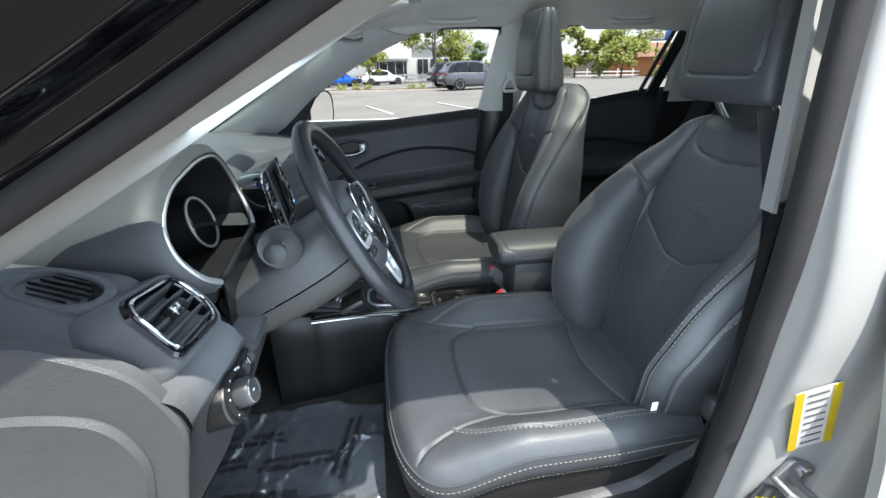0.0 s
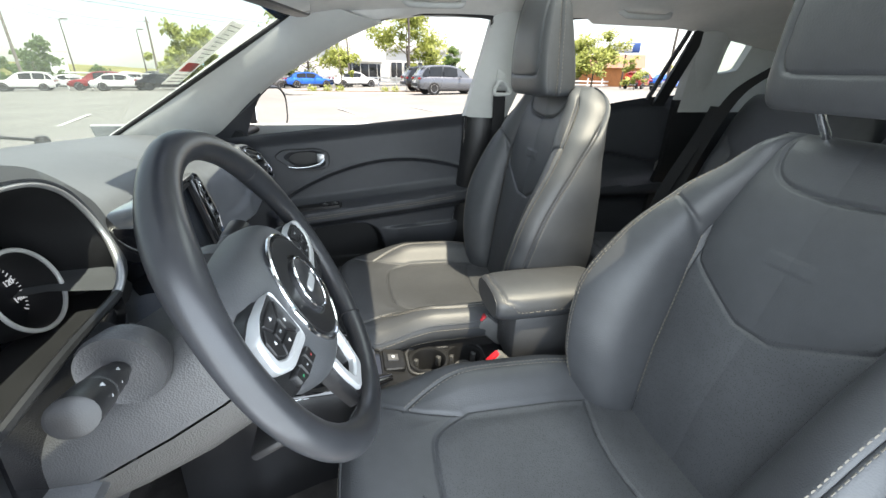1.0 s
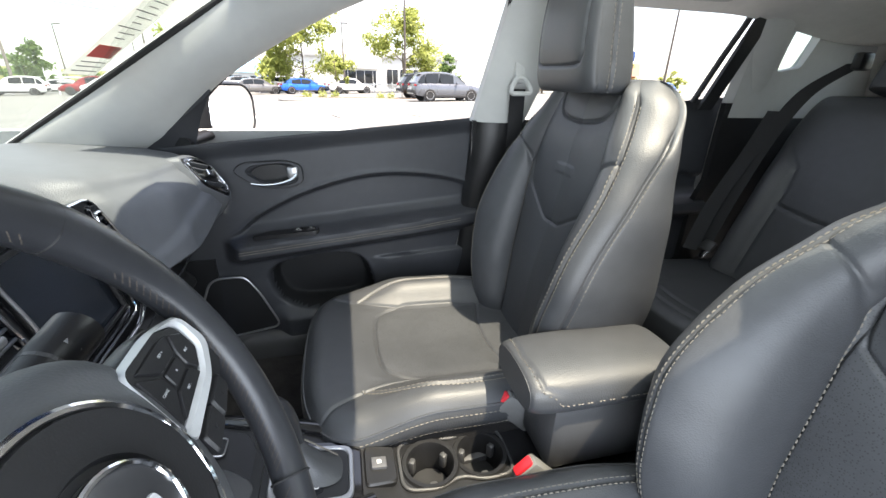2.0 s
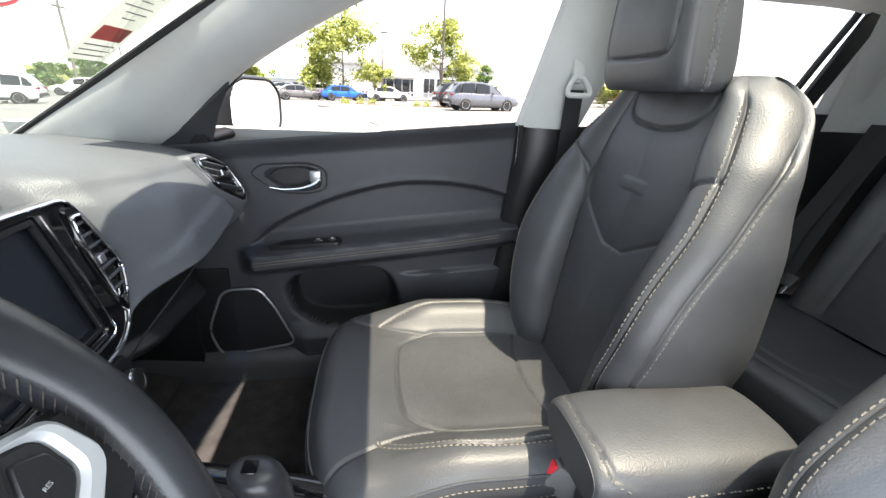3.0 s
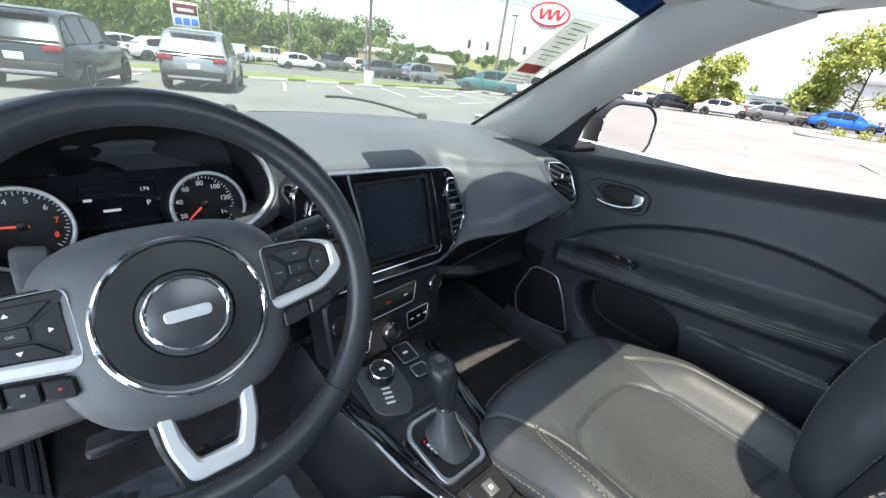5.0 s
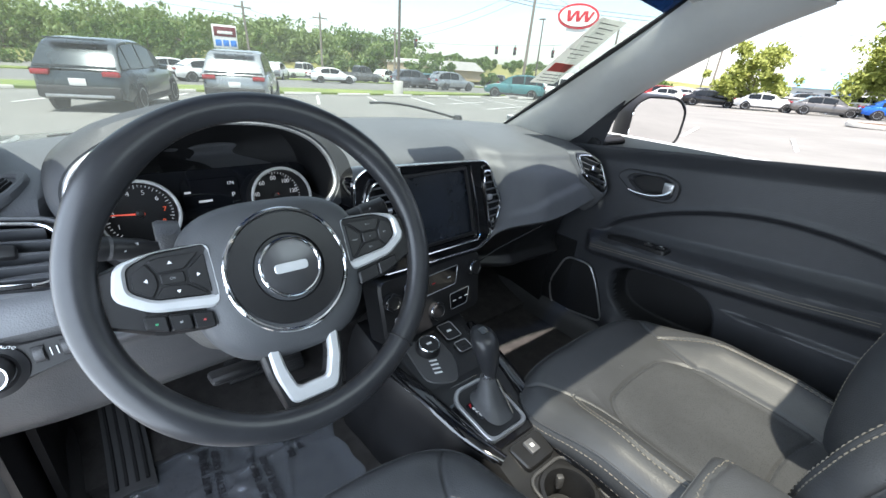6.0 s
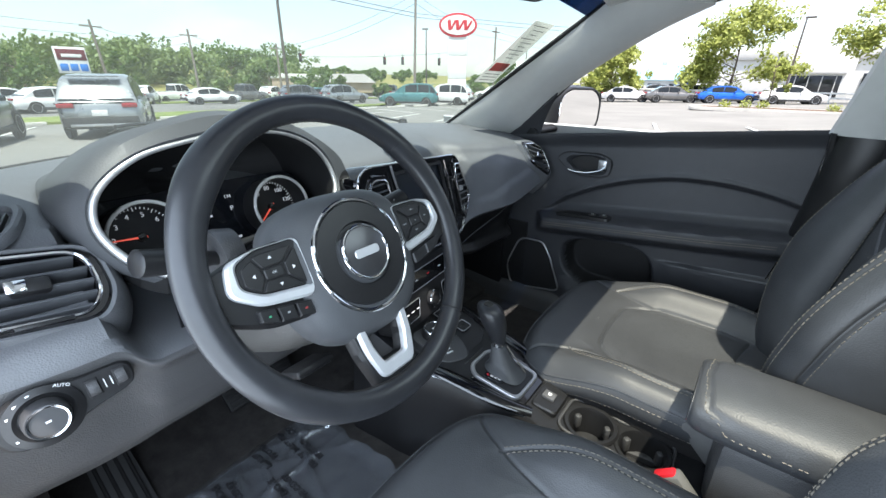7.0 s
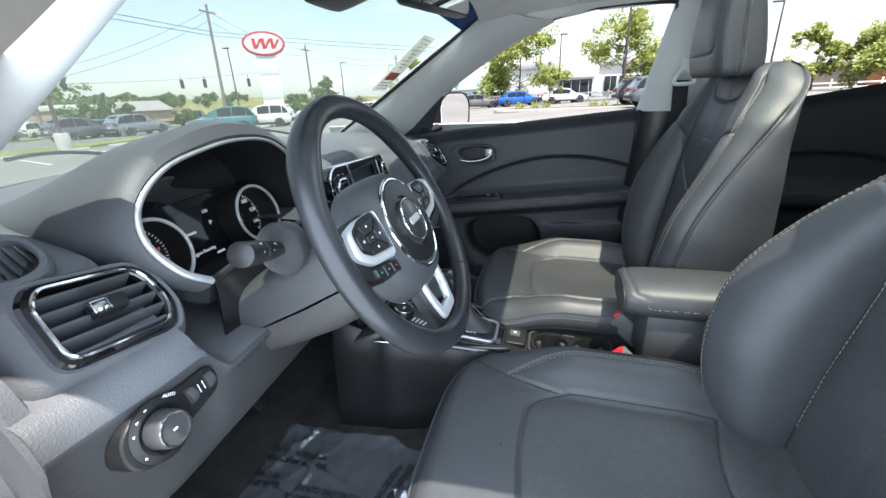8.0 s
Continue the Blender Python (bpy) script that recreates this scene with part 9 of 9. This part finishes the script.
def utility_pole(az, d, high, label, lean=0.0):
    p = thing("utility_pole", label, "utility pole", "utility poles", at=polar(az, d))
    part("pole", tube([(0, 0, 0), (0, lean, high)], [0.16, 0.11], 10), WOOD_POLE, p)
    part("crossarm", box(0, lean * 0.95, high - 0.6, 0.12, 1.9, 0.12, 0.01), WOOD_POLE, p)
    for k in (-0.8, 0.0, 0.8):
        part("insulator", lathe([(0, 0), (0.05, 0), (0.03, 0.16), (0, 0.18)], mv(0, lean * 0.95 + k, high - 0.54), 8), CONCRETE, p)
    return Vector(polar(az, d)) + Vector((0, lean, high - 0.5))


tops = [utility_pole(az, d, h, "grey wooden utility pole along the road", ln) for az, d, h, ln in ((-12, 52, 9.6, 0), (14.9, 58, 7.8, -0.3), (23.0, 58, 7.5, 0), (32.0, 60, 6.6, 0), (48.6, 46, 10.5, 0.4), (59, 62, 9.0, 0), (70, 74, 8.5, 0.2))]
wires = thing("overhead_wires", "black overhead wires between the utility poles", "overhead wires")


def sag(a, b, drop, n=14):
    return [a.lerp(b, t) - Vector((0, 0, drop * 4 * t * (1 - t))) for t in np.linspace(0, 1, n)]


for a, b in zip([tops[0], tops[1], tops[2], tops[3], tops[4], tops[5]], tops[1:]):
    for k in (0.0, 0.8):
        part("wire", tube(sag(a + Vector((0, 0, -k)), b + Vector((0, 0, -k)), 0.7), 0.016, 5), WIRE, wires)
near = polar(-30, 38) + Vector((0, 0, 8.6))
for k in (0.0, 0.55):
    part("wire", tube(sag(near + Vector((0, 0, 2.4 - k)), tops[4] + Vector((0, 0, -1.7 - k * 0.6)), 0.5), 0.026, 5), WIRE, wires)
    part("wire", tube(sag(tops[4] + Vector((0, 0, -1.7 - k * 0.6)), polar(100, 80) + Vector((0, 0, 6.8 - k)), 0.8), 0.020, 5), WIRE, wires)
span_a, span_b = polar(28, 62) + Vector((0, 0, 5.4)), polar(53, 62) + Vector((0, 0, 5.9))
part("wire", tube(sag(span_a, span_b, 0.4), 0.018, 5), WIRE, wires)
for az, d in ((34.6, 57), (44.9, 62), (47.2, 62), (51.9, 64), (53.4, 64)):
    q = polar(az, d) + Vector((0, 0, 4.9))
    tl = thing("traffic_light", "dark traffic light hanging from a span wire", "traffic light", "traffic lights", at=q)
    part("housing", box(0, 0, 0, 0.3, 0.34, 1.0, 0.05), CLADDING, tl)
    part("hanger", tube([(0, 0, 0.5), (0, 0, 0.95)], 0.03, 6), CLADDING, tl)
    for k, col in ((0.3, TAIL), (0.0, POLE_STEEL), (-0.3, CLADDING)):
        part("lens", lathe([(0, 0), (0.11, 0), (0.10, 0.03), (0, 0.04)], mv(0.15, 0, k) @ Matrix.Rotation(math.pi / 2, 4, "Y"), 14), col, tl)

# pillar sign with a red oval
kp = polar(54.2, 46)
SIGN_RED = mat("sign_red", (0.55, 0.012, 0.03), 0.4, vary=0.05, scale=3)
SIGN_WHITE = mat("sign_white", (0.78, 0.78, 0.77), 0.5, vary=0.04, scale=2)
sign = thing("pillar_sign", "tall silver pillar sign topped by a red and white oval", "pillar sign", at=kp)
face = Matrix.Rotation(radians(-54.2), 4, "Z")
for z0, z1 in ((0, 2.2), (2.23, 4.4), (4.43, 6.15)):
    part("pillar_panel", box(0, 0, (z0 + z1) / 2, 0.5, 1.9, z1 - z0, 0.04, face), SIGN_WHITE, sign)


def oval(a, b, depth, m, bevel=0.02):
    return slab([Vector((a * math.cos(t), b * math.sin(t))) for t in np.linspace(0, math.tau, 49)[:-1]], depth, m, bevel)


of = face @ basis((0.36, 0, 7.2), (0, 1, 0), (0, 0, 1))
part("oval_rim", oval(1.92, 1.08, 0.7, of), SIGN_RED, sign, "red oval rim")
part("oval_face", oval(1.70, 0.88, 0.06, of @ mv(0, 0, 0.05)), SIGN_WHITE, sign, "white oval face")
for k in (-0.85, -0.05, 0.75):
    part("oval_bar", slab(round_poly([(-0.16, -0.46), (0.16, -0.46), (0.16, 0.46), (-0.16, 0.46)], 0.05), 0.04, of @ mv(k, 0, 0.08) @ Matrix.Rotation(0.12, 4, "Z"), 0.01), SIGN_RED, sign)
    part("oval_bar", slab(round_poly([(-0.10, -0.46), (0.10, -0.46), (0.10, 0.46), (-0.10, 0.46)], 0.04), 0.04, of @ mv(k + 0.38, 0, 0.08) @ Matrix.Rotation(-0.55, 4, "Z"), 0.01), SIGN_RED, sign)
# roadside price sign
rp = polar(12.5, 70)
rs = thing("roadside_sign", "white and maroon roadside sign with blue panels", "roadside sign", at=rp)
part("sign_pillar", box(0, 0, 1.6, 0.5, 1.3, 3.2, 0.04), SIGN_WHITE, rs)
part("sign_board", box(0, 0, 4.6, 0.6, 3.0, 2.9, 0.05), SIGN_WHITE, rs)
part("maroon_panel", box(0.31, 0, 5.2, 0.03, 2.8, 1.2, 0.01), mat("maroon_panel", (0.14, 0.02, 0.03), 0.5), rs)
part("name_bar", box(0.34, 0, 5.1, 0.03, 1.9, 0.35, 0.01), SIGN_WHITE, rs)
for k in (-0.95, 0.0, 0.95):
    part("price_panel", box(0.31, k, 3.8, 0.03, 0.75, 0.8, 0.01), mat("blue_panel", (0.03, 0.20, 0.62), 0.5), rs)
# white pylon further along
pyl = thing("white_pylon", "white pylon sign with a grey oval", "pylon sign", at=polar(62.0, 95))
part("pylon_board", box(0, 0, 5.6, 0.4, 3.2, 1.9, 0.05, Matrix.Rotation(radians(-62), 4, "Z")), SIGN_WHITE, pyl)
part("pylon_post", box(0, 0, 2.4, 0.4, 2.2, 4.8, 0.05, Matrix.Rotation(radians(-62), 4, "Z")), SIGN_WHITE, pyl)
bs = thing("roadside_sign", "white and blue board sign on a post", "roadside sign", at=polar(125.4, 52))
bm_ = Matrix.Rotation(radians(-125), 4, "Z")
part("sign_post", tube([(0, 0, 0), (0, 0, 3.4)], 0.08, 8), POLE_STEEL, bs)
part("sign_board", box(0, 0, 4.0, 0.25, 2.6, 0.95, 0.03, bm_), mat("sign_blue", (0.04, 0.10, 0.30), 0.4), bs)
part("sign_face", box(0.14, -0.35, 4.0, 0.03, 1.8, 0.75, 0.01, bm_), SIGN_WHITE, bs)

# ---- buildings ----
WALL_WHITE = mat("white_panel_wall", (0.62, 0.62, 0.60), 0.6, vary=0.06, scale=0.4)
WALL_GREY = mat("grey_panel_wall", (0.42, 0.42, 0.41), 0.7, vary=0.08, scale=0.4)
BLUE_ROOF = mat("blue_metal_roof", (0.22, 0.45, 0.62), 0.45, vary=0.08, scale=0.6)
TAN_WALL = mat("tan_block_wall", (0.36, 0.29, 0.22), 0.85, vary=0.12, scale=0.5)
SHOP_GLASS = mat("shop_glass", (0.02, 0.022, 0.025), 0.08)


def house(name, label, az, d, wide, deep, high, wall, turn=None):
    h = thing(name, label, "building", at=polar(az, d))
    h.rotation_euler.z = radians(-az if turn is None else turn)
    part("wall", box(0, 0, high / 2 - 0.5, deep, wide, high + 1, 0.02), wall, h)
    return h


sh_ = house("showroom", "white panelled showroom with a dark glazed entrance", 95, 78, 26, 14, 5.2, WALL_WHITE)
part("parapet", box(7.1, 0, 4.9, 0.5, 26.4, 0.9, 0.03), WALL_GREY, sh_)
part("portal", box(7.6, -2.5, 2.9, 1.4, 6.5, 5.8, 0.05), WALL_WHITE, sh_)
ent = part("entrance", box(8.2, -2.5, 1.3, 0.3, 4.8, 2.6, 0.03), SHOP_GLASS, sh_, "dark glazed entrance")
for k in range(4):
    part("mullion", box(8.38, -4.4 + k * 1.27, 1.3, 0.06, 0.09, 2.6, 0.01), WALL_GREY, ent)
part("canopy", box(8.2, -2.5, 2.95, 0.9, 5.4, 0.3, 0.03), WALL_GREY, sh_)
for k in range(5):
    w = part("shop_window", box(7.15, 2.5 + k * 2.1, 1.7, 0.1, 1.7, 2.4, 0.02), SHOP_GLASS, sh_)
    part("window_bar", box(7.22, 2.5 + k * 2.1, 1.7, 0.05, 0.07, 2.4, 0.005), WALL_GREY, w)
sh2 = house("workshop", "grey flat-roofed workshop building", 86.5, 84, 12, 12, 4.6, WALL_GREY)
part("roof_edge", box(6.1, 0, 4.6, 0.3, 12.2, 0.5, 0.02), WALL_WHITE, sh2)
br = house("blue_roof_building", "white building with a pale blue hipped roof and cupola", 79, 86, 12, 9, 2.6, WALL_WHITE)
roof_rows = [[(x, y, 2.6) for x, y in ((-5, -6.6), (5, -6.6), (5, 6.6), (-5, 6.6))], [(x, y, 5.0) for x, y in ((-0.6, -2.4), (0.6, -2.4), (0.6, 2.4), (-0.6, 2.4))]]
part("roof", skin(roof_rows, close_u=True, caps=True), BLUE_ROOF, br, "pale blue metal roof", smooth=False)
part("cupola", box(0, 0, 5.5, 0.8, 0.8, 1.0, 0.04), WALL_GREY, br)
for k in (-4.2, -1.0, 2.2):
    part("window", box(4.52, k, 1.2, 0.08, 1.9, 1.7, 0.02), SHOP_GLASS, br)
part("door", box(4.52, 4.6, 1.2, 0.08, 1.9, 2.2, 0.02), mat("blue_door", (0.02, 0.10, 0.45), 0.5), br, "bright blue roller door")
tb = house("tan_store", "tan flat-roofed shop beyond the trees", 36.5, 100, 18, 10, 4.2, TAN_WALL)
part("fascia", box(5.1, 0, 3.9, 0.2, 18.2, 0.9, 0.02), WALL_WHITE, tb)
tb2 = house("tan_store", "low tan canopy building by the crossing", 40.5, 92, 9, 8, 2.6, TAN_WALL)
part("roof", skin([[(x, y, 2.6) for x, y in ((-4.5, -5), (4.5, -5), (4.5, 5), (-4.5, 5))], [(x, y, 4.2) for x, y in ((-0.3, -3), (0.3, -3), (0.3, 3), (-0.3, 3))]], close_u=True, caps=True), mat("grey_shingle", (0.24, 0.23, 0.22), 0.8), tb2, smooth=False)
ob_ = house("timber_house", "orange-brown timber house with a brown roof", 123.8, 62, 7, 6, 2.2, mat("orange_wood", (0.42, 0.17, 0.06), 0.7, vary=0.15, scale=2))
part("roof", skin([[(x, y, z) for x, y, z in ((-3.5, -4, 2.2), (0, -4, 3.8), (3.5, -4, 2.2))], [(x, y, z) for x, y, z in ((-3.5, 4, 2.2), (0, 4, 3.8), (3.5, 4, 2.2))]]), mat("brown_roof", (0.24, 0.13, 0.09), 0.8), ob_, smooth=False)
ob2 = house("low_store", "low brown-roofed shop behind the trees", 117.5, 64, 10, 6, 2.0, TAN_WALL)
part("roof", box(0, 0, 2.3, 6.6, 10.6, 0.5, 0.05), mat("brown_roof", (0.26, 0.17, 0.13), 0.8), ob2)
# white fence along the lot's back
fence = thing("fence", "low white post and rail fence behind the cars", "fence")
for i in range(46):
    x = -26 + i * 2.0
    z = gnd(x, 49)
    part("post", box(x, 49, z + 0.45, 0.12, 0.12, 1.0, 0.01), SIGN_WHITE, fence)
for k in (0.45, 0.85):
    part("rail", box(19, 49, k - 0.36, 90, 0.05, 0.14, 0.01, ), SIGN_WHITE, fence)
